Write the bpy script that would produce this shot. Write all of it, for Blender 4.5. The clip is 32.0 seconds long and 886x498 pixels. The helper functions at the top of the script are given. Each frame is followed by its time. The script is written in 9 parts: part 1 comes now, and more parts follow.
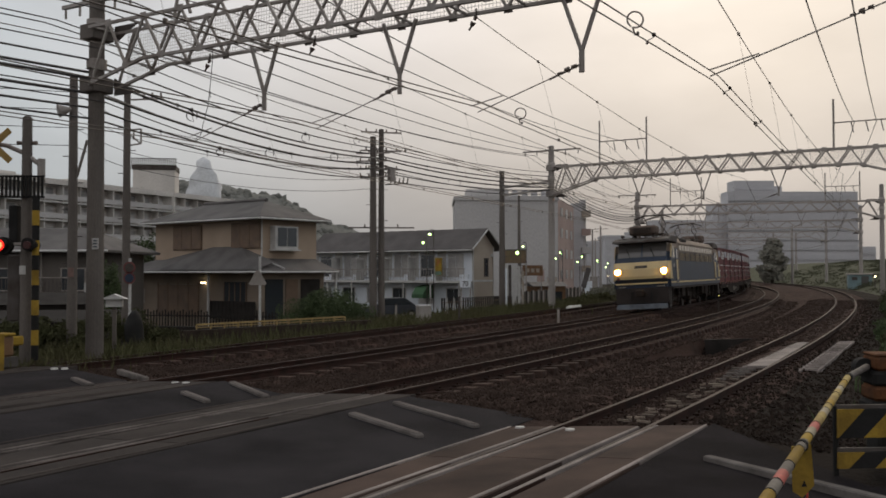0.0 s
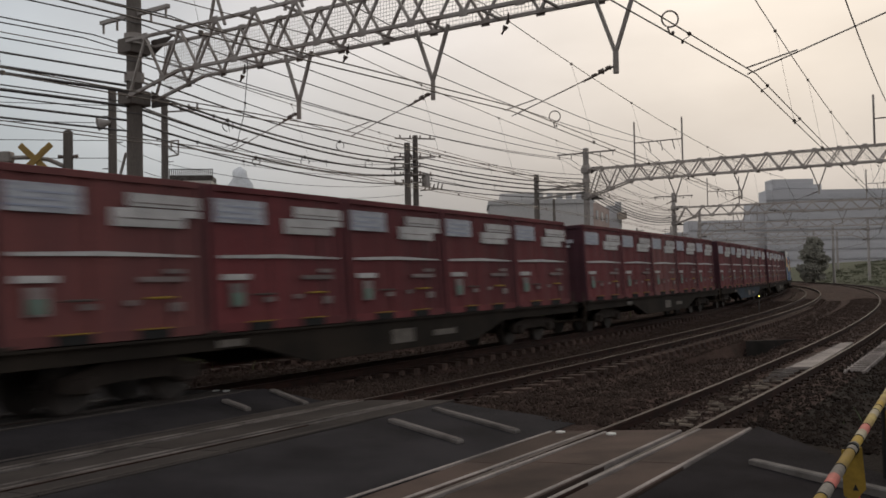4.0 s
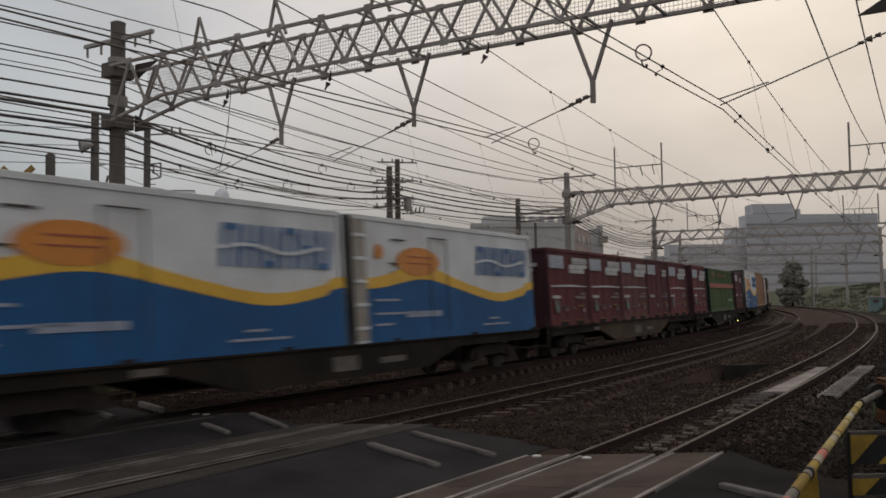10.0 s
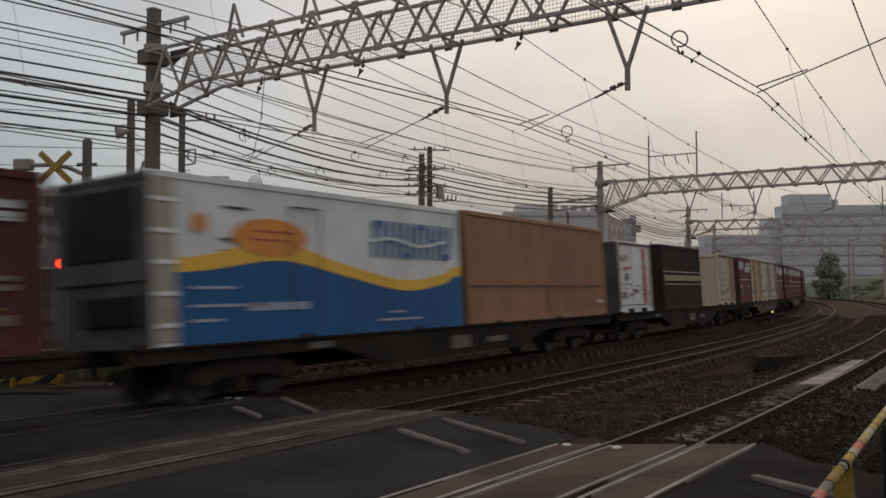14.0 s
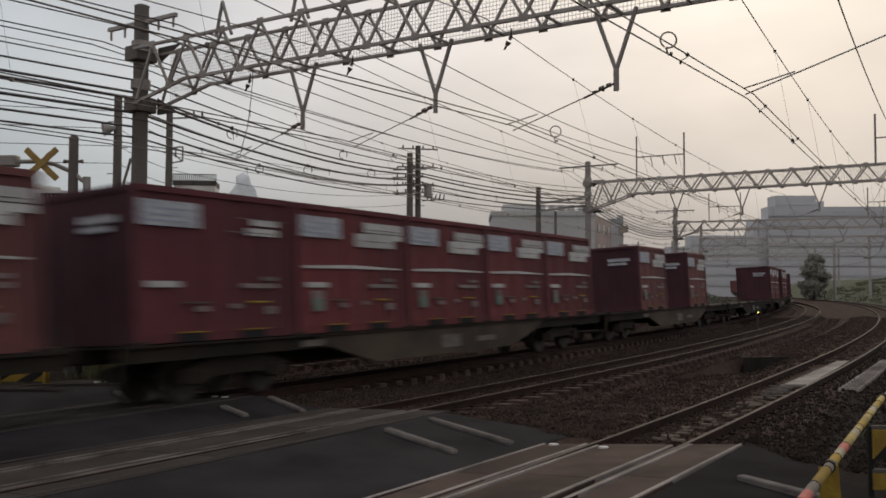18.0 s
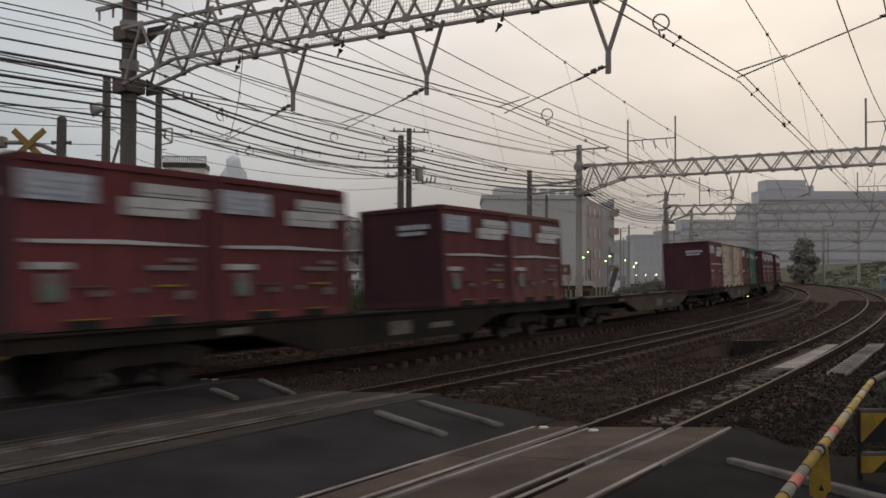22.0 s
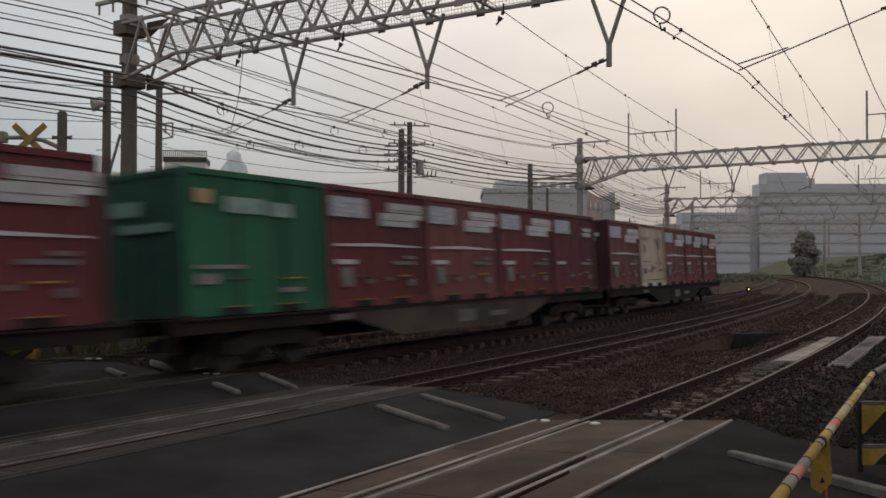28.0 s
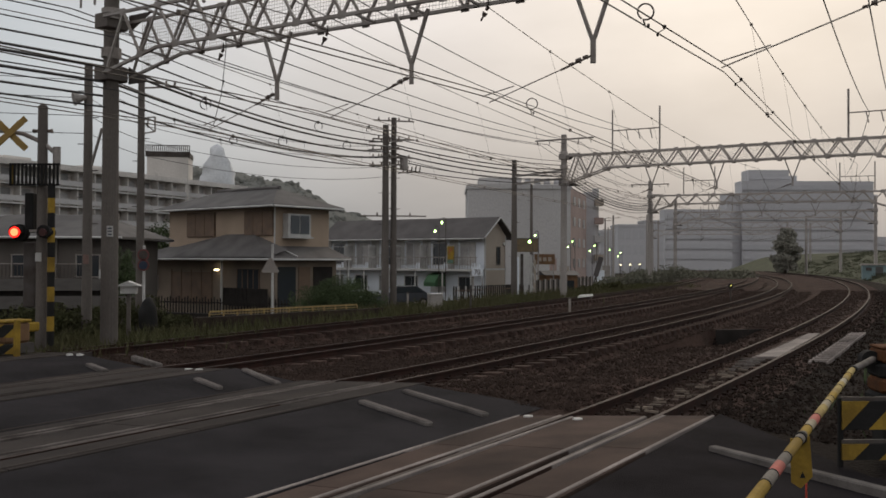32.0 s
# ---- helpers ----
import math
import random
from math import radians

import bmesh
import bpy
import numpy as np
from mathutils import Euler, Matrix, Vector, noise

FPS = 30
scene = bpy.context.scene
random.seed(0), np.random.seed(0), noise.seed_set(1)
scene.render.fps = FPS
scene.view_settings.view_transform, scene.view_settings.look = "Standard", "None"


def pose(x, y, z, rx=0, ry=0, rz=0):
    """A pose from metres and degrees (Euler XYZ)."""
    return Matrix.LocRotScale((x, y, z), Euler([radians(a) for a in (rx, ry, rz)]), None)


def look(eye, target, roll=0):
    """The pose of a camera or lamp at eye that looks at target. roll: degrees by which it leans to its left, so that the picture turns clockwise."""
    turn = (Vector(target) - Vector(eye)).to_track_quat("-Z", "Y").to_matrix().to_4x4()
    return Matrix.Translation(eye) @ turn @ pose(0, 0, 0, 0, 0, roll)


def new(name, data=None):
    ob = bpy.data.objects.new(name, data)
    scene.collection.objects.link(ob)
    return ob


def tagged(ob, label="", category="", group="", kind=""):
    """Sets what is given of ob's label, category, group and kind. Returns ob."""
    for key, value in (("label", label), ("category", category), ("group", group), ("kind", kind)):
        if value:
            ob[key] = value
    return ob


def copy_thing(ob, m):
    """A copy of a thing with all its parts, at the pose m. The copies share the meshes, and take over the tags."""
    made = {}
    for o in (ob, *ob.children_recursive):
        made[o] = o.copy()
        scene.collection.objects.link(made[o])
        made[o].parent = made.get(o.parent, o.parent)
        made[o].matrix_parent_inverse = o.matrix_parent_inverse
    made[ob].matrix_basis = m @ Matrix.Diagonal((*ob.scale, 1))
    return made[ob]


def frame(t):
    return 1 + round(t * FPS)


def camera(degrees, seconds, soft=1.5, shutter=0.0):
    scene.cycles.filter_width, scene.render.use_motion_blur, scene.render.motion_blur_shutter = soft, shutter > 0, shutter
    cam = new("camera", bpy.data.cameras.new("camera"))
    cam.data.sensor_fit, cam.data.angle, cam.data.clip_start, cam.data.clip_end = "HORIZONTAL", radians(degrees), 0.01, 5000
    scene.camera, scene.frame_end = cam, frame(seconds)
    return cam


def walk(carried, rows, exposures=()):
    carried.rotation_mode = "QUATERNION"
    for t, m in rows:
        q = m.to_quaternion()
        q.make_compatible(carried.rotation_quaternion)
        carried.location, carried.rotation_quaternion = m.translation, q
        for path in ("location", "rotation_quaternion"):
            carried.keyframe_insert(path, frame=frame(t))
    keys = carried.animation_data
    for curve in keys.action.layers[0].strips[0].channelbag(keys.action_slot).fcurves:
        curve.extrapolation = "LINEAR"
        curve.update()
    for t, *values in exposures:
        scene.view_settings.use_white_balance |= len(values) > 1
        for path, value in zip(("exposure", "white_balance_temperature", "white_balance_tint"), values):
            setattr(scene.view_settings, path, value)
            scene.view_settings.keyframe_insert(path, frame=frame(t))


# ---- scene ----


# ---------------------------------------------------------------- camera
CLIP = 32.0
cam = camera(52.002, CLIP, soft=1.65, shutter=0.7)
PATH = [
    (0.000, -0.033, 0.104, 1.944, 91.448, 0.089, -0.792),
    (0.500, -0.040, 0.108, 1.943, 91.306, 0.435, -0.184),
    (1.000, -0.042, 0.114, 1.942, 91.840, 0.695, -0.037),
    (1.500, -0.044, 0.115, 1.942, 91.677, 0.814, 0.194),
    (2.000, -0.050, 0.115, 1.946, 91.464, 1.039, 0.425),
    (2.500, -0.046, 0.122, 1.936, 91.506, 1.026, 0.671),
    (4.500, -0.055, 0.124, 1.948, 91.826, 1.036, 1.537),
    (5.000, -0.056, 0.117, 1.943, 91.394, 0.590, 0.026),
    (5.500, -0.053, 0.113, 1.956, 91.740, 0.572, -0.117),
    (6.000, -0.046, 0.119, 1.956, 91.794, 0.642, -0.097),
    (6.500, -0.043, 0.084, 1.956, 91.722, 0.690, -0.686),
    (7.000, -0.030, 0.101, 1.950, 91.605, 0.431, -0.696),
    (7.500, -0.029, 0.089, 1.956, 91.499, 0.533, -0.832),
    (8.000, -0.030, 0.056, 1.952, 91.592, 0.466, -1.202),
    (8.500, -0.022, 0.006, 1.958, 91.205, 0.537, -3.732),
    (9.000, 0.013, -0.028, 1.971, 92.028, 0.714, -1.906),
    (9.500, 0.010, -0.040, 1.987, 93.875, 0.745, -0.166),
    (10.000, 0.001, -0.077, 1.987, 93.178, 0.777, 0.341),
    (10.500, 0.025, -0.057, 1.978, 93.381, 0.644, 0.642),
    (11.000, 0.025, -0.069, 1.977, 93.286, 0.319, 0.394),
    (11.500, 0.005, -0.076, 1.985, 92.778, 0.388, 0.317),
    (12.000, 0.001, -0.074, 1.984, 92.476, 0.381, 1.249),
    (12.500, 0.005, -0.057, 1.979, 92.419, 0.141, 1.712),
    (13.000, 0.008, -0.051, 1.982, 92.266, 0.123, 1.839),
    (13.500, 0.007, -0.039, 1.978, 92.343, 0.160, 2.041),
    (14.000, 0.004, -0.056, 1.976, 92.442, 0.174, 2.311),
    (14.500, 0.016, -0.047, 1.983, 92.578, 0.001, 1.362),
    (16.500, -0.006, -0.048, 1.985, 92.647, -0.108, 1.630),
    (17.000, -0.012, -0.045, 1.985, 92.605, -0.108, 1.824),
    (17.500, -0.000, -0.029, 1.983, 92.613, -0.122, 1.641),
    (18.000, -0.005, -0.050, 1.979, 92.391, -0.103, 1.521),
    (18.500, -0.007, -0.036, 1.980, 91.915, -0.081, 1.535),
    (19.000, -0.005, -0.012, 1.977, 92.000, -0.132, 1.765),
    (19.500, -0.007, -0.025, 1.982, 91.747, -0.196, 1.661),
    (20.000, -0.003, -0.018, 1.977, 91.772, -0.289, 1.539),
    (20.500, -0.008, -0.012, 1.967, 91.602, -0.320, 1.258),
    (21.000, -0.008, -0.013, 1.975, 91.360, -0.243, 1.276),
    (21.500, 0.001, -0.002, 1.969, 91.131, -0.284, 1.098),
    (22.000, -0.003, -0.006, 1.976, 91.334, -0.242, 0.944),
    (22.500, -0.007, -0.016, 1.973, 91.428, -0.380, 0.860),
    (23.000, -0.020, -0.022, 1.975, 91.395, -0.509, 0.847),
    (23.500, -0.010, -0.011, 1.972, 91.479, -0.531, 0.595),
    (24.000, -0.009, -0.013, 1.975, 91.541, -0.256, 0.877),
    (24.500, -0.008, -0.020, 1.978, 91.450, -0.090, 1.098),
    (25.000, -0.007, -0.018, 1.975, 91.383, -0.060, 0.955),
    (25.500, -0.007, -0.020, 1.981, 91.406, -0.045, 0.860),
    (27.500, -0.012, -0.024, 1.971, 90.889, -0.118, 0.953),
    (28.000, -0.008, -0.015, 1.977, 90.937, -0.088, 0.996),
    (28.500, -0.006, 0.006, 1.968, 90.720, -0.157, 0.891),
    (29.000, -0.006, -0.007, 1.971, 90.712, -0.224, 0.615),
    (29.500, -0.008, 0.007, 1.965, 90.852, -0.239, 0.460),
    (30.000, -0.004, -0.004, 1.968, 90.819, -0.011, 0.358),
    (30.500, -0.006, 0.000, 1.968, 90.875, -0.144, 0.410),
    (31.000, -0.004, -0.003, 1.970, 90.868, -0.170, 0.240),
    (31.500, -0.004, 0.004, 1.964, 90.745, -0.265, 0.172),
    (32.000, 0.000, -0.000, 1.973, 90.684, -0.234, -0.003),
]
walk(cam, [(t, pose(x, y, z, rx, ry, rz)) for t, x, y, z, rx, ry, rz in PATH],
     exposures=[(t, e, 6500, 12) for t, e in ((0.0, 0.0), (8.3, 0.0), (9.2, -0.12), (10.0, -0.2), (10.8, -0.1), (11.5, -0.02), (12.6, -0.06), (14.0, -0.12), (15.0, -0.1), (16.5, 0.0), (CLIP, 0.0))])

# ---------------------------------------------------------------- light
SUN_AZ, SUN_EL = radians(22), radians(30)
world = bpy.data.worlds.new("world")
scene.world = world
world.use_nodes = True
wn, wl = world.node_tree.nodes, world.node_tree.links
wn.clear()
w_out = wn.new("ShaderNodeOutputWorld")
w_bg = wn.new("ShaderNodeBackground")
w_sky = wn.new("ShaderNodeTexSky")
w_sky.sky_type, w_sky.sun_disc = "NISHITA", False
w_sky.sun_elevation, w_sky.sun_rotation = SUN_EL, SUN_AZ
w_sky.air_density, w_sky.dust_density = 1.6, 4.0
w_co = wn.new("ShaderNodeTexCoord")
w_dot = wn.new("ShaderNodeVectorMath")
w_dot.operation = "DOT_PRODUCT"
w_dot.inputs[1].default_value = (math.sin(SUN_AZ) * math.cos(SUN_EL), math.cos(SUN_AZ) * math.cos(SUN_EL), math.sin(SUN_EL))
w_ramp = wn.new("ShaderNodeValToRGB")
w_ramp.color_ramp.interpolation = "B_SPLINE"
stops = [(0.0, (0.50, 0.505, 0.51)), (0.25, (0.63, 0.635, 0.635)), (0.50, (0.82, 0.815, 0.80)), (0.66, (0.66, 0.70, 0.71)), (0.80, (0.545, 0.625, 0.66)), (0.89, (0.67, 0.685, 0.685)), (0.955, (0.80, 0.75, 0.695)), (1.0, (0.90, 0.835, 0.715))]
while len(w_ramp.color_ramp.elements) < len(stops):
    w_ramp.color_ramp.elements.new(0.5)
for el, (at, col) in zip(w_ramp.color_ramp.elements, stops):
    el.position, el.color = at, (*col, 1)
w_noise = wn.new("ShaderNodeTexNoise")
w_noise.inputs["Scale"].default_value, w_noise.inputs["Detail"].default_value = 2.2, 6.0
w_map = wn.new("ShaderNodeMapping")
w_map.inputs["Scale"].default_value = (1, 1, 2.6)
w_cl = wn.new("ShaderNodeMapRange")
w_cl.inputs["From Min"].default_value, w_cl.inputs["From Max"].default_value = 0.3, 0.7
w_cl.inputs["To Min"].default_value, w_cl.inputs["To Max"].default_value = 0.79, 1.17
w_mul = wn.new("ShaderNodeMix")
w_mul.data_type, w_mul.blend_type = "RGBA", "MULTIPLY"
w_mul.inputs["Factor"].default_value = 1.0
w_skym = wn.new("ShaderNodeMix")
w_skym.data_type, w_skym.blend_type = "RGBA", "MULTIPLY"
w_skym.inputs["Factor"].default_value = 1.0
w_skym.inputs["B"].default_value = (0.07, 0.07, 0.07, 1)
w_mix = wn.new("ShaderNodeMix")
w_mix.data_type = "RGBA"
w_mix.inputs["Factor"].default_value = 0.92
wl.new(w_co.outputs["Generated"], w_dot.inputs[0])
w_half = wn.new("ShaderNodeMapRange")
w_half.inputs["From Min"].default_value, w_half.inputs["From Max"].default_value = -1.0, 1.0
wl.new(w_dot.outputs["Value"], w_half.inputs["Value"])
wl.new(w_half.outputs["Result"], w_ramp.inputs["Fac"])
wl.new(w_co.outputs["Generated"], w_map.inputs["Vector"])
wl.new(w_map.outputs["Vector"], w_noise.inputs["Vector"])
wl.new(w_noise.outputs["Fac"], w_cl.inputs["Value"])
wl.new(w_ramp.outputs["Color"], w_mul.inputs["A"])
wl.new(w_cl.outputs["Result"], w_mul.inputs["B"])
wl.new(w_sky.outputs["Color"], w_skym.inputs["A"])
wl.new(w_skym.outputs["Result"], w_mix.inputs["A"])
wl.new(w_mul.outputs["Result"], w_mix.inputs["B"])
w_sep = wn.new("ShaderNodeSeparateXYZ")
w_haze = wn.new("ShaderNodeValToRGB")
haze = [(0.0, 0.59), (0.05, 0.64), (0.11, 0.77), (0.20, 0.935), (0.30, 1.03), (1.0, 1.035)]
while len(w_haze.color_ramp.elements) < len(haze):
    w_haze.color_ramp.elements.new(0.5)
for el, (at, v) in zip(w_haze.color_ramp.elements, haze):
    el.position, el.color = at, (v, v * (0.985 if v < 1 else 0.995), v * (0.98 if v < 1 else 1.01), 1)
w_hz = wn.new("ShaderNodeMix")
w_hz.data_type, w_hz.blend_type = "RGBA", "MULTIPLY"
w_hz.inputs["Factor"].default_value = 1.0
wl.new(w_co.outputs["Generated"], w_sep.inputs[0])
wl.new(w_sep.outputs["Z"], w_haze.inputs["Fac"])
wl.new(w_mix.outputs["Result"], w_hz.inputs["A"])
wl.new(w_haze.outputs["Color"], w_hz.inputs["B"])
wl.new(w_hz.outputs["Result"], w_bg.inputs["Color"])
wl.new(w_bg.outputs["Background"], w_out.inputs["Surface"])
w_bg.inputs["Strength"].default_value = 1.0

sun = new("sun", bpy.data.lights.new("sun", "SUN"))
sun.data.energy, sun.data.angle, sun.data.color = 0.5, radians(14), (1.0, 0.86, 0.66)
sun.matrix_world = look((0, 0, 30), (-math.sin(SUN_AZ) * math.cos(SUN_EL), -math.cos(SUN_AZ) * math.cos(SUN_EL), 30 - math.sin(SUN_EL)))


# ---------------------------------------------------------------- materials
def material(name, color, rough=0.7, metal=0.0, other=None, vary=0.3, scale=1.5, fine=40.0, bump=0.25, depth=0.01, each=0.0, coat=0.0, streak=1.0, spec=0.5):
    """Two-scale noise on the colour, fine bump; each: brightness difference from object to object."""
    m = bpy.data.materials.new(name)
    m.use_nodes = True
    n, l = m.node_tree.nodes, m.node_tree.links
    bsdf = n["Principled BSDF"]
    bsdf.inputs["Metallic"].default_value = metal
    bsdf.inputs["Coat Weight"].default_value = coat
    bsdf.inputs["Specular IOR Level"].default_value = spec
    co = n.new("ShaderNodeTexCoord")
    mp = n.new("ShaderNodeMapping")
    mp.inputs["Scale"].default_value = (1, 1, streak)
    l.new(co.outputs["Object"], mp.inputs["Vector"])
    big, small = n.new("ShaderNodeTexNoise"), n.new("ShaderNodeTexNoise")
    for tex, s, d in ((big, scale, 4.0), (small, fine, 3.0)):
        tex.inputs["Scale"].default_value, tex.inputs["Detail"].default_value = s, d
        l.new(mp.outputs["Vector"], tex.inputs["Vector"])
    other = other or tuple(c * (1 - vary) for c in color)
    mix = n.new("ShaderNodeMix")
    mix.data_type = "RGBA"
    mix.inputs["A"].default_value, mix.inputs["B"].default_value = (*color, 1), (*other, 1)
    rng = n.new("ShaderNodeMapRange")
    rng.inputs["From Min"].default_value, rng.inputs["From Max"].default_value = 0.35, 0.68
    l.new(big.outputs["Fac"], rng.inputs["Value"])
    l.new(rng.outputs["Result"], mix.inputs["Factor"])
    gr = n.new("ShaderNodeMapRange")
    gr.inputs["From Min"].default_value, gr.inputs["From Max"].default_value = 0.25, 0.75
    gr.inputs["To Min"].default_value, gr.inputs["To Max"].default_value = 1 - vary * 0.6, 1 + vary * 0.4
    l.new(small.outputs["Fac"], gr.inputs["Value"])
    mul = n.new("ShaderNodeMix")
    mul.data_type, mul.blend_type = "RGBA", "MULTIPLY"
    mul.inputs["Factor"].default_value = 1.0
    l.new(mix.outputs["Result"], mul.inputs["A"])
    l.new(gr.outputs["Result"], mul.inputs["B"])
    last = mul.outputs["Result"]
    if each:
        info = n.new("ShaderNodeObjectInfo")
        er = n.new("ShaderNodeMapRange")
        er.inputs["To Min"].default_value, er.inputs["To Max"].default_value = 1 - each, 1 + each
        l.new(info.outputs["Random"], er.inputs["Value"])
        em = n.new("ShaderNodeMix")
        em.data_type, em.blend_type = "RGBA", "MULTIPLY"
        em.inputs["Factor"].default_value = 1.0
        l.new(last, em.inputs["A"])
        l.new(er.outputs["Result"], em.inputs["B"])
        last = em.outputs["Result"]
    l.new(last, bsdf.inputs["Base Color"])
    rr = n.new("ShaderNodeMapRange")
    rr.inputs["To Min"].default_value, rr.inputs["To Max"].default_value = max(0.03, rough - 0.12), min(1.0, rough + 0.12)
    l.new(small.outputs["Fac"], rr.inputs["Value"])
    l.new(rr.outputs["Result"], bsdf.inputs["Roughness"])
    if bump:
        bp = n.new("ShaderNodeBump")
        bp.inputs["Strength"].default_value, bp.inputs["Distance"].default_value = bump, depth
        l.new(small.outputs["Fac"], bp.inputs["Height"])
        l.new(bp.outputs["Normal"], bsdf.inputs["Normal"])
    return m


def glowing(name, color, strength):
    m = bpy.data.materials.new(name)
    m.use_nodes = True
    b = m.node_tree.nodes["Principled BSDF"]
    b.inputs["Base Color"].default_value = (*color, 1)
    b.inputs["Emission Color"].default_value, b.inputs["Emission Strength"].default_value = (*color, 1), strength
    return m


def glassy(name, color, rough=0.08):
    m = bpy.data.materials.new(name)
    m.use_nodes = True
    b = m.node_tree.nodes["Principled BSDF"]
    b.inputs["Base Color"].default_value, b.inputs["Roughness"].default_value = (*color, 1), rough
    b.inputs["Specular IOR Level"].default_value = 0.7
    return m


ASPHALT = material("asphalt", (0.0352, 0.0318, 0.0338), 0.95, other=(0.0188, 0.0168, 0.0178), scale=0.8, fine=90, bump=0.7, depth=0.012, spec=0.04, vary=0.55)
NEARASPHALT = material("darker near asphalt", (0.0235, 0.0202, 0.0220), 0.95, other=(0.0122, 0.0102, 0.0106), scale=1.1, fine=80, bump=0.7, depth=0.012, spec=0.03, vary=0.62)
PANEL = material("crossing panel", (0.088, 0.0605, 0.0495), 0.9, other=(0.042, 0.0305, 0.0255), scale=0.9, fine=60, bump=0.3, spec=0.08, each=0.12)
BALLAST = material("ballast", (0.063, 0.0365, 0.029), 0.95, other=(0.031, 0.019, 0.0152), scale=0.9, fine=26, vary=0.8, bump=1.0, depth=0.06, spec=0.08)
STONE = material("ballast stone", (0.062, 0.043, 0.035), 0.95, other=(0.034, 0.0235, 0.019), scale=3.5, fine=20, vary=0.45, spec=0.05)
DARKSTONE = material("darker ballast stone", (0.038, 0.028, 0.0225), 0.95, other=(0.02, 0.0145, 0.012), scale=3.5, fine=20, vary=0.45, spec=0.05)
EARTH = material("earth and weeds", (0.03, 0.029, 0.018), 0.95, other=(0.032, 0.024, 0.018), scale=0.25, fine=9, vary=0.5, bump=0.8, depth=0.06, spec=0.06)
SOIL = material("dark trodden soil", (0.0175, 0.0122, 0.0094), 0.95, other=(0.0098, 0.0072, 0.0058), scale=0.8, fine=18, vary=0.6, bump=1.0, depth=0.04, spec=0.06)
# Shade down in the drain, painted as a near-black reddish floor.
PITSHADE = material("shaded drain floor", (0.015, 0.0095, 0.008), 0.9, other=(0.007, 0.005, 0.0045), scale=0.8, fine=14, vary=0.5, bump=0.8, depth=0.05, spec=0.05)
RAIL = material("rail steel, rusty", (0.042, 0.019, 0.014), 0.85, other=(0.02, 0.012, 0.009), scale=3, fine=50, metal=0.1, spec=0.2)
RAILTOP = material("rail head, dull", (0.066, 0.046, 0.038), 0.75, other=(0.045, 0.031, 0.025), metal=0.2, scale=1.2, fine=30, vary=0.4, bump=0.05, spec=0.3)
SLEEPER = material("concrete sleeper", (0.078, 0.049, 0.039), 0.92, other=(0.034, 0.022, 0.018), scale=4, fine=60, each=0.25, spec=0.15)
KERB = material("kerb concrete", (0.17, 0.152, 0.14), 0.9, other=(0.09, 0.08, 0.073), scale=3, fine=50, each=0.15, spec=0.1)
LINE = material("worn white line", (0.33, 0.285, 0.26), 0.85, other=(0.14, 0.12, 0.11), scale=0.9, fine=55, vary=0.55, spec=0.1)
STEEL = material("galvanised steel", (0.345, 0.318, 0.292), 0.7, other=(0.225, 0.192, 0.168), scale=1.2, fine=30, metal=0.1)
DARKSTEEL = material("dark weathered steel", (0.105, 0.095, 0.088), 0.75, other=(0.055, 0.04, 0.032), scale=2, fine=40, metal=0.2, spec=0.3)
CONPOLE = material("concrete pole", (0.158, 0.139, 0.124), 0.9, other=(0.098, 0.085, 0.076), scale=0.8, fine=40, streak=0.3, spec=0.15)
CABLE = material("black cable", (0.115, 0.108, 0.104), 0.7, bump=0, spec=0.3)
WIRE = material("bronze wire", (0.17, 0.14, 0.115), 0.6, metal=0.3, bump=0)
FAINTLINE = material("scuffed pale line", (0.17, 0.148, 0.137), 0.9, other=(0.065, 0.055, 0.05), scale=1.6, fine=40, vary=0.5, spec=0.08)
# Haze over the far gantries and poles, put into paler steel and concrete.
FARSTEEL = material("far steel paled for haze", (0.44, 0.40, 0.365), 0.75, other=(0.33, 0.295, 0.265), scale=0.6, fine=20)
FARPOLE = material("far concrete pole paled for haze", (0.36, 0.33, 0.305), 0.9, other=(0.27, 0.245, 0.225), scale=0.8, fine=30, streak=0.3, spec=0.2)
INSUL = material("dusty brown porcelain", (0.15, 0.115, 0.095), 0.55, bump=0)
YELLOW = material("yellow paint", (0.35, 0.225, 0.032), 0.75, other=(0.20, 0.125, 0.022), scale=3, fine=40, vary=0.3, spec=0.2)
BLACKP = material("black paint", (0.026, 0.025, 0.024), 0.85, scale=3, spec=0.12)
REDP = material("red reflector paint", (0.60, 0.07, 0.04), 0.5, scale=3)
WHITEP = material("white paint", (0.52, 0.51, 0.49), 0.65, other=(0.38, 0.37, 0.35), scale=1.5, fine=40)
ORANGE = material("faded orange paint", (0.21, 0.125, 0.07), 0.85, other=(0.15, 0.09, 0.055), scale=4, spec=0.15)
REDLAMP = glowing("red signal lamp", (1.0, 0.07, 0.025), 8.0)
# Lamp halo imitated: the red bowl glows around the lens.
REDHALO = glowing("red lamp halo on the bowl", (1.0, 0.02, 0.012), 1.3)
HEADLAMP = glowing("warm headlamp", (1.0, 0.60, 0.16), 90.0)
# Headlamp halo imitated by a glowing bowl behind the lens.
HEADHALO = glowing("headlamp halo on the bowl", (1.0, 0.42, 0.07), 2.2)
GREENLAMP = glowing("greenish lamp", (0.62, 1.0, 0.30), 7.0)
WARMLAMP = glowing("warm porch lamp", (1.0, 0.8, 0.45), 7.0)
NEARBLACK = material("near-black boards and carport shade", (0.034, 0.03, 0.027), 0.9, other=(0.022, 0.019, 0.017), scale=2, fine=30, spec=0.15)
GLASS = glassy("dark window glass", (0.035, 0.04, 0.045))
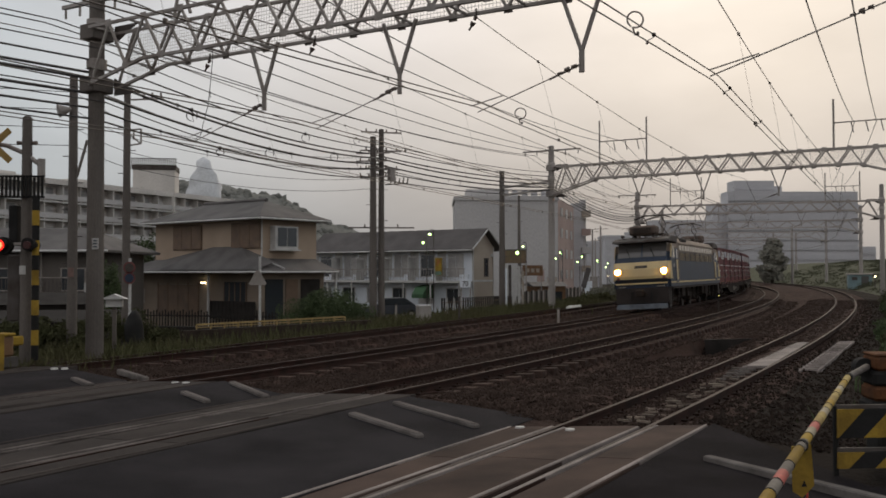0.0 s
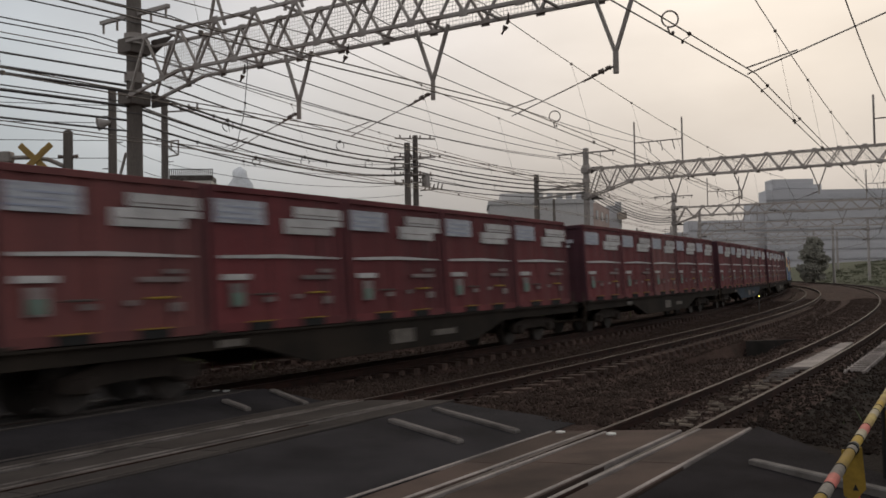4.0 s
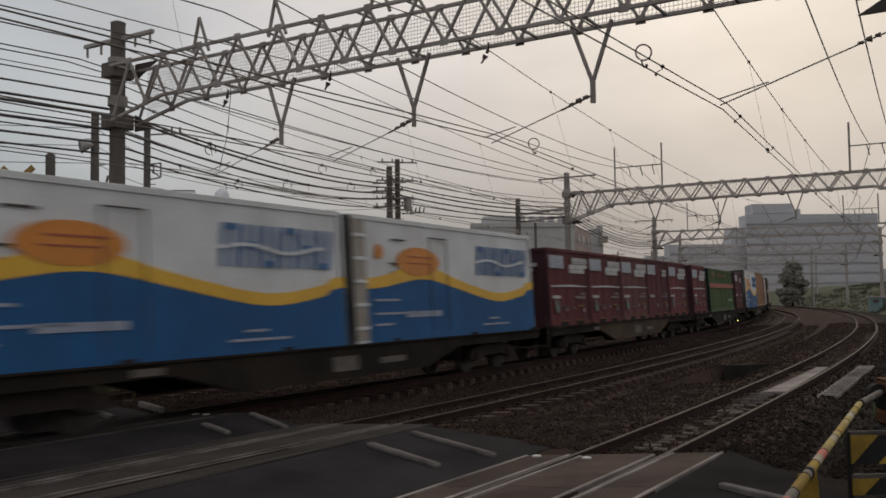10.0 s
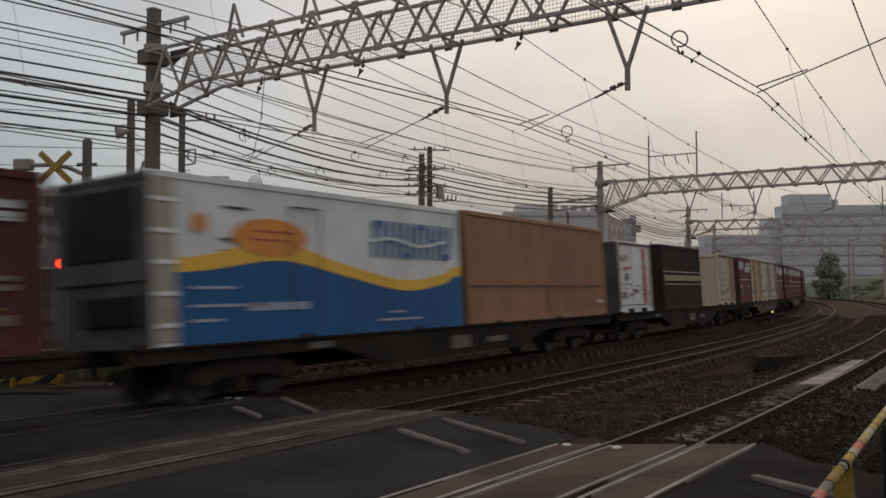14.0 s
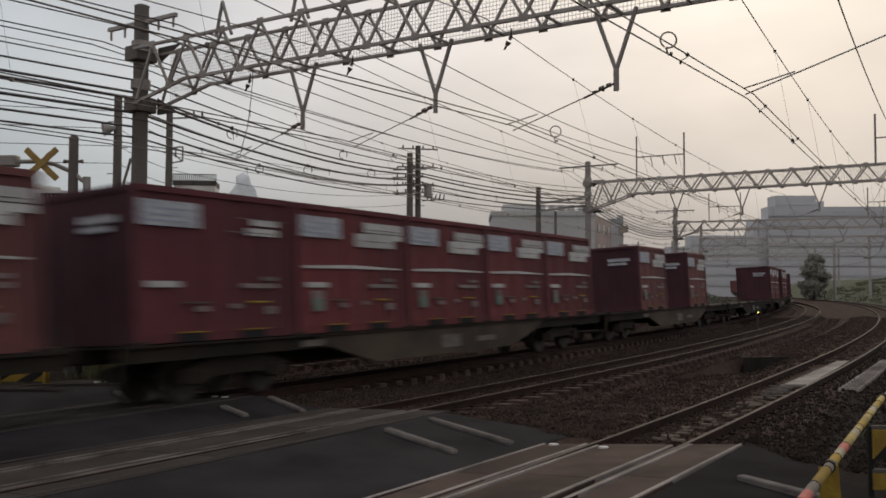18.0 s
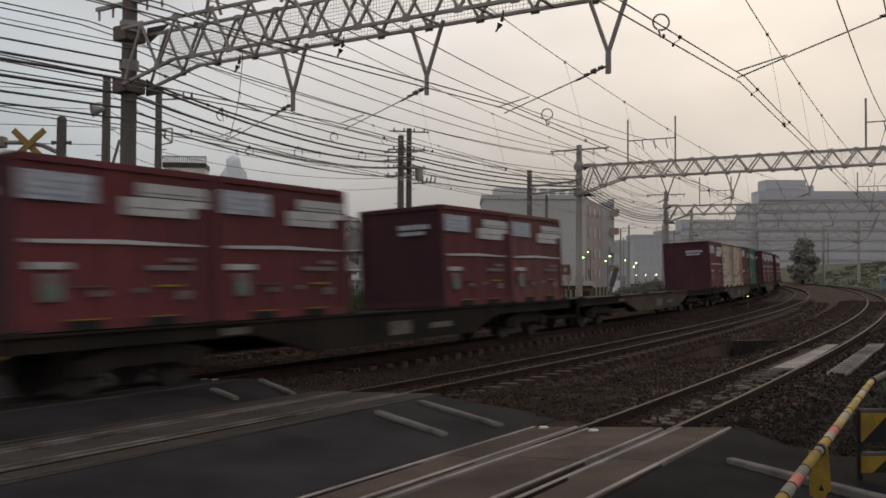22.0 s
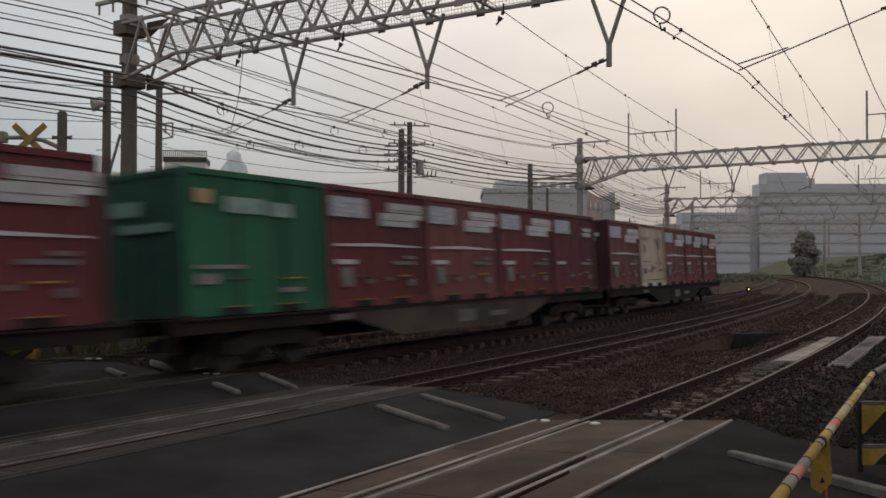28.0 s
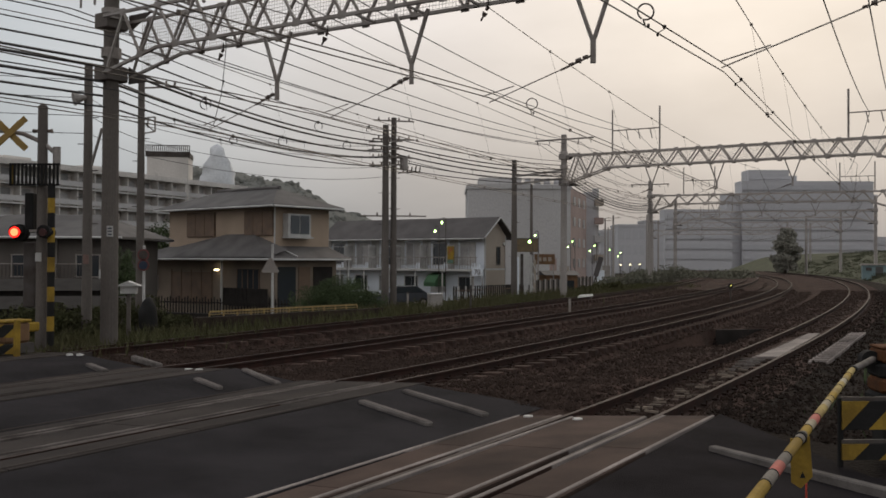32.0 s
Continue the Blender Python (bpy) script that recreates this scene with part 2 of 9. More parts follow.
# The visor's shade on the windscreen is painted into this grey.
SCREENGLASS = glassy("windscreen glass, visor shade in colour", (0.10, 0.095, 0.09), 0.15)
# Warm sky reflection is put into this glass's base colour.
SKYGLASS = glassy("window glass, sky reflection in colour", (0.36, 0.31, 0.235), 0.2)


# ---------------------------------------------------------------- mesh helpers
def part(name, bm, mat, parent=None, label="", smooth=False):
    """Links a bmesh as one mesh object, under a thing if given."""
    me = bpy.data.meshes.new(name)
    bm.to_mesh(me)
    bm.free()
    for m in mat if isinstance(mat, (list, tuple)) else [mat]:
        me.materials.append(m)
    if smooth:
        for p in me.polygons:
            p.use_smooth = True
    ob = new(name, me)
    if parent:
        ob.parent = parent
    if label:
        tagged(ob, label)
    return ob


def thing(name, m=None, label="", category="", group="", kind=""):
    ob = new(name)
    ob.empty_display_size = 0.2
    if m is not None:
        ob.matrix_basis = m
    return tagged(ob, label, category, group, kind)


def box(bm, c, s, rz=0.0, bevel=0.0, mi=0, m=None):
    """A box of size s about c, bevelled."""
    mat = Matrix.Translation(c) @ Matrix.Rotation(rz, 4, "Z") @ Matrix.Diagonal((*s, 1))
    if m is not None:
        mat = m @ mat
    r = bmesh.ops.create_cube(bm, size=1, matrix=mat)
    faces = {f for v in r["verts"] for f in v.link_faces}
    for f in faces:
        f.material_index = mi
    if bevel:
        es = list({e for v in r["verts"] for e in v.link_edges})
        rr = bmesh.ops.bevel(bm, geom=es, offset=bevel, segments=1, affect="EDGES", profile=0.5)
        for f in rr["faces"]:
            f.material_index = mi
    return bm


def tube(bm, a, b, r0, r1=None, seg=8, mi=0):
    """A tapered round bar from a to b."""
    a, b = Vector(a), Vector(b)
    d = b - a
    m = Matrix.Translation((a + b) / 2) @ d.to_track_quat("Z", "Y").to_matrix().to_4x4()
    r = bmesh.ops.create_cone(bm, cap_ends=True, segments=seg, radius1=r0, radius2=r0 if r1 is None else r1, depth=d.length, matrix=m)
    for f in {f for v in r["verts"] for f in v.link_faces}:
        f.material_index = mi
    return bm


def beam(bm, a, b, w, h=None, mi=0):
    """A square bar from a to b."""
    a, b = Vector(a), Vector(b)
    d = b - a
    m = Matrix.Translation((a + b) / 2) @ d.to_track_quat("Z", "Y").to_matrix().to_4x4() @ Matrix.Diagonal((w, h or w, d.length, 1))
    r = bmesh.ops.create_cube(bm, size=1, matrix=m)
    for f in {f for v in r["verts"] for f in v.link_faces}:
        f.material_index = mi
    return bm


def prism(bm, pts, axis_a, axis_b, origin, depth_vec, mi=0):
    """A polygon given in two axes, drawn out along depth_vec."""
    o, ax, bx, dv = Vector(origin), Vector(axis_a), Vector(axis_b), Vector(depth_vec)
    lo = [bm.verts.new(o + ax * p + bx * q) for p, q in pts]
    hi = [bm.verts.new(v.co + dv) for v in lo]
    fs = [bm.faces.new(lo[::-1]), bm.faces.new(hi)]
    k = len(lo)
    fs += [bm.faces.new((lo[i], lo[(i + 1) % k], hi[(i + 1) % k], hi[i])) for i in range(k)]
    for f in fs:
        f.material_index = mi
    bmesh.ops.recalc_face_normals(bm, faces=fs)
    return bm


def B():
    return bmesh.new()


# ---------------------------------------------------------------- the plan
HEAD = 1.00043
ES, EN = Vector((math.cos(HEAD), math.sin(HEAD), 0)), Vector((-math.sin(HEAD), math.cos(HEAD), 0))
LINES = {1: (1.005016, 0.0021913, 4.2727), 2: (1.000430, 0.0025404, 8.8949), 3: (1.025153, 0.0019115, 12.5100), 4: (1.030, 0.0021, 16.75)}
CANT = 0.0625 / 1.133


def at(s, n, z=0.0):
    """A place s metres along the tracks and n metres across them."""
    return ES * s + EN * n + Vector((0, 0, z))


def on_line(k, u, off=0.0, z=0.0):
    """A place on track k, u metres along it, off metres towards the road's near end; the track leans."""
    th, c, p = LINES[k]
    a = th + c * u
    x, y = (math.sin(a) - math.sin(th)) / c - math.sin(th) * p, (math.cos(th) - math.cos(a)) / c + math.cos(th) * p
    o = off * math.cos(CANT) - z * math.sin(CANT)
    return Vector((x + o * math.sin(a), y - o * math.cos(a), off * math.sin(CANT) + z * math.cos(CANT)))


def line_angle(k, u):
    th, c, p = LINES[k]
    return th + c * u


def line_pose(k, u, z=0.0):
    q = on_line(k, u)
    return pose(q.x, q.y, 0, -math.degrees(CANT), 0, math.degrees(line_angle(k, u))) @ Matrix.Translation((0, 0, z))


def turned(x, y, z=0.0, rad=0.0):
    return Matrix.Translation((x, y, z)) @ Matrix.Rotation(rad, 4, "Z")


# ---------------------------------------------------------------- ground, road, tracks
bm = B()
NG = 220
for i in range(NG + 1):
    for j in range(NG + 1):
        fx, fy = 2 * i / NG - 1, 2 * j / NG - 1
        x, y = 3000 * fx * abs(fx) ** 2.2, 3000 * fy * abs(fy) ** 2.2
        n = EN.x * x + EN.y * y
        drop = min(1.0, max(0.0, (n - 22.0) / 7.0))
        s_, n_ = ES.x * x + ES.y * y, n
        across = n_ - 0.0011 * s_ * s_ - 0.0046 * s_
        bm.verts.new((x, y, -1.3 if 14 < s_ < 60 and 5.2 < across < 15 else -0.42 - 0.85 * drop * drop * (3 - 2 * drop)))
bm.verts.ensure_lookup_table()
for i in range(NG):
    for j in range(NG):
        a = i * (NG + 1) + j
        bm.faces.new((bm.verts[a], bm.verts[a + NG + 1], bm.verts[a + NG + 2], bm.verts[a + 1]))
tagged(part("ground", bm, EARTH), "weedy brown earth beside the tracks", "ground", kind="structure")


def pit_depth(u, o, k):
    """The sunken drain between the first two tracks."""
    if not (k == 1 and o < -1.3 or k == 2 and o > 1.3):
        return 0.0
    return 0.5 * min(1.0, max(0.0, (u - 22.0) / 0.8)) * min(1.0, max(0.0, (30.5 - u) / 0.6))


def ballast_height(u, d, p, k=2):
    """Level under the sleepers, lower between the tracks away from the road."""
    low = min(1.0, max(0.0, (u - 13.5) / 4.0)) if u > 0 else min(1.0, max(0.0, (-u - 4) / 4.0))
    t = min(1.0, max(0.0, (d - 0.86) / 0.32))
    cover = min(1.0, max(0.0, (d - 0.58) / 0.25))
    return -0.165 + (-0.15 * low * t * t * (3 - 2 * t) + 0.04 * cover * (1 - low) if k != 1 else 0.075 * cover - 0.08 * max(0.0, min(1.0, (d - 1.6) / 0.6))) + (noise.noise(p * 1.3) * 0.5 + noise.noise(p * 4.1) * 0.35 + noise.noise(p * 9.7) * 0.25) * 0.055


bm = B()
COLS = [(1, 3.4), (1, 2.9), (1, 2.4)] + [(k, o) for k in (1, 2, 3, 4) for o in (1.9, 1.6, 1.35, 1.1, 0.85, 0.6, 0.35, 0.1, -0.1, -0.35, -0.6, -0.85, -1.1, -1.35, -1.6, -1.9)] + [(4, -2.3)]
prev = None
for i in range(560):
    u = -40 + i * 0.3 if i < 320 else 56 + (i - 320) * 0.6
    row = []
    for k, o in COLS:
        p = on_line(k, u, o)
        p.z = 0
        p.z = ballast_height(u, abs(o), p, k) - pit_depth(u, o, k)
        row.append(bm.verts.new(p))
    if prev:
        for j in range(len(COLS) - 1):
            bm.faces.new((prev[j], row[j], row[j + 1], prev[j + 1])).material_index = 1 if j < 5 else 2 if min(pit_depth(u, COLS[j][1], COLS[j][0]), pit_depth(u, COLS[j + 1][1], COLS[j + 1][0])) > 0.1 else 0
    prev = row
tagged(part("ballast_bed", bm, [BALLAST, SOIL, PITSHADE], smooth=True), "brown rusty railway ballast bed under the tracks", "ballast", kind="structure")

ROAD_END = [(-14, 9.0), (1.2, 9.2), (3.1, 11.6), (18.0, 11.4), (21.0, 12.6), (60.0, 12.6)]


def road_end(n):
    """How far the road reaches along the tracks, n metres across them."""
    for (n0, s0), (n1, s1) in zip(ROAD_END, ROAD_END[1:]):
        if n <= n1:
            return s0 + (s1 - s0) * max(0.0, n - n0) / (n1 - n0)
    return ROAD_END[-1][1]


def track_n(k, s):
    th, c, p = LINES[k]
    return p + (th - HEAD) * s + c * s * s / 2


def road_profile(s):
    """The road's level across the tracks: it climbs to meet each leaning deck."""
    rows = [(-14.0, -0.015), (-3.0, -0.015), (1.2, -0.012)]
    for k in LINES:
        n = track_n(k, s)
        rows += [(n - 1.235, 1.235 * math.sin(CANT) - 0.012), (n - 1.20, -0.22), (n + 1.17, -0.22), (n + 1.20, -1.20 * math.sin(CANT) - 0.012)]
    return rows + [(22.0, -0.03), (60.0, -0.015)]


def road_z(s, n):
    rows = [r for r in road_profile(s) if r[1] > -0.2]
    for (n0, z0), (n1, z1) in zip(rows, rows[1:]):
        if n <= n1:
            return z0 + (z1 - z0) * (n - n0) / (n1 - n0)
    return -0.015


bm = B()
cols = []
for i in range(31):
    t = i / 30
    col = []
    for j, (n, z) in enumerate(road_profile(0)):
        s = -9 + (road_end(n) + 9) * t
        n, z = road_profile(s)[j]
        col.append(bm.verts.new(at(s, n, z + noise.noise(Vector((s, n, 0)) * 0.5) * 0.008)))
    cols.append(col)
cols.append([bm.verts.new(v.co + Vector((0, 0, -0.35))) for v in cols[-1]])
for a, b in zip(cols, cols[1:]):
    for j in range(len(a) - 1):
        bm.faces.new((a[j], b[j], b[j + 1], a[j + 1])).material_index = 1 if j < 3 else 0
bmesh.ops.recalc_face_normals(bm, faces=bm.faces[:])
tagged(part("road", bm, [ASPHALT, NEARASPHALT]), "dark worn asphalt road over the level crossing", "road", kind="structure")

RAIL_PROFILE = [(-0.033, 0.0), (0.033, 0.0), (0.033, -0.035), (0.009, -0.05), (0.009, -0.135), (0.062, -0.15), (0.062, -0.16), (-0.062, -0.16), (-0.062, -0.15), (-0.009, -0.135), (-0.009, -0.05), (-0.033, -0.035)]


def rail(k, side, parent, u0=-45, u1=190, step=1.5):
    g = B()
    rings = []
    for i in range(int((u1 - u0) / step) + 1):
        u = u0 + i * step
        rings.append([g.verts.new(on_line(k, u, side * 0.5665 + p, q)) for p, q in RAIL_PROFILE])
    m = len(RAIL_PROFILE)
    for r, q in zip(rings, rings[1:]):
        for j in range(m):
            f = g.faces.new((r[j], r[(j + 1) % m], q[(j + 1) % m], q[j]))
            f.material_index = 1 if j == 0 else 0
    bmesh.ops.recalc_face_normals(g, faces=g.faces[:])
    return part("rail", g, [RAIL, RAILTOP], parent)


TRACKS = {}
for k in LINES:
    TRACKS[k] = thing("railway_track", label="narrow-gauge railway track with rusty rails on concrete sleepers", category="railway track", group="railway tracks", kind="structure")
    for side in (-1, 1):
        rail(k, side, TRACKS[k])


# ---------------------------------------------------------------- the freight train
# Local axes: x towards the train's tail, -y towards the road's near end, z up from the rail head.
CONT_RED = material("container red paint", (0.158, 0.036, 0.038), 0.7, other=(0.098, 0.026, 0.028), scale=0.9, fine=25, vary=0.42, each=0.16, streak=0.35, spec=0.22)
CONT_OLD = material("container old purple red", (0.132, 0.034, 0.039), 0.75, other=(0.085, 0.025, 0.03), scale=0.9, fine=25, vary=0.42, each=0.12, streak=0.35, spec=0.22)
CONT_RUST = material("container sun-bleached red", (0.165, 0.048, 0.043), 0.7, other=(0.105, 0.034, 0.033), scale=0.7, fine=25, each=0.12, streak=0.4, spec=0.35)
# Shade in the door seams, painted as a darker container red.
CONT_SEAMSHADE = material("container red, seam shade", (0.055, 0.012, 0.014), 0.6, scale=1.0)
# End-wall shade, painted as darker copies of the side colours.
END_RED = material("shaded red end wall", (0.072, 0.026, 0.034), 0.8, other=(0.048, 0.02, 0.026), scale=0.9, fine=25, vary=0.35, each=0.15, spec=0.25)
END_WHITE = material("shaded white end wall", (0.115, 0.11, 0.11), 0.8, other=(0.06, 0.057, 0.057), scale=0.9, fine=25, vary=0.35, spec=0.2)
END_OLIVE = material("shaded dark green end wall", (0.014, 0.036, 0.024), 0.8, other=(0.009, 0.02, 0.015), scale=0.9, fine=25, vary=0.35, spec=0.2)
END_GREEN = material("shaded green end wall", (0.015, 0.07, 0.048), 0.75, other=(0.012, 0.045, 0.034), scale=0.9, fine=25, vary=0.35, spec=0.25)
CONT_GREEN = material("container green paint", (0.018, 0.125, 0.055), 0.6, other=(0.013, 0.08, 0.038), scale=0.9, fine=25, vary=0.4, streak=0.35, spec=0.25)
CONT_OLIVE = material("container leaf green paint", (0.078, 0.116, 0.044), 0.7, other=(0.058, 0.085, 0.034), scale=1.0, fine=25, vary=0.42, streak=0.4, spec=0.22)
CONT_CREAM = material("container grimy cream paint", (0.56, 0.475, 0.39), 0.65, other=(0.42, 0.31, 0.20), scale=0.9, fine=25, each=0.1, streak=0.3, spec=0.3)
CONT_GOLD = material("container rust-stained cream", (0.54, 0.43, 0.28), 0.65, other=(0.42, 0.225, 0.065), scale=0.8, fine=25, streak=0.25, spec=0.3)
CONT_BROWN = material("container ochre brown paint", (0.30, 0.145, 0.06), 0.6, other=(0.22, 0.10, 0.045), scale=0.8, fine=25, streak=0.4)
CONT_BLACK = material("container black paint", (0.026, 0.021, 0.018), 0.75, other=(0.04, 0.03, 0.023), scale=0.8, spec=0.12)
REEFER_W = material("reefer white paint", (0.70, 0.69, 0.68), 0.6, other=(0.56, 0.545, 0.53), scale=0.8, fine=30, spec=0.3)
REEFER_B = material("reefer blue paint", (0.012, 0.095, 0.25), 0.6, other=(0.011, 0.075, 0.19), scale=0.8, fine=30, spec=0.3)
REEFER_Y = material("reefer yellow band", (0.75, 0.42, 0.03), 0.45, scale=2, vary=0.15)
REEFER_O = material("reefer orange motif", (0.66, 0.23, 0.025), 0.45, scale=2, vary=0.2)
REEFER_LB = material("reefer grey-blue lettering", (0.055, 0.145, 0.31), 0.5, scale=2, vary=0.2)
DECAL = material("white decal, dusty", (0.50, 0.48, 0.465), 0.7, other=(0.36, 0.335, 0.32), scale=3, fine=50, each=0.12, vary=0.4)
OWNER = material("bluish white owner panel", (0.44, 0.445, 0.47), 0.7, other=(0.30, 0.30, 0.33), scale=2.5, fine=30, vary=0.4, streak=6.0)
OWNERINK = material("pale slate-blue lettering", (0.24, 0.27, 0.36), 0.7, other=(0.36, 0.37, 0.42), scale=3, fine=30, vary=0.3)
WLABEL = material("grimy wagon label", (0.15, 0.128, 0.108), 0.8, other=(0.075, 0.062, 0.05), scale=5, fine=50)
DUSTY_LABEL = material("yellowed label", (0.42, 0.31, 0.13), 0.75, scale=5)
FADED = material("faded small label", (0.235, 0.19, 0.178), 0.75, other=(0.12, 0.09, 0.086), scale=4, fine=50, each=0.25, vary=0.45)
DECAL_G = material("green placard", (0.12, 0.20, 0.155), 0.6, scale=4)
DECAL_R = material("orange red decal", (0.46, 0.105, 0.055), 0.6, scale=4)
DECAL_P = material("pink red decal", (0.62, 0.10, 0.14), 0.6, scale=4)
WAGON = material("grimy wagon frame", (0.031, 0.024, 0.0185), 0.95, other=(0.018, 0.0145, 0.012), scale=1.2, fine=30, spec=0.12)
WAGON_BLUE = material("wagon frame, blue", (0.032, 0.048, 0.066), 0.85, other=(0.028, 0.029, 0.031), scale=0.9, fine=30, spec=0.2)
WAGON_TAN = material("wagon frame, tan", (0.085, 0.056, 0.036), 0.85, other=(0.045, 0.031, 0.022), scale=0.9, fine=30, spec=0.2)
WAGON_BEIGE = material("wagon frame, dusty grey", (0.088, 0.066, 0.048), 0.85, other=(0.042, 0.032, 0.025), scale=0.9, fine=30, spec=0.2)
BOGIE = material("bogie steel, greasy", (0.028, 0.0215, 0.018), 0.85, other=(0.034, 0.025, 0.02), scale=3, spec=0.15)
WHEEL = material("wheel steel", (0.05, 0.038, 0.032), 0.6, metal=0.3, scale=4)
LOCO_BLUE = material("locomotive blue paint", (0.024, 0.038, 0.066), 0.5, other=(0.026, 0.032, 0.046), scale=0.8, fine=30, vary=0.25, spec=0.35)
LOCO_CREAM = material("locomotive cream paint", (0.60, 0.46, 0.22), 0.45, other=(0.48, 0.36, 0.18), scale=1.0, fine=30, vary=0.2)
LOCO_GREY = material("locomotive grey roof paint", (0.25, 0.197, 0.155), 0.75, other=(0.17, 0.132, 0.105), scale=0.8, fine=30, spec=0.3)
LOCO_SKIRT = material("locomotive brown-grey skirt", (0.045, 0.036, 0.032), 0.85, other=(0.026, 0.021, 0.019), scale=1.2, fine=30, spec=0.25)
RUSTROOF = material("brown roof housing paint", (0.15, 0.11, 0.088), 0.85, other=(0.085, 0.065, 0.055), scale=1.5, fine=30, spec=0.2)
DULLRED = material("faded red rim", (0.16, 0.05, 0.045), 0.8, scale=5)
LOUVRE = material("cream louvre slat", (0.32, 0.245, 0.145), 0.65, other=(0.20, 0.15, 0.09), scale=2, vary=0.25)


def cont_body(c, L, H, paint, W=1.225, ribs=0):
    """A container shell under c: corrugated sheets, posts and rails proud of them."""
    h, w, d = L / 2 - 0.03, W - 0.03, 0.022
    pts = []
    def run(a, b, n):
        a, b = Vector(a), Vector(b)
        t = (b - a).normalized()
        inw = Vector((-t.y, t.x))
        pts.append(tuple(a))
        for i in range(n):
            for f, k in ((0.2, 0), (0.35, 1), (0.65, 1), (0.8, 0)):
                pts.append(tuple(a.lerp(b, (i + f) / n) + inw * (d * k)))
    run((-h, -w), (h, -w), max(ribs, 1) if ribs else 0)
    run((h, -w), (h, w), 7)
    run((h, w), (-h, w), max(ribs, 1) if ribs else 0)
    run((-h, w), (-h, -w), 7)
    # End faces, picked by their normal, get the paint's shaded copy.
    end_shade = {CONT_RED: END_RED, CONT_OLD: END_RED, CONT_RUST: END_RED, CONT_GREEN: END_GREEN, CONT_OLIVE: END_OLIVE, REEFER_W: END_WHITE}.get(paint)
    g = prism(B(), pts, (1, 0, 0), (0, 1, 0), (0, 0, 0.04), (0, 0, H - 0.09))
    if end_shade:
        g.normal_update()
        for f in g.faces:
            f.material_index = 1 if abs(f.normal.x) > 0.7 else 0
    part("body", g, [paint, end_shade] if end_shade else paint, c)
    for sx in (-1, 1):
        for sy in (-1, 1):
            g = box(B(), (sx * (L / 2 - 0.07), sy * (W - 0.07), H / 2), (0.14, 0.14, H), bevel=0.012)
            if end_shade:
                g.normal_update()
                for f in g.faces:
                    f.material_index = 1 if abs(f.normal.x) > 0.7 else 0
            part("corner_post", g, [paint, end_shade] if end_shade else paint, c)
    for sy in (-1, 1):
        part("bottom_rail", box(B(), (0, sy * (W - 0.045), 0.075), (L - 0.28, 0.09, 0.15)), paint, c)
        part("top_rail", box(B(), (0, sy * (W - 0.045), H - 0.05), (L - 0.28, 0.09, 0.10)), paint, c)
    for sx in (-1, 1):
        part("end_rail", box(B(), (sx * (L / 2 - 0.045), 0, 0.075), (0.09, 2 * W - 0.28, 0.15)), end_shade or paint, c)
        part("end_header", box(B(), (sx * (L / 2 - 0.045), 0, H - 0.05), (0.09, 2 * W - 0.28, 0.10)), end_shade or paint, c)


def plate(bm, x0, x1, z0, z1, y=-1.229, d=0.012):
    return box(bm, ((x0 + x1) / 2, y, (z0 + z1) / 2), (x1 - x0, d, z1 - z0))


def patch(name, rects, mat, parent, y=-1.229, label=""):
    for r in rects:
        ob = part(name, plate(B(), *r, y=y), mat, parent, label)
    return ob


def end_patch(name, rects, mat, parent, x):
    for y0, y1, z0, z1 in rects:
        part(name, box(B(), (x, (y0 + y1) / 2, (z0 + z1) / 2), (0.012, y1 - y0, z1 - z0)), mat, parent)


STARMARK = material("burnt brown star mark", (0.11, 0.075, 0.05), 0.85, other=(0.26, 0.19, 0.12), scale=9, fine=40, vary=0.5)
TEALMARK = material("weathered teal emblem", (0.13, 0.175, 0.18), 0.8, other=(0.28, 0.28, 0.26), scale=4, vary=0.5)
SLATEMARK = material("weathered slate emblem", (0.15, 0.165, 0.16), 0.8, other=(0.30, 0.28, 0.24), scale=4, vary=0.5)
WASHRED = material("washed-out red lettering", (0.40, 0.165, 0.11), 0.8, other=(0.48, 0.27, 0.20), scale=5, vary=0.5)
DUSTSEAM = material("dusty grey door post", (0.36, 0.315, 0.265), 0.8, other=(0.26, 0.215, 0.17), scale=1.2, fine=20, vary=0.4)
GOLDPANEL = material("rust-washed door leaf", (0.50, 0.335, 0.135), 0.75, other=(0.42, 0.225, 0.065), scale=0.7, fine=12, vary=0.5)
TOPBROWN = material("dark brown top rail", (0.11, 0.085, 0.07), 0.9, other=(0.06, 0.046, 0.04), scale=1.5, fine=30)


def disc(name, x, z, r, mat, c, squash=1.0, y=-1.242, spike=1.0, n=16, label=""):
    pts = [(r * math.cos(math.tau * i / n) * (spike if i % 2 else 1), r * squash * math.sin(math.tau * i / n) * (spike if i % 2 else 1)) for i in range(n)]
    return part(name, prism(B(), pts, (1, 0, 0), (0, 0, 1), (x, y, z), (0, 0.016, 0)), mat, c, label)


BARTOP = {"cream_bar": 1.74, "cream_post": 1.55, "white": 1.74}


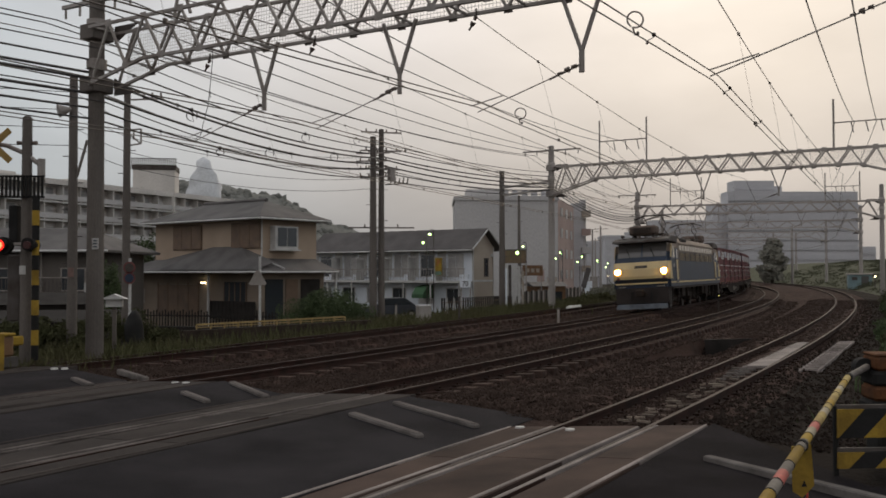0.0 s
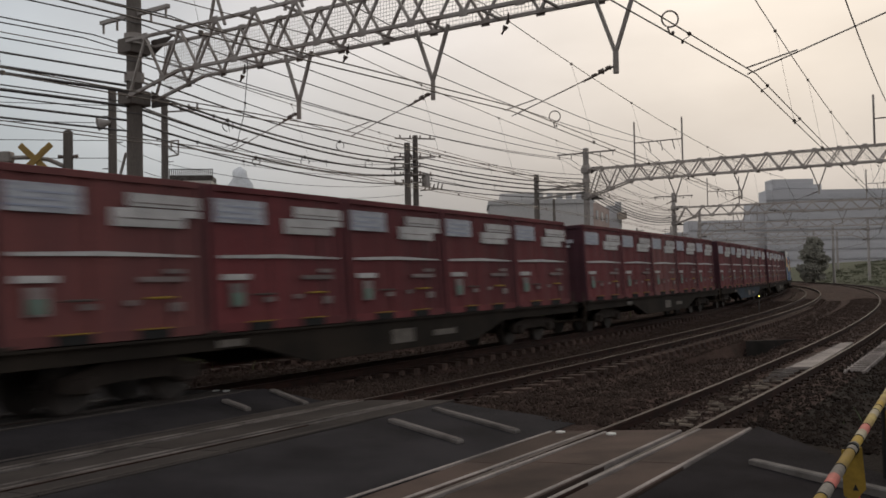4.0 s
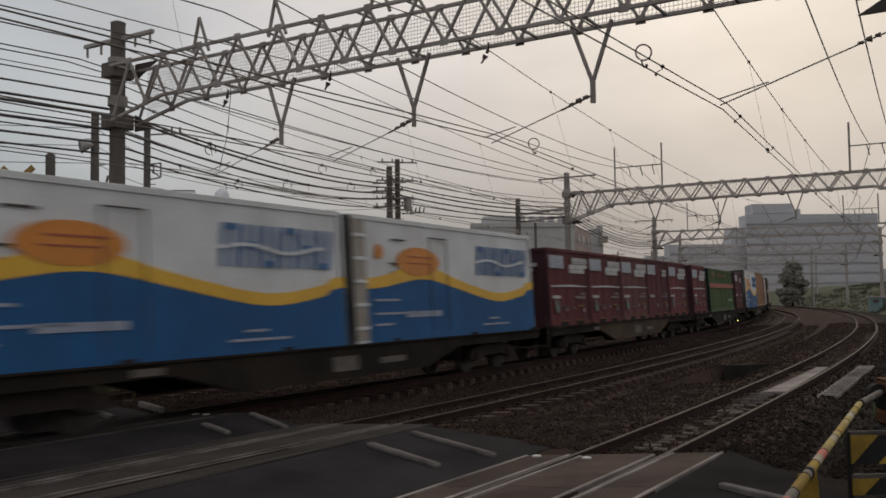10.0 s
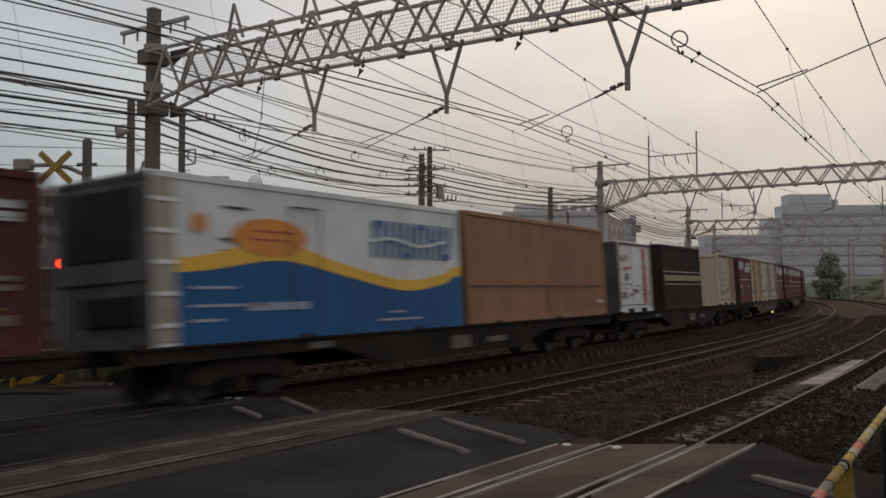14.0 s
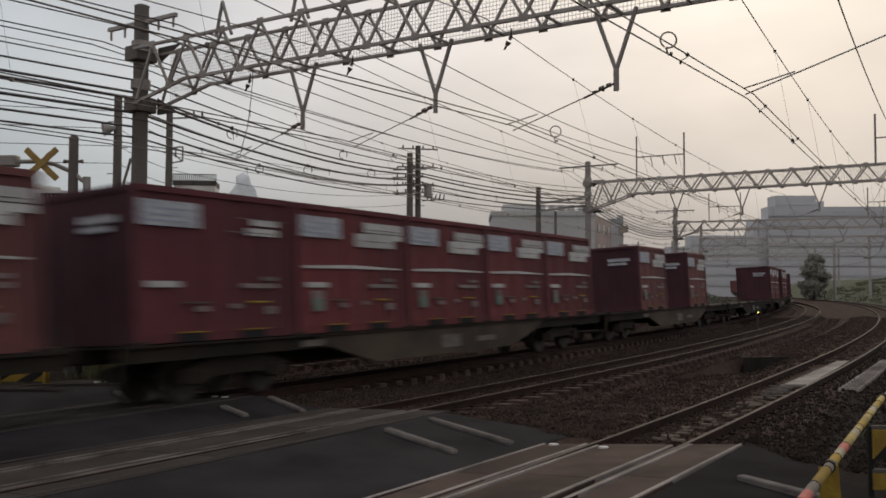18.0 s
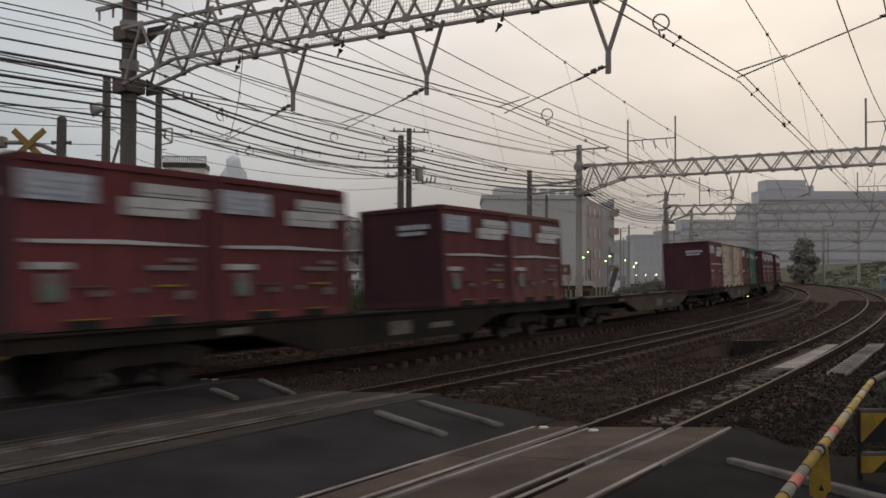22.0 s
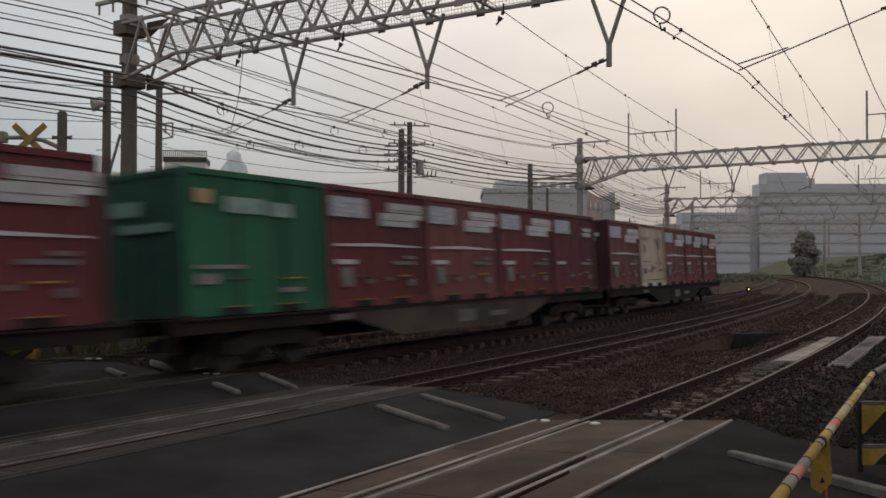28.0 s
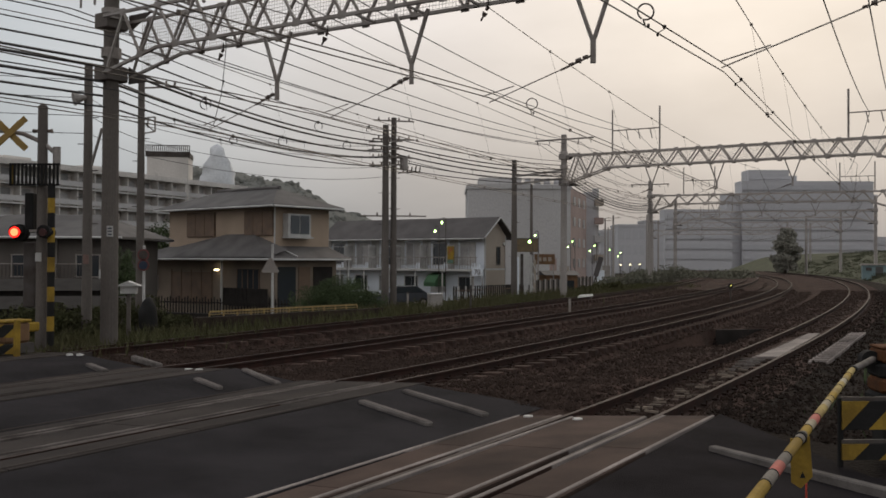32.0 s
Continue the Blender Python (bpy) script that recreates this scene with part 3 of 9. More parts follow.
def cream_details(c, style):
    """Marks, seams and rails of the pale containers, each kind with its own emblems."""
    patch("top_strip", [(-1.78, 1.78, 2.40, 2.47)], TOPBROWN, c, y=-1.232)
    patch("base_line", [(-1.72, 1.72, 0.245, 0.275)], DARKSTEEL, c, y=-1.236)
    patch("door_post", [(-1.845, -1.66, 0.15, 2.38), (1.66, 1.845, 0.15, 2.38)], DUSTSEAM, c, y=-1.230)
    patch("door_seam", [(-0.46, -0.445, 0.3, 2.36), (0.78, 0.795, 0.3, 2.36)], DUSTSEAM, c, y=-1.233)
    patch("handle_bar", [(-1.62, -0.55, 0.985, 1.01), (0.85, 1.2, 0.90, 0.93), (0.0, 0.3, 0.92, 0.95), (0.95, 1.5, 0.66, 0.70)], DARKSTEEL, c, y=-1.245)
    patch("latch_label", [(-1.2, -0.85, 0.82, 0.86), (-0.35, 0.05, 0.80, 0.835), (0.5, 0.8, 0.78, 0.81)], WASHRED, c, y=-1.238)
    patch("weight_label", [(-1.55, -1.05, 0.52, 0.72), (-0.25, 0.2, 0.68, 0.80)], FADED, c, y=-1.238)
    if style == "gold":
        patch("rusted_leaf", [(-0.43, 0.30, 0.30, 2.30)], GOLDPANEL, c, y=-1.231, label="door leaf stained by rust")
        disc("star_mark", -1.12, 1.95, 0.2, STARMARK, c, squash=0.8, spike=0.55, label="dark star-shaped burn mark")
        patch("slate_emblem", [(0.58, 1.02, 1.62, 2.02)], SLATEMARK, c, y=-1.240, label="weathered slate-coloured emblem")
        patch("slate_emblem", [(0.45, 0.62, 1.86, 1.98)], SLATEMARK, c, y=-1.2405)
        patch("shadow_text", [(0.45, 1.0, 1.46, 1.54), (0.72, 0.98, 0.92, 1.18)], DUSTSEAM, c, y=-1.238)
    elif style == "cream":
        patch("red_lettering", [(-1.5, -0.50, 1.90, 2.0)], WASHRED, c, y=-1.238, label="washed-out red lettering, unreadable")
        disc("star_mark", -1.28, 1.52, 0.15, STARMARK, c, squash=1.1, spike=0.5, label="dark star-shaped burn mark")
        disc("teal_emblem", 0.92, 1.78, 0.25, TEALMARK, c, label="round weathered teal emblem")
        patch("teal_emblem", [(0.45, 0.72, 1.84, 1.98)], TEALMARK, c, y=-1.2405)
        patch("yellow_label", [(0.88, 1.12, 0.88, 1.15)], DUSTY_LABEL, c, y=-1.238)
    else:
        g = B()
        prism(g, [(-1.35, 1.56), (-0.9, 1.50), (-0.45, 1.57), (-0.36, 1.74), (-0.5, 1.66), (-0.9, 1.60), (-1.3, 1.62)], (1, 0, 0), (0, 0, 1), (0, -1.242, 0), (0, 0.014, 0))
        part("crescent_mark", g, DECAL_P if style == "white" else WASHRED, c, "faded pink-red crescent")
        patch("red_lettering", [(-1.5, -0.75, 1.86, 2.04)], material("paler washed lettering", (0.50, 0.36, 0.28), 0.8, scale=5), c, y=-1.238)
        patch("green_label", [(-1.12, -0.78, 1.14, 1.38)], SLATEMARK, c, y=-1.238)
        patch("upright_bar", [(0.92, 1.22, 0.30, BARTOP[style]), (0.92, 1.22, BARTOP[style] + (0.6 if style == "cream_post" else 0.12), 2.34)], DECAL_P if style == "white" else DECAL_R, c, label="orange-red upright bar")
        patch("bar_gap", [(0.96, 1.18, BARTOP[style] + 0.005, BARTOP[style] + 0.115)], DUSTSEAM, c, y=-1.238)


def small_container(style):
    """A 12-foot box, 3.715 m long and 2.5 m high."""
    L, H = 3.715, 2.5
    paint = {"red": CONT_RED, "old": CONT_OLD, "rust": CONT_RUST, "green": CONT_GREEN, "cream": CONT_CREAM, "gold": CONT_GOLD, "cream_bar": CONT_CREAM, "cream_post": CONT_CREAM, "white": REEFER_W}[style]
    words = {"red": "dark red steel freight container with white stripe and decals", "old": "older purple-red steel freight container without a stripe",
             "rust": "sun-faded red steel freight container with white stripe", "green": "green steel freight container with pale lettering bars",
             "cream": "grimy cream steel freight container with round marks", "gold": "rust-stained yellowish cream freight container",
             "cream_bar": "grimy cream freight container with an orange-red upright bar", "cream_post": "grimy cream freight container with a broken orange-red bar", "white": "off-white freight container with pink decal"}[style]
    c = thing("freight_container", label=words, category="container", group="containers of the train")
    cont_body(c, L, H, paint, ribs=4)
    g = B()
    box(g, (0, 0, H - 0.012), (L - 0.02, 2.40, 0.05), bevel=0.01)
    part("roof", g, paint, c)
    for x in (-0.72, 0.72):
        part("fork_pocket_edge", box(B(), (x, -1.228, 0.150), (0.66, 0.06, 0.016)), YELLOW if style in ("red", "old", "rust", "green") else WHITEP, c)
        part("fork_pocket", box(B(), (x, -1.222, 0.065), (0.62, 0.05, 0.13)), BLACKP, c)
    for x in (-0.9, 0.55):
        g = B()
        tube(g, (x, -1.26, 0.62), (x + 0.55, -1.26, 0.62), 0.018, seg=6)
        part("latch_bar", g, YELLOW if x > 0 else DARKSTEEL, c)
    if style in ("red", "rust", "old"):
        patch("door_seam", [(1.02, 1.05, 0.16, 2.38), (-0.42, -0.40, 0.16, 2.38)], CONT_SEAMSHADE, c, y=-1.224)
        patch("owner_panel", [(-1.74, -0.50, 1.86, 2.27)], OWNER, c, label="dusty white owner panel")
        if style == "old":
            patch("number_panel", [(0.75, 1.42, 1.98, 2.10), (0.62, 1.40, 1.80, 1.93)], DECAL, c)
        else:
            patch("number_panel", [(0.32, 1.74, 2.035, 2.24), (0.0, 0.3, 1.72, 2.0), (0.3, 1.42, 1.72, 2.015), (1.42, 1.74, 1.90, 2.015)], DECAL, c, label="white panels with unreadable numbers")
            g = B()
            prism(g, [(-1.66, 1.30), (-0.1, 1.335), (1.60, 1.29), (1.60, 1.26), (-0.1, 1.265), (-1.66, 1.25)], (1, 0, 0), (0, 0, 1), (0, -1.235, 0), (0, 0.012, 0))
            part("stripe", g, DECAL, c, "thin white stripe along the side")
        patch("weight_label", [(0.45, 1.35, 0.87, 0.95), (0.95, 1.35, 1.0, 1.07)], FADED, c)
        patch("owner_label", [(-1.62, -0.95, 0.88, 0.98)], DECAL, c)
        if style != "old":
            patch("placard", [(-1.44, -1.10, 0.42, 0.82)], FADED, c, label="faded pale placard with a green field")
            patch("placard_field", [(-1.39, -1.15, 0.45, 0.66)], DECAL_G, c, y=-1.236)
        patch("small_label", [(1.05, 1.30, 0.40, 0.54), (-0.6, -0.32, 0.48, 0.57), (0.2, 0.42, 0.52, 0.6)], FADED, c)
        for r in range(3):
            patch("text_bar", [(-1.70 + 0.1 * r, -0.62 - 0.2 * (r % 2), 1.93 + 0.1 * r, 1.96 + 0.1 * r)], OWNERINK, c, y=-1.237)
        patch("text_bar", [(0.42, 1.62, 2.085, 2.10), (0.15, 1.3, 1.84, 1.855)], FADED, c, y=-1.237)
        end_patch("end_panel", [(-0.85, 0.02, 1.93, 2.05), (-0.72, 0.0, 1.79, 1.88)], OWNER, c, -1.872)
    elif style == "green":
        patch("door_seam", [(-0.62, -0.59, 0.16, 2.38), (0.62, 0.65, 0.16, 2.38)], BLACKP, c, y=-1.224)
        patch("lettering_bar", [(-0.88, 0.10, 1.78, 2.06), (0.22, 0.85, 1.76, 2.02)], material("pale green lettering", (0.24, 0.33, 0.27), 0.6, scale=6), c)
        patch("orange_label", [(-1.55, -1.25, 1.92, 2.16)], material("peach label", (0.52, 0.34, 0.2), 0.6, scale=5), c)
        patch("weight_label", [(-1.6, -1.1, 0.54, 0.72), (-1.6, -0.5, 0.80, 0.87), (0.45, 1.1, 0.36, 0.45)], FADED, c)
        end_patch("end_panel", [(-0.2, 0.5, 1.75, 2.0), (-0.9, 0.3, 1.45, 1.6)], material("pale end label", (0.14, 0.26, 0.22), 0.6, scale=5), c, -1.872)
    else:
        cream_details(c, style)
    return c


def long_container(style):
    """A 31-foot box, 9.3 m long."""
    L, H = 9.3, {"reefer": 2.8, "green": 2.46, "brown": 2.8}[style]
    words = {"reefer": "white and blue refrigerated container with a yellow wave", "green": "long leaf-green container with a red band", "brown": "long ochre-brown corrugated container"}[style]
    c = thing("freight_container", label=words, category="container", group="containers of the train")
    paint = {"reefer": REEFER_W, "green": CONT_OLIVE, "brown": CONT_BROWN}[style]
    cont_body(c, L, H, paint, ribs={"reefer": 0, "green": 26, "brown": 40}[style])
    g = B()
    box(g, (0, 0, H - 0.012), (L - 0.02, 2.40, 0.05), bevel=0.01)
    part("roof", g, paint, c)
    if style == "reefer":
        def wave(x):
            return 1.30 + 0.26 * math.exp(-((x + 1.75) / 1.5) ** 2) - 0.30 * math.exp(-((x - 2.4) / 1.7) ** 2) + (0.10 if x > 4 else 0)
        xs = [-4.16 + 8.78 * i / 40 for i in range(41)]
        top = [(x, wave(x)) for x in xs]
        def sheet(name, up, low, mat, y, label=""):
            g = B()
            hi, lo = [g.verts.new((x, y, z)) for x, z in up], [g.verts.new((x, y, z)) for x, z in low]
            hb, lb = [g.verts.new((x, y + 0.012, z)) for x, z in up], [g.verts.new((x, y + 0.012, z)) for x, z in low]
            for i in range(len(up) - 1):
                g.faces.new((lo[i], lo[i + 1], hi[i + 1], hi[i]))
                g.faces.new((hi[i], hi[i + 1], hb[i + 1], hb[i]))
                g.faces.new((lb[i], lb[i + 1], lo[i + 1], lo[i]))
            return part(name, g, mat, c, label)
        sheet("blue_field", [(x, z - 0.12) for x, z in top], [(x, 0.012) for x, z in top], REEFER_B, -1.232, "blue lower half with a wavy edge")
        sheet("yellow_wave", [(x, z + 0.10 + 0.14 * math.exp(-((x + 2.0) / 1.2) ** 2)) for x, z in top], [(x, z - 0.13) for x, z in top], REEFER_Y, -1.240, "yellow wave band")
        g = B()
        m = Matrix.Translation((-1.95, -1.244, 1.84)) @ Matrix.Rotation(radians(90), 4, "X") @ Matrix.Diagonal((0.98, 0.34, 1, 1))
        bmesh.ops.create_cone(g, cap_ends=True, segments=24, radius1=1, radius2=1, depth=0.014, matrix=m)
        part("orange_motif", g, REEFER_O, c, "orange rounded motif")
        patch("brown_bar", [(-2.4, -1.3, 1.93, 1.965), (-2.5, -1.4, 1.78, 1.81)], DECAL_R, c, y=-1.257)
        for k in range(6):
            x = 1.05 + k * 0.54
            for up in ((0.0, 0.13), (0.29, 0.42)):
                part("letter_stroke", prism(B(), [(x + up[0], 1.58), (x + up[1], 1.58), (x + up[1] + 0.10, 2.36), (x + up[0] + 0.10, 2.36)], (1, 0, 0), (0, 0, 1), (0, -1.238, 0), (0, 0.012, 0)), REEFER_LB, c)
            z = (2.24, 1.92, 1.58)[k % 3]
            patch("letter_stroke", [(x + 0.12, x + 0.36, z, z + 0.12)], REEFER_LB, c, y=-1.2385)
        g = B()
        for i in range(12):
            x = 1.15 + i * 0.25
            box(g, (x, -1.249, 1.92 + 0.07 * math.sin(i * 0.7)), (0.27, 0.012, 0.06))
        part("white_wave", g, REEFER_W, c)
        patch("white_lettering", [(-3.9, -2.9, 0.92, 0.97), (-3.9, -2.0, 0.62, 0.67), (-3.9, -3.2, 0.38, 0.43), (-2.6, -1.0, 0.54, 0.68), (1.2, 2.8, 0.24, 0.29), (1.6, 2.2, 0.40, 0.45)], OWNERINK, c, y=-1.243)
        patch("door_seam", [(-1.45, -1.43, 0.2, 2.45), (-0.62, -0.60, 0.2, 2.45), (-1.45, -0.6, 2.42, 2.45)], DARKSTEEL, c, y=-1.259)
        g = B()
        m = Matrix.Translation((-3.65, -1.24, 2.02)) @ Matrix.Rotation(radians(90), 4, "X")
        bmesh.ops.create_cone(g, cap_ends=True, segments=14, radius1=0.17, radius2=0.17, depth=0.014, matrix=m)
        part("round_emblem", g, REEFER_O, c)
        patch("thin_bar", [(-3.1, -2.5, 2.3, 2.34), (-3.2, -2.9, 1.75, 1.79), (-3.2, -2.9, 1.55, 1.59)], DARKSTEEL, c)
        g = B()
        box(g, (-4.4, -1.236, 1.4), (0.44, 0.02, 2.62))
        part("ladder_recess", g, DUSTSEAM, c)
        for i in range(5):
            g = B()
            box(g, (-4.4, -1.252, 0.35 + i * 0.5), (0.44, 0.03, 0.07))
            part("ladder_rung", g, REEFER_W, c)
        g = B()
        box(g, (-4.58, 0, 1.85), (0.16, 2.2, 1.6), bevel=0.03)
        part("cooling_unit", g, END_WHITE, c)
        g = B()
        box(g, (-4.67, 0.0, 2.0), (0.03, 1.8, 1.15), bevel=0.01)
        part("cooling_grille", g, BLACKP, c)
        g = B()
        box(g, (-4.6, -0.2, 0.6), (0.14, 1.4, 0.5), bevel=0.03)
        part("control_box", g, BLACKP, c)
    elif style == "green":
        patch("red_band", [(-4.5, 4.5, 1.36, 1.62)], material("red band paint", (0.33, 0.055, 0.03), 0.55, scale=3), c, y=-1.238, label="red band along the side")
        patch("red_lettering", [(-1.4 + i * 0.55, -1.05 + i * 0.55, 2.02, 2.2) for i in range(6)] + [(-3.4, -2.7, 2.0, 2.28)], material("dull red lettering", (0.20, 0.07, 0.03), 0.6, scale=4), c)
        patch("white_lettering", [(2.0, 3.6, 0.55, 0.7)], material("pale green bar", (0.18, 0.28, 0.17), 0.6, scale=4), c)
        patch("seam", [(-0.6 + i * 1.6, -0.58 + i * 1.6, 0.2, 2.3) for i in range(3)], END_GREEN, c, y=-1.234)
    else:
        patch("rail_strip", [(-4.5, 4.5, 0.92, 0.95)], DARKSTEEL, c, y=-1.234)
        patch("number_panel", [(3.8, 4.3, 0.4, 0.48)], DECAL, c)
        patch("seam", [(-0.02, 0.02, 0.2, 0.92)], DARKSTEEL, c, y=-1.234)
    return c


def black_container():
    L, H = 6.06, 2.6
    c = thing("freight_container", label="black freight container with a pale yellow band", category="container", group="containers of the train")
    cont_body(c, L, H, CONT_BLACK, ribs=16)
    patch("yellow_band", [(-2.9, 2.9, 1.15, 1.38)], material("dull yellow band", (0.30, 0.24, 0.12), 0.6, scale=3), c, y=-1.236)
    patch("thin_line", [(-2.9, 2.9, 1.50, 1.53), (-2.9, 2.9, 1.0, 1.03)], DECAL, c, y=-1.236)
    return c


def wheelset(bm, x):
    for sy in (-1, 1):
        y = sy * 0.56
        tube(bm, (x, y - 0.065, 0.41), (x, y + 0.065, 0.41), 0.405, seg=22)
        tube(bm, (x, y - sy * 0.065, 0.41), (x, y - sy * 0.09, 0.41), 0.43, seg=22)
    tube(bm, (x, -0.9, 0.41), (x, 0.9, 0.41), 0.075, seg=10)
    return bm


def bogie(parent, x0, gap=1.9):
    g = B()
    for sy in (-1, 1):
        prism(g, [(-1.35, 0.36), (-0.95, 0.30), (-0.55, 0.42), (0.55, 0.42), (0.95, 0.30), (1.35, 0.36), (1.3, 0.56), (0.6, 0.72), (-0.6, 0.72), (-1.3, 0.56)], (1, 0, 0), (0, 0, 1), (x0, sy * 0.92 - 0.06, 0), (0, 0.12, 0))
        for dx in (-gap / 2, gap / 2):
            box(g, (x0 + dx, sy * 0.95, 0.42), (0.28, 0.22, 0.26), bevel=0.03)
    box(g, (x0, 0, 0.62), (0.45, 1.9, 0.2), bevel=0.03)
    b = part("bogie", g, BOGIE, parent)
    for dx in (-gap / 2, gap / 2):
        part("wheelset", wheelset(B(), x0 + dx), WHEEL, b)
    for sy in (-1, 1):
        g = B()
        for dx in (-0.25, 0.0, 0.25):
            tube(g, (x0 + dx, sy * 0.92, 0.44), (x0 + dx, sy * 0.92, 0.7), 0.07, seg=8)
        part("spring", g, WAGON, b)
    return b


def flat_wagon(paint, words):
    w = thing("container_wagon", label=words, category="wagon", group="wagons of the train")
    g = B()
    for sy in (-1, 1):
        y = sy * 1.16 - 0.06
        for k in (-1, 1):
            prism(g, [(4.7 * k, 0.74), (9.75 * k, 0.74), (9.75 * k, 1.0), (4.7 * k, 1.0)], (1, 0, 0), (0, 0, 1), (0, y + 0.02, 0), (0, 0.09, 0))
        box(g, (0, sy * 1.20, 0.985), (19.5, 0.14, 0.04))
    box(g, (0, 0, 0.86), (19.4, 0.5, 0.26))
    for i in range(11):
        box(g, (-9.5 + 1.9 * i, 0, 0.9), (0.16, 2.2, 0.16))
    part("frame", g, WAGON, w)
    for sy in (-1, 1):
        part("belly_sill", prism(B(), [(-4.7, 0.72), (-3.2, 0.34), (3.2, 0.34), (4.7, 0.72), (5.2, 0.96), (-5.2, 0.96)], (1, 0, 0), (0, 0, 1), (0, sy * 1.16 - 0.06, 0), (0, 0.12, 0)), paint, w)
    g = B()
    box(g, (0, 0, 0.985), (19.4, 2.2, 0.03))
    part("deck", g, WAGON, w)
    for x in (-7.1, 7.1):
        bogie(w, x)
    for sx in (-1, 1):
        g = B()
        box(g, (sx * 9.9, 0, 0.88), (0.6, 0.24, 0.26), bevel=0.03)
        box(g, (sx * 10.12, 0.04, 0.88), (0.16, 0.3, 0.32), bevel=0.04)
        part("coupler", g, BOGIE, w)
        g = B()
        for y in (-1.1, 1.1):
            tube(g, (sx * 9.75, y, 0.4), (sx * 9.75, y, 1.35), 0.02, seg=6)
        tube(g, (sx * 9.75, -1.1, 0.45), (sx * 9.75, 1.1, 0.45), 0.02, seg=6)
        part("end_rail", g, WAGON_BEIGE, w)
    patch("data_label", [(-0.5, 0.35, 0.48, 0.78)], WLABEL, w, y=-1.228, label="white data label")
    patch("number_label", [(1.2, 2.2, 0.55, 0.68), (-5.6, -5.0, 0.78, 0.9)], WLABEL, w, y=-1.228)
    for x in (-2.2, 1.6):
        g = B()
        tube(g, (x, -0.6, 0.5), (x + 1.0, -0.6, 0.5), 0.2, seg=12)
        part("air_tank", g, BOGIE, w)
    for i in range(6):
        g = B()
        box(g, (-9.45 + 3.78 * i, -1.17, 1.03), (0.3, 0.16, 0.08), bevel=0.015)
        part("lock", g, BOGIE, w)
    return w


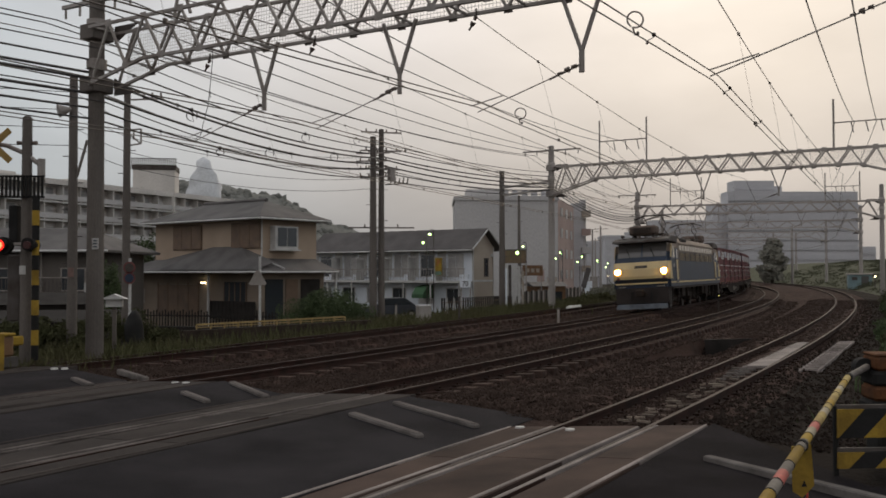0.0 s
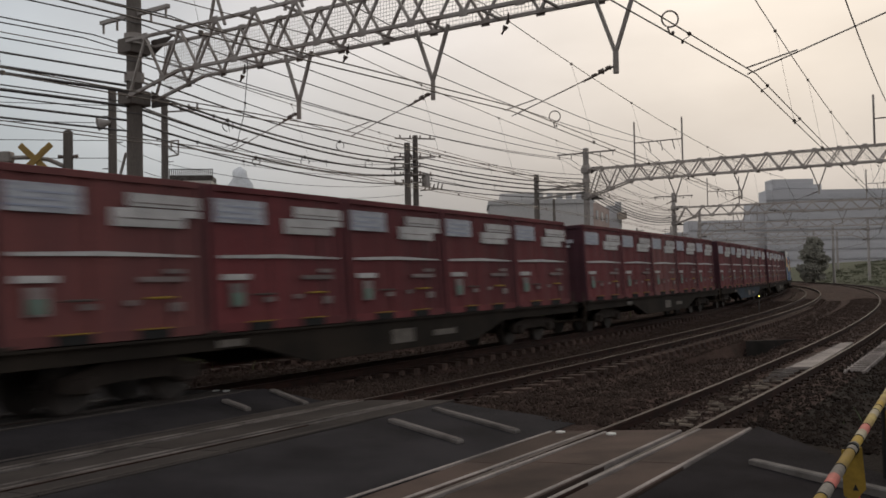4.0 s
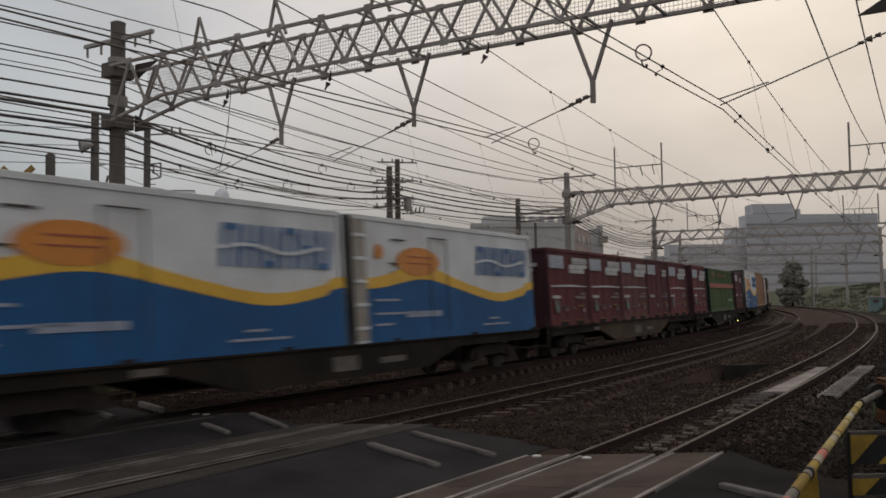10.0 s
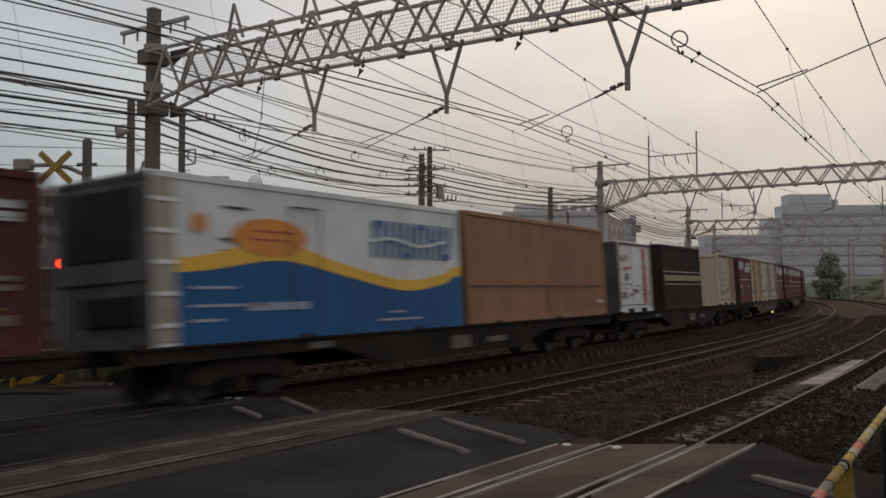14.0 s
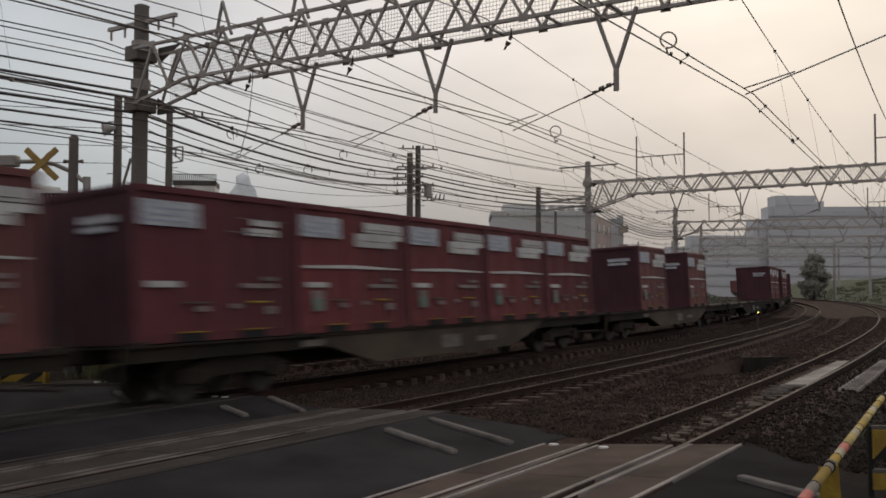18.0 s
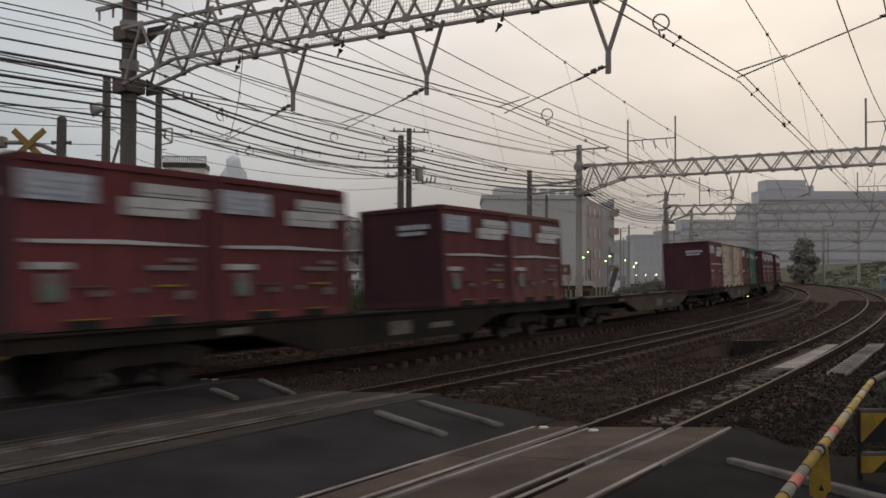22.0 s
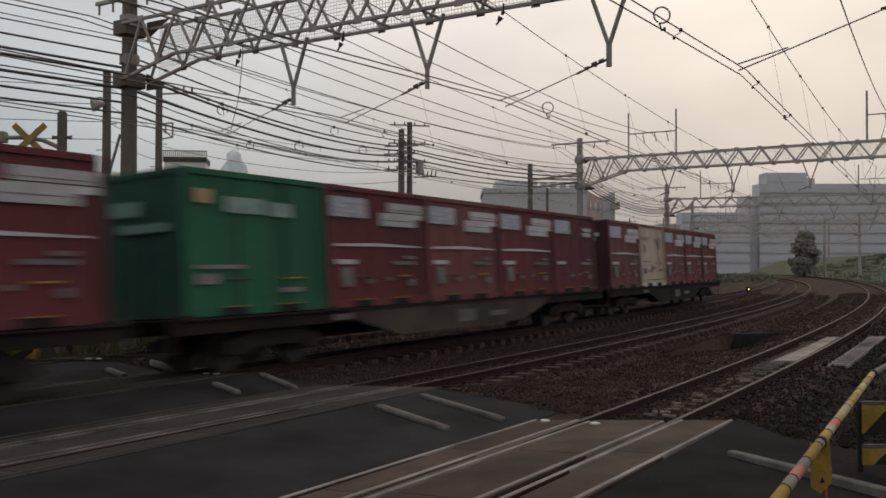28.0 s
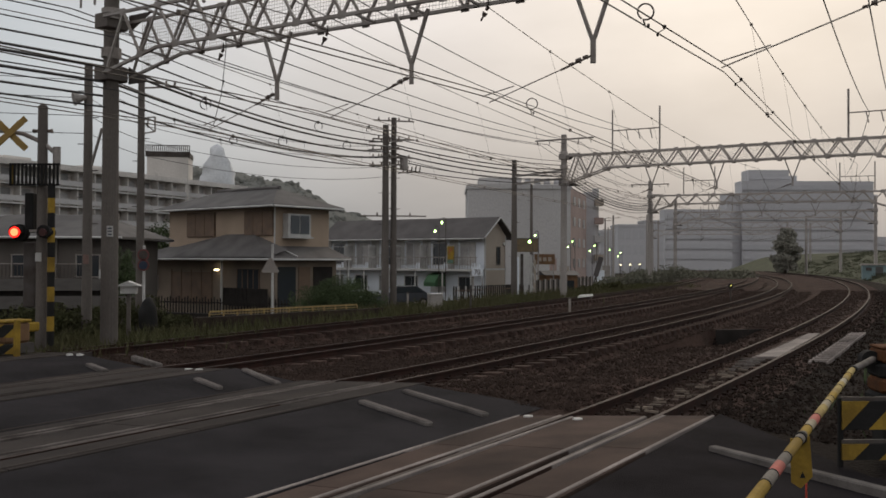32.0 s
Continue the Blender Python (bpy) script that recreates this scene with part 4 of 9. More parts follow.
def locomotive():
    """An electric locomotive, 18.2 m over its couplers, 17.1 m over its noses."""
    c = thing("electric_locomotive", label="blue and cream electric locomotive with grey roof, headlamps lit", category="locomotive")
    PLOUGH = material("blue-grey plough paint", (0.10, 0.115, 0.135), 0.8, other=(0.06, 0.065, 0.075), scale=3, spec=0.2)
    DARKBAND = material("grimy dark blue nose paint", (0.020, 0.024, 0.032), 0.7, other=(0.03, 0.027, 0.025), scale=2, spec=0.25)
    # half outline from waist to roof: distance from the middle, height
    half = [(8.50, 1.15), (8.58, 1.70), (8.52, 2.05), (8.22, 2.52), (7.78, 3.38), (7.62, 3.50), (6.9, 3.60)]

    def reach(z):
        for (x0, z0), (x1, z1) in zip(half, half[1:]):
            if z0 <= z <= z1:
                return x0 + (x1 - x0) * (z - z0) / (z1 - z0)
        return half[-1][0]

    def slab(low, high, wide, name, mat, label="", proud=0.0):
        """All of the body between two heights."""
        zs = [low] + [z for _, z in half if low < z < high] + [high]
        right = [(reach(z) + proud, z) for z in zs]
        g = prism(B(), right + [(-x, z) for x, z in reversed(right)], (1, 0, 0), (0, 0, 1), (0, -wide, 0), (0, 2 * wide, 0))
        bmesh.ops.bevel(g, geom=[e for e in g.edges if abs(abs(e.verts[0].co.y) - wide) < 1e-5 and abs(abs(e.verts[1].co.y) - wide) < 1e-5 and min(abs(e.verts[0].co.x), abs(e.verts[1].co.x)) > 7.0 and abs(e.verts[0].co.z - e.verts[1].co.z) > 0.02], offset=0.16, segments=3, affect="EDGES")
        return part(name, g, mat, c, label)

    slab(1.15, 2.62, 1.40, "body", LOCO_BLUE, "dark blue lower body")
    slab(2.62, 2.90, 1.39, "louvre_band", LOCO_BLUE)
    slab(2.90, 3.30, 1.385, "upper_body", LOCO_GREY, "grimy tan upper body side")
    g = prism(B(), [(-1.36, 3.10), (-1.40, 3.10), (-1.37, 3.38), (-1.15, 3.62), (-0.6, 3.72), (0.6, 3.72), (1.15, 3.62), (1.37, 3.38), (1.40, 3.10), (1.36, 3.10)], (0, 1, 0), (0, 0, 1), (-6.2, 0, 0), (12.4, 0, 0))
    part("roof", g, LOCO_GREY, c, "grey curved roof")
    part("underframe", box(B(), (0, 0, 0.83), (15.6, 1.7, 0.64), bevel=0.04), BOGIE, c)
    for sx in (-1, 1):
        def face(pts, y0, y1):
            return prism(B(), pts, (sx * 1.0, 0, 0), (0, 0, 1), (0, y0, 0), (0, y1 - y0, 0))
        # nose: dark band over the stripe, tall cream band, blue brow
        part("nose_foot", face([(8.545, 1.40), (8.60, 1.58), (8.40, 1.58), (8.40, 1.40)], -1.27, 1.27), DARKBAND, c, "dark grimy band above the stripe")
        g = face([(8.585, 1.54), (8.605, 1.72), (8.545, 2.07), (8.325, 2.42), (8.0, 2.42), (7.85, 1.54)], -1.412, 1.412)
        bmesh.ops.bevel(g, geom=[e for e in g.edges if abs(abs(e.verts[0].co.y) - 1.412) < 1e-4 and abs(e.verts[0].co.y - e.verts[1].co.y) < 1e-4 and min(abs(e.verts[0].co.x), abs(e.verts[1].co.x)) > 8.2], offset=0.16, segments=3, affect="EDGES")
        part("nose_band", g, LOCO_CREAM, c, "tall cream painted nose band")
        part("name_plate", box(B(), (sx * 8.49, 0, 2.16), (0.06, 0.62, 0.17), bevel=0.02, m=None), DARKSTEEL, c, "dark plate on the nose")
        part("front_stripe", box(B(), (sx * 8.545, 0, 1.36), (0.05, 2.54, 0.075)), LOCO_CREAM, c, "thin cream stripe across the nose")
        # windscreen in two panes behind a dark brow
        for y0, y1 in ((-1.20, -0.04), (0.04, 1.20)):
            part("windscreen", face([(8.17, 2.66), (7.80, 3.38), (7.5, 3.38), (7.7, 2.66)], y0, y1), SCREENGLASS, c, "windscreen pane darkened for the visor's shade")
        part("windscreen_pillar", face([(8.19, 2.66), (7.86, 3.28), (7.80, 3.28), (8.10, 2.66)], -0.04, 0.04), LOCO_BLUE, c)
        for y in (-0.62, 0.58):
            part("wiper", beam(B(), (sx * 8.2, y, 2.66), (sx * 7.98, y + 0.2, 3.1), 0.025), BLACKP, c)
        part("visor", face([(8.36, 3.40), (8.32, 3.50), (7.6, 3.66), (6.1, 3.70), (6.1, 3.36), (7.70, 3.40)], -1.40, 1.40), DARKSTEEL, c, "dark cab roof visor")
        part("front_skirt", face([(8.4, 0.28), (8.56, 0.40), (8.56, 1.15), (7.8, 1.15), (7.8, 0.28)], -1.30, 1.30), LOCO_SKIRT, c, "grimy brown-grey front skirt")
        part("snow_plough", face([(8.86, 0.12), (8.68, 0.36), (8.45, 0.36), (8.45, 0.12)], -1.22, 1.22), PLOUGH, c, "pale blue-grey snow plough")
        for y in (-0.95, 0.95):
            part("hand_rail", tube(B(), (sx * 8.62, y - 0.18, 1.2), (sx * 8.62, y + 0.18, 1.2), 0.015, seg=6), STEEL, c)
            part("brake_hose", tube(B(), (sx * 8.6, y * 0.5, 0.95), (sx * 8.72, y * 0.52, 0.5), 0.03, seg=8), BLACKP, c)
        g = box(B(), (sx * 8.8, 0, 0.88), (0.55, 0.26, 0.3), bevel=0.04)
        part("coupler", g, BOGIE, c)
        part("coupler_jaw", box(B(), (sx * 9.05, 0.03, 0.88), (0.12, 0.32, 0.34), bevel=0.04), BOGIE, c)
        for sy in (-1, 1):
            m = Matrix.Translation((sx * 8.54, sy * 1.14, 1.95)) @ Matrix.Rotation(radians(90), 4, "Y")
            g = B()
            bmesh.ops.create_cone(g, cap_ends=True, segments=20, radius1=0.17, radius2=0.165, depth=0.16, matrix=m)
            h = part("headlight", g, HEADHALO if sx < 0 else STEEL, c)
            g = B()
            bmesh.ops.create_cone(g, cap_ends=True, segments=20, radius1=0.125, radius2=0.125, depth=0.02, matrix=Matrix.Translation((sx * 0.09, 0, 0)) @ m)
            part("lens", g, HEADLAMP if sx < 0 else GLASS, h)
            g = B()
            bmesh.ops.create_cone(g, cap_ends=True, segments=14, radius1=0.075, radius2=0.07, depth=0.08, matrix=Matrix.Translation((sx * 8.57, sy * 1.12, 1.62)) @ Matrix.Rotation(radians(90), 4, "Y"))
            part("tail_lamp", g, DULLRED, c, "unlit red tail lamp")
            d = part("cab_door", box(B(), (sx * 6.55, sy * 1.402, 2.2), (0.62, 0.03, 1.75), bevel=0.01), LOCO_BLUE, c)
            part("kick_panel", box(B(), (sx * 6.55, sy * 1.42, 1.98), (0.40, 0.02, 1.0), bevel=0.006), LOCO_CREAM, d, "cream door panel")
            part("pane", box(B(), (sx * 6.55, sy * 1.42, 2.78), (0.40, 0.012, 0.46)), GLASS, d)
            part("grab_rail", tube(B(), (sx * 6.95, sy * 1.45, 1.3), (sx * 6.95, sy * 1.45, 2.5), 0.018, seg=6), STEEL, c)
            part("step", box(B(), (sx * 6.55, sy * 1.32, 0.62), (0.55, 0.22, 0.05)), BOGIE, c)
            part("cab_window", prism(B(), [(sx * 7.06, 2.58), (sx * 7.62, 2.58), (sx * 7.38, 3.18), (sx * 7.06, 3.18)], (1, 0, 0), (0, 0, 1), (0, sy * 1.40 - 0.008, 0), (0, 0.016, 0)), SKYGLASS, c)
            part("cab_pillar", prism(B(), [(sx * 7.95, 2.60), (sx * 8.12, 2.60), (sx * 7.80, 3.26), (sx * 7.64, 3.26)], (1, 0, 0), (0, 0, 1), (0, sy * 1.40 - 0.012, 0), (0, 0.024, 0)), LOCO_CREAM, c, "cream corner pillar")
            part("number_plate", box(B(), (sx * 7.35, sy * 1.408, 2.2), (0.3, 0.012, 0.17)), DECAL, c)
            part("body_post", box(B(), (sx * 6.05, sy * 1.40, 2.35), (0.16, 0.03, 1.9), bevel=0.01), LOCO_GREY, c, "grey upright between cab and louvres")
        g = box(B(), (sx * 7.25, 0, 4.02), (0.95, 1.36, 0.46), bevel=0.09)
        u = part("cooling_unit", g, RUSTROOF, c, "large rounded brown roof cooling unit")
        for k in (-1, 1):
            part("support", box(B(), (sx * 7.2, k * 0.5, 3.72), (0.7, 0.08, 0.2)), DARKSTEEL, u)
        for k in range(5):
            part("grille_slat", box(B(), (sx * 7.735, 0, 3.91 + 0.055 * k), (0.02, 0.9, 0.022)), BLACKP, u)
        part("horn", tube(B(), (sx * 7.5, 0.95, 3.74), (sx * 7.95, 0.95, 3.74), 0.03, 0.09, seg=10), DARKSTEEL, c)
        # pantograph with two crossed arms a side and a horned head
        px = sx * 4.9
        pan = part("pantograph", box(B(), (px, 0, 3.90), (1.9, 1.3, 0.05), bevel=0.01), DARKSTEEL, c)
        for sy in (-1, 1):
            for dx in (-0.7, 0.7):
                part("insulator", tube(B(), (px + dx, sy * 0.6, 3.62), (px + dx, sy * 0.6, 3.90), 0.06, seg=8), INSUL, pan)
            for k in (-1, 1):
                part("lower_arm", tube(B(), (px + 0.7 * k, sy * 0.6, 3.92), (px - 0.95 * k, sy * 0.5, 4.45), 0.03, seg=6), DARKSTEEL, pan)
                part("upper_arm", tube(B(), (px - 0.95 * k, sy * 0.5, 4.45), (px + 0.1 * k, sy * 0.45, 4.90), 0.024, seg=6), DARKSTEEL, pan)
        for dx in (-0.14, 0.14):
            g = B()
            for y0, z0, y1, z1 in ((-0.95, 4.76, -0.5, 4.92), (-0.5, 4.92, 0.5, 4.92), (0.5, 4.92, 0.95, 4.76)):
                tube(g, (px + dx, y0, z0), (px + dx, y1, z1), 0.028, seg=6)
            part("contact_strip", g, DARKSTEEL, pan)
    for i in range(8):
        part("roof_insulator", tube(B(), (-2.8 + 0.8 * i, 0.4 * (-1) ** i, 3.72), (-2.8 + 0.8 * i, 0.4 * (-1) ** i, 3.95), 0.07, seg=8), INSUL, c)
    part("roof_bus_bar", tube(B(), (-3.9, 0.0, 3.97), (3.9, 0.0, 3.97), 0.025, seg=6), DARKSTEEL, c)
    part("roof_hatch", box(B(), (-1.0, -0.75, 3.66), (2.6, 0.6, 0.16), bevel=0.03), DARKSTEEL, c)
    for sy in (-1, 1):
        part("roof_grille", beam(B(), (-4.6, sy * 1.27, 3.50), (-3.0, sy * 1.27, 3.50), 0.10, 0.16), BLACKP, c, "dark grille in the roof shoulder")
        part("rain_strip", box(B(), (0, sy * 1.395, 3.31), (12.2, 0.05, 0.05)), LOCO_GREY, c)
        part("waist_stripe", box(B(), (0, sy * 1.405, 1.36), (16.5, 0.02, 0.075)), LOCO_CREAM, c, "thin cream waist stripe")
        part("sill_band", box(B(), (0, sy * 1.36, 1.10), (15.6, 0.06, 0.12)), LOCO_SKIRT, c)
        for i in range(7):
            x = -4.98 + 1.60 * i
            f = part("clerestory_window", box(B(), (x, sy * 1.392, 3.10), (1.3, 0.03, 0.30), bevel=0.01), SKYGLASS, c)
            part("mullion", box(B(), (x, sy * 1.408, 3.10), (0.04, 0.02, 0.30)), LOCO_GREY, f)
            lv = part("louvre_frame", box(B(), (x, sy * 1.395, 2.66), (1.32, 0.02, 0.44)), DARKSTEEL, c)
            for j in range(7):
                part("slat", box(B(), (x, sy * 1.412, 2.48 + j * 0.06), (1.26, 0.03, 0.028)), LOUVRE, lv)
        for x, w in ((-4.0, 0.9), (-2.6, 0.5), (2.4, 0.7), (3.8, 1.0)):
            part("underfloor_box", box(B(), (x, sy * 1.05, 0.84), (w, 0.34, 0.52), bevel=0.03), BOGIE, c)
        for x in (-6.9, -5.1, -0.9, 0.9, 5.1, 6.9):
            part("sand_pipe", beam(B(), (x, sy * 1.16, 1.05), (x, sy * 1.12, 0.45), 0.10, 0.06), LOCO_SKIRT, c)
    for x in (-5.9, 0.0, 5.9):
        bogie(c, x, 2.4)
    return c


TRAIN = []          # (thing, metres behind the locomotive's front coupler at the start, height)
loco = locomotive()
TRAIN.append((loco, 8.8, 0.0))
PROTO = {s: small_container(s) for s in ("red", "old", "rust", "green", "cream", "gold", "cream_bar", "cream_post", "white")}
PROTO.update({s: long_container(s) for s in ("reefer", "brown")})
PROTO["olive"] = long_container("green")
PROTO["black"] = black_container()
FRAMES = {"d": flat_wagon(WAGON, "dark grimy container flat wagon"), "b": flat_wagon(WAGON_BLUE, "blue container flat wagon"),
          "t": flat_wagon(WAGON_TAN, "tan rusty container flat wagon"), "g": flat_wagon(WAGON_BEIGE, "dusty grey container flat wagon")}
USED = set()


def take(kind, table):
    """The first of a kind is the built one, the rest are copies."""
    ob = table[kind]
    if ob.name in USED:
        return copy_thing(ob, Matrix())
    USED.add(ob.name)
    return ob


R, O, U, G, C, Y, K, W_ = "red", "old", "rust", "green", "cream", "gold", "cream_bar", "white"
LOADS = [("d", [U, R, R, R, R]), ("d", [R, R, U, R, R]), ("b", [R, R, R, U, R]), ("d", [R, U, U, O, O]), ("d", [("reefer", 0.9), ("reefer", 10.5)]),
         ("t", [R, R, U, O, R]), ("d", [R, ("olive", 5.35), O]), ("d", [("reefer", 0.95), ("brown", 10.5)]), ("d", [W_, ("black", 6.0), K]),
         ("t", [R, Y, C, K, U]), ("g", [O, R, R, R, R]), ("g", [None, U, None, U, None]), ("d", [None] * 5), ("d", [R, R, None, R, U]), ("g", [None] * 5),
         ("g", [R, C, "cream_post", O, G]), ("t", [None, R, U, R, None]), ("t", [R, R, U, R, R]), ("g", [G, R, U, R, O]), ("d", [U, C, U, R, R])]
for k, (fr, load) in enumerate(LOADS):
    start = 18.2 + 20.4 * k
    TRAIN.append((take(fr, FRAMES), start + 10.2, 0.0))
    for i, what in enumerate(load):
        if what is None:
            continue
        if isinstance(what, tuple):
            half = 4.65 if what[0] != "black" else 3.03
            TRAIN.append((take(what[0], PROTO), start + what[1] + half, 0.98 if what[0] == "reefer" else 1.02))
        else:
            slot = i if len(load) == 5 else (0 if i == 0 else 4)
            TRAIN.append((take(what, PROTO), start + 0.75 + 3.79 * slot + 1.8575, 1.02))

# metres that the train has run, second by second
RUN = [0.25, 14.08, 27.82, 41.76, 55.67, 69.52, 83.5, 96.87, 111.07, 125.05, 138.65, 152.82, 167.27, 181.6, 196.43, 211.45, 226.91,
       242.23, 257.5, 273.14, 288.43, 304.19, 320.52, 336.8, 353.56, 370.19, 386.49, 402.77, 419.5, 436.88, 454.17, 471.75, 489.13]


def motions():
    for ob, back, z in TRAIN:
        walk(ob, [(float(t), line_pose(3, 43.6 + back - d, z)) for t, d in enumerate(RUN)])


# ---------------------------------------------------------------- gantries, poles
def lattice_gantry(a, b, z0, z1, mast_top, width=0.5, bay=0.62, net=False, knee=2.3, drop=0.7, label="", double=True, bar=0.07, steel=STEEL, pole=CONPOLE):
    """Two masts and a latticed beam between them."""
    a, b = Vector((*a, 0)), Vector((*b, 0))
    d = (b - a).normalized()
    q = Vector((-d.y, d.x, 0))
    L = (b - a).length
    gty = thing("overhead_gantry", label=label or "grey steel lattice gantry for overhead wires", category="gantry", group="overhead gantries")
    for p in (a, b):
        g = tube(B(), p + Vector((0, 0, -0.5)), p + Vector((0, 0, mast_top)), 0.21, 0.175, seg=18)
        m = part("mast", g, pole, gty, "round grey mast", smooth=False)
        for z in (z0 - drop - 0.05, z0 + 0.05, z1 + 0.05):
            g = tube(B(), p + Vector((0, 0, z)), p + Vector((0, 0, z + 0.22)), 0.235, seg=18)
            part("collar", g, steel, m)
        for z in (z0 - drop - 0.15, z1 - 0.25):
            part("mast_bracket", box(B(), (p.x, p.y, z + 0.2), (0.5, width * 0.8 if double else 0.4, 0.36), rz=math.atan2(d.y, d.x), bevel=0.02), pole, m)
            e = d if p is a else -d
            part("knee_plate", prism(B(), [(0.2, 0.0), (0.95, 0.0), (0.2, 0.42)] if z < z0 else [(0.2, 0.42), (1.0, 0.42), (0.2, 0.0)], e, (0, 0, 1), p + q * (width / 2 if double else 0.05) + Vector((0, 0, z)), q * -0.03), DARKSTEEL, m)
        g = tube(B(), p + Vector((0, 0, mast_top)), p + Vector((0, 0, mast_top + 0.05)), 0.19, 0.1, seg=18)
        part("cap", g, steel, m)
    sides = (-width / 2, width / 2) if double else (0.0,)
    Z = Vector((0, 0, 1))
    for w in sides:
        o = a + q * w
        g = beam(B(), o + Z * z1 + d * 0.2, o + Z * z1 + d * (L - 0.2), bar * 1.3)
        part("top_chord", g, steel, gty)
        g = B()
        beam(g, o + Z * (z0 - drop) + d * 0.2, o + Z * z0 + d * knee, bar * 1.3)
        beam(g, o + Z * z0 + d * knee, o + Z * z0 + d * (L - knee), bar * 1.3)
        beam(g, o + Z * z0 + d * (L - knee), o + Z * (z0 - drop) + d * (L - 0.2), bar * 1.3)
        part("bottom_chord", g, steel, gty)
        n = int(L / bay)
        for i in range(n):
            x0, x1 = 0.3 + (L - 0.6) * i / n, 0.3 + (L - 0.6) * (i + 1) / n
            def low(x):
                return z0 - drop * max(0.0, (knee - x) / knee, (x - L + knee) / knee)
            if i % 2 == 0:
                g = beam(B(), o + d * x0 + Z * low(x0), o + d * x1 + Z * z1, bar)
            else:
                g = beam(B(), o + d * x0 + Z * z1, o + d * x1 + Z * low(x1), bar)
            part("brace", g, steel, gty)
            if double:
                e = d * (bar * 1.6)
                n0 = o + d * x1 + Z * (z1 if i % 2 == 0 else low(x1))
                part("gusset_plate", prism(B(), [(-bar * 1.8, -bar * 1.5), (bar * 1.8, -bar * 1.5), (bar * 1.8, bar * 1.5), (-bar * 1.8, bar * 1.5)], d, Z, n0 + q * (0.02 if w > 0 else -0.03), q * 0.012), steel, gty)
    if double:
        n = int(L / (bay * 2))
        for i in range(n + 1):
            x = 0.3 + (L - 0.6) * i / n
            for z in (z0, z1):
                part("tie_bar", beam(B(), a + d * x - q * width / 2 + Z * z, a + d * x + q * width / 2 + Z * z, bar * 0.8), steel, gty)
    if net:
        g = B()
        for i in range(int((L - 1) / 0.075)):
            x = 0.6 + i * 0.075
            beam(g, a + q * (width / 2 + 0.04) + d * x + Z * (z0 - (drop * max(0, (knee - x) / knee, (x - L + knee) / knee))), a + q * (width / 2 + 0.04) + d * x + Z * z1, 0.007)
        for j in range(int((z1 - z0) / 0.075)):
            beam(g, a + q * (width / 2 + 0.04) + d * 0.6 + Z * (z0 + j * 0.075), a + q * (width / 2 + 0.04) + d * (L - 0.6) + Z * (z0 + j * 0.075), 0.007)
        tagged(part("netting", g, steel, gty, "fine wire netting"), kind="stuff")
    return gty, a, d, q


def hanger(gty, p, z_top, z_low, d, reach=0.32):
    """A V-shaped drop bracket with an insulator and a steady arm."""
    Z = Vector((0, 0, 1))
    g = B()
    beam(g, p + d * reach + Z * z_top, p + Z * (z_low + 0.35), 0.058)
    beam(g, p - d * reach + Z * z_top, p + Z * (z_low + 0.35), 0.058)
    beam(g, p + Z * (z_low + 0.38), p + Z * z_low, 0.085)
    h = part("drop_bracket", g, STEEL, gty)
    g = B()
    for i, r_ in enumerate((0.042, 0.055, 0.03)):
        c = p - d * (0.10 + 0.13 * i) + Z * (z_low + 0.115 - 0.045 * i)
        tube(g, c, c - d * 0.085, r_, r_ * 0.55, seg=10)
    tube(g, p + Z * (z_low + 0.14), p - d * 0.6 + Z * (z_low - 0.06), 0.02, seg=6)
    part("insulator", g, INSUL, h, "ribbed brown insulator")
    g = B()
    tube(g, p - d * 0.55 + Z * (z_low - 0.04), p - d * 2.0 + Z * (z_low - 0.5), 0.011, seg=6)
    tube(g, p - d * 1.5 + Z * (z_low - 0.25), p - d * 2.15 + Z * (z_low - 0.38), 0.011, seg=6)
    part("steady_arm", g, STEEL, h)
    return h


def mast_arms(gty, p, z, d, n=1, half=1.25):
    g = B()
    Z = Vector((0, 0, 1))
    for i in range(n):
        beam(g, p - d * half + Z * (z - 0.5 * i), p + d * half + Z * (z - 0.5 * i), 0.09)
        for x in (-0.92 * half, -0.5 * half, 0.5 * half, 0.92 * half):
            tube(g, p + d * x + Z * (z - 0.5 * i), p + d * x + Z * (z - 0.5 * i - 0.28), 0.03, seg=6)
    part("cross_arm", g, STEEL, gty)


def goal_frame(gty, p, z, d, w, h):
    """Two posts and a bent bar that stand on a beam."""
    Z = Vector((0, 0, 1))
    g = B()
    for s in (0, 1):
        beam(g, p + d * (w * s) + Z * z, p + d * (w * s) + Z * (z + h), 0.08)
    beam(g, p + Z * (z + h * 0.52), p + d * w + Z * (z + h * 0.52), 0.06)
    for x in (0.3, 0.55, 0.8):
        tube(g, p + d * (w * x) + Z * (z + h * 0.52), p + d * (w * x + 0.12) + Z * (z + h * 0.3), 0.03, seg=6)
    part("wire_frame", g, STEEL, gty)


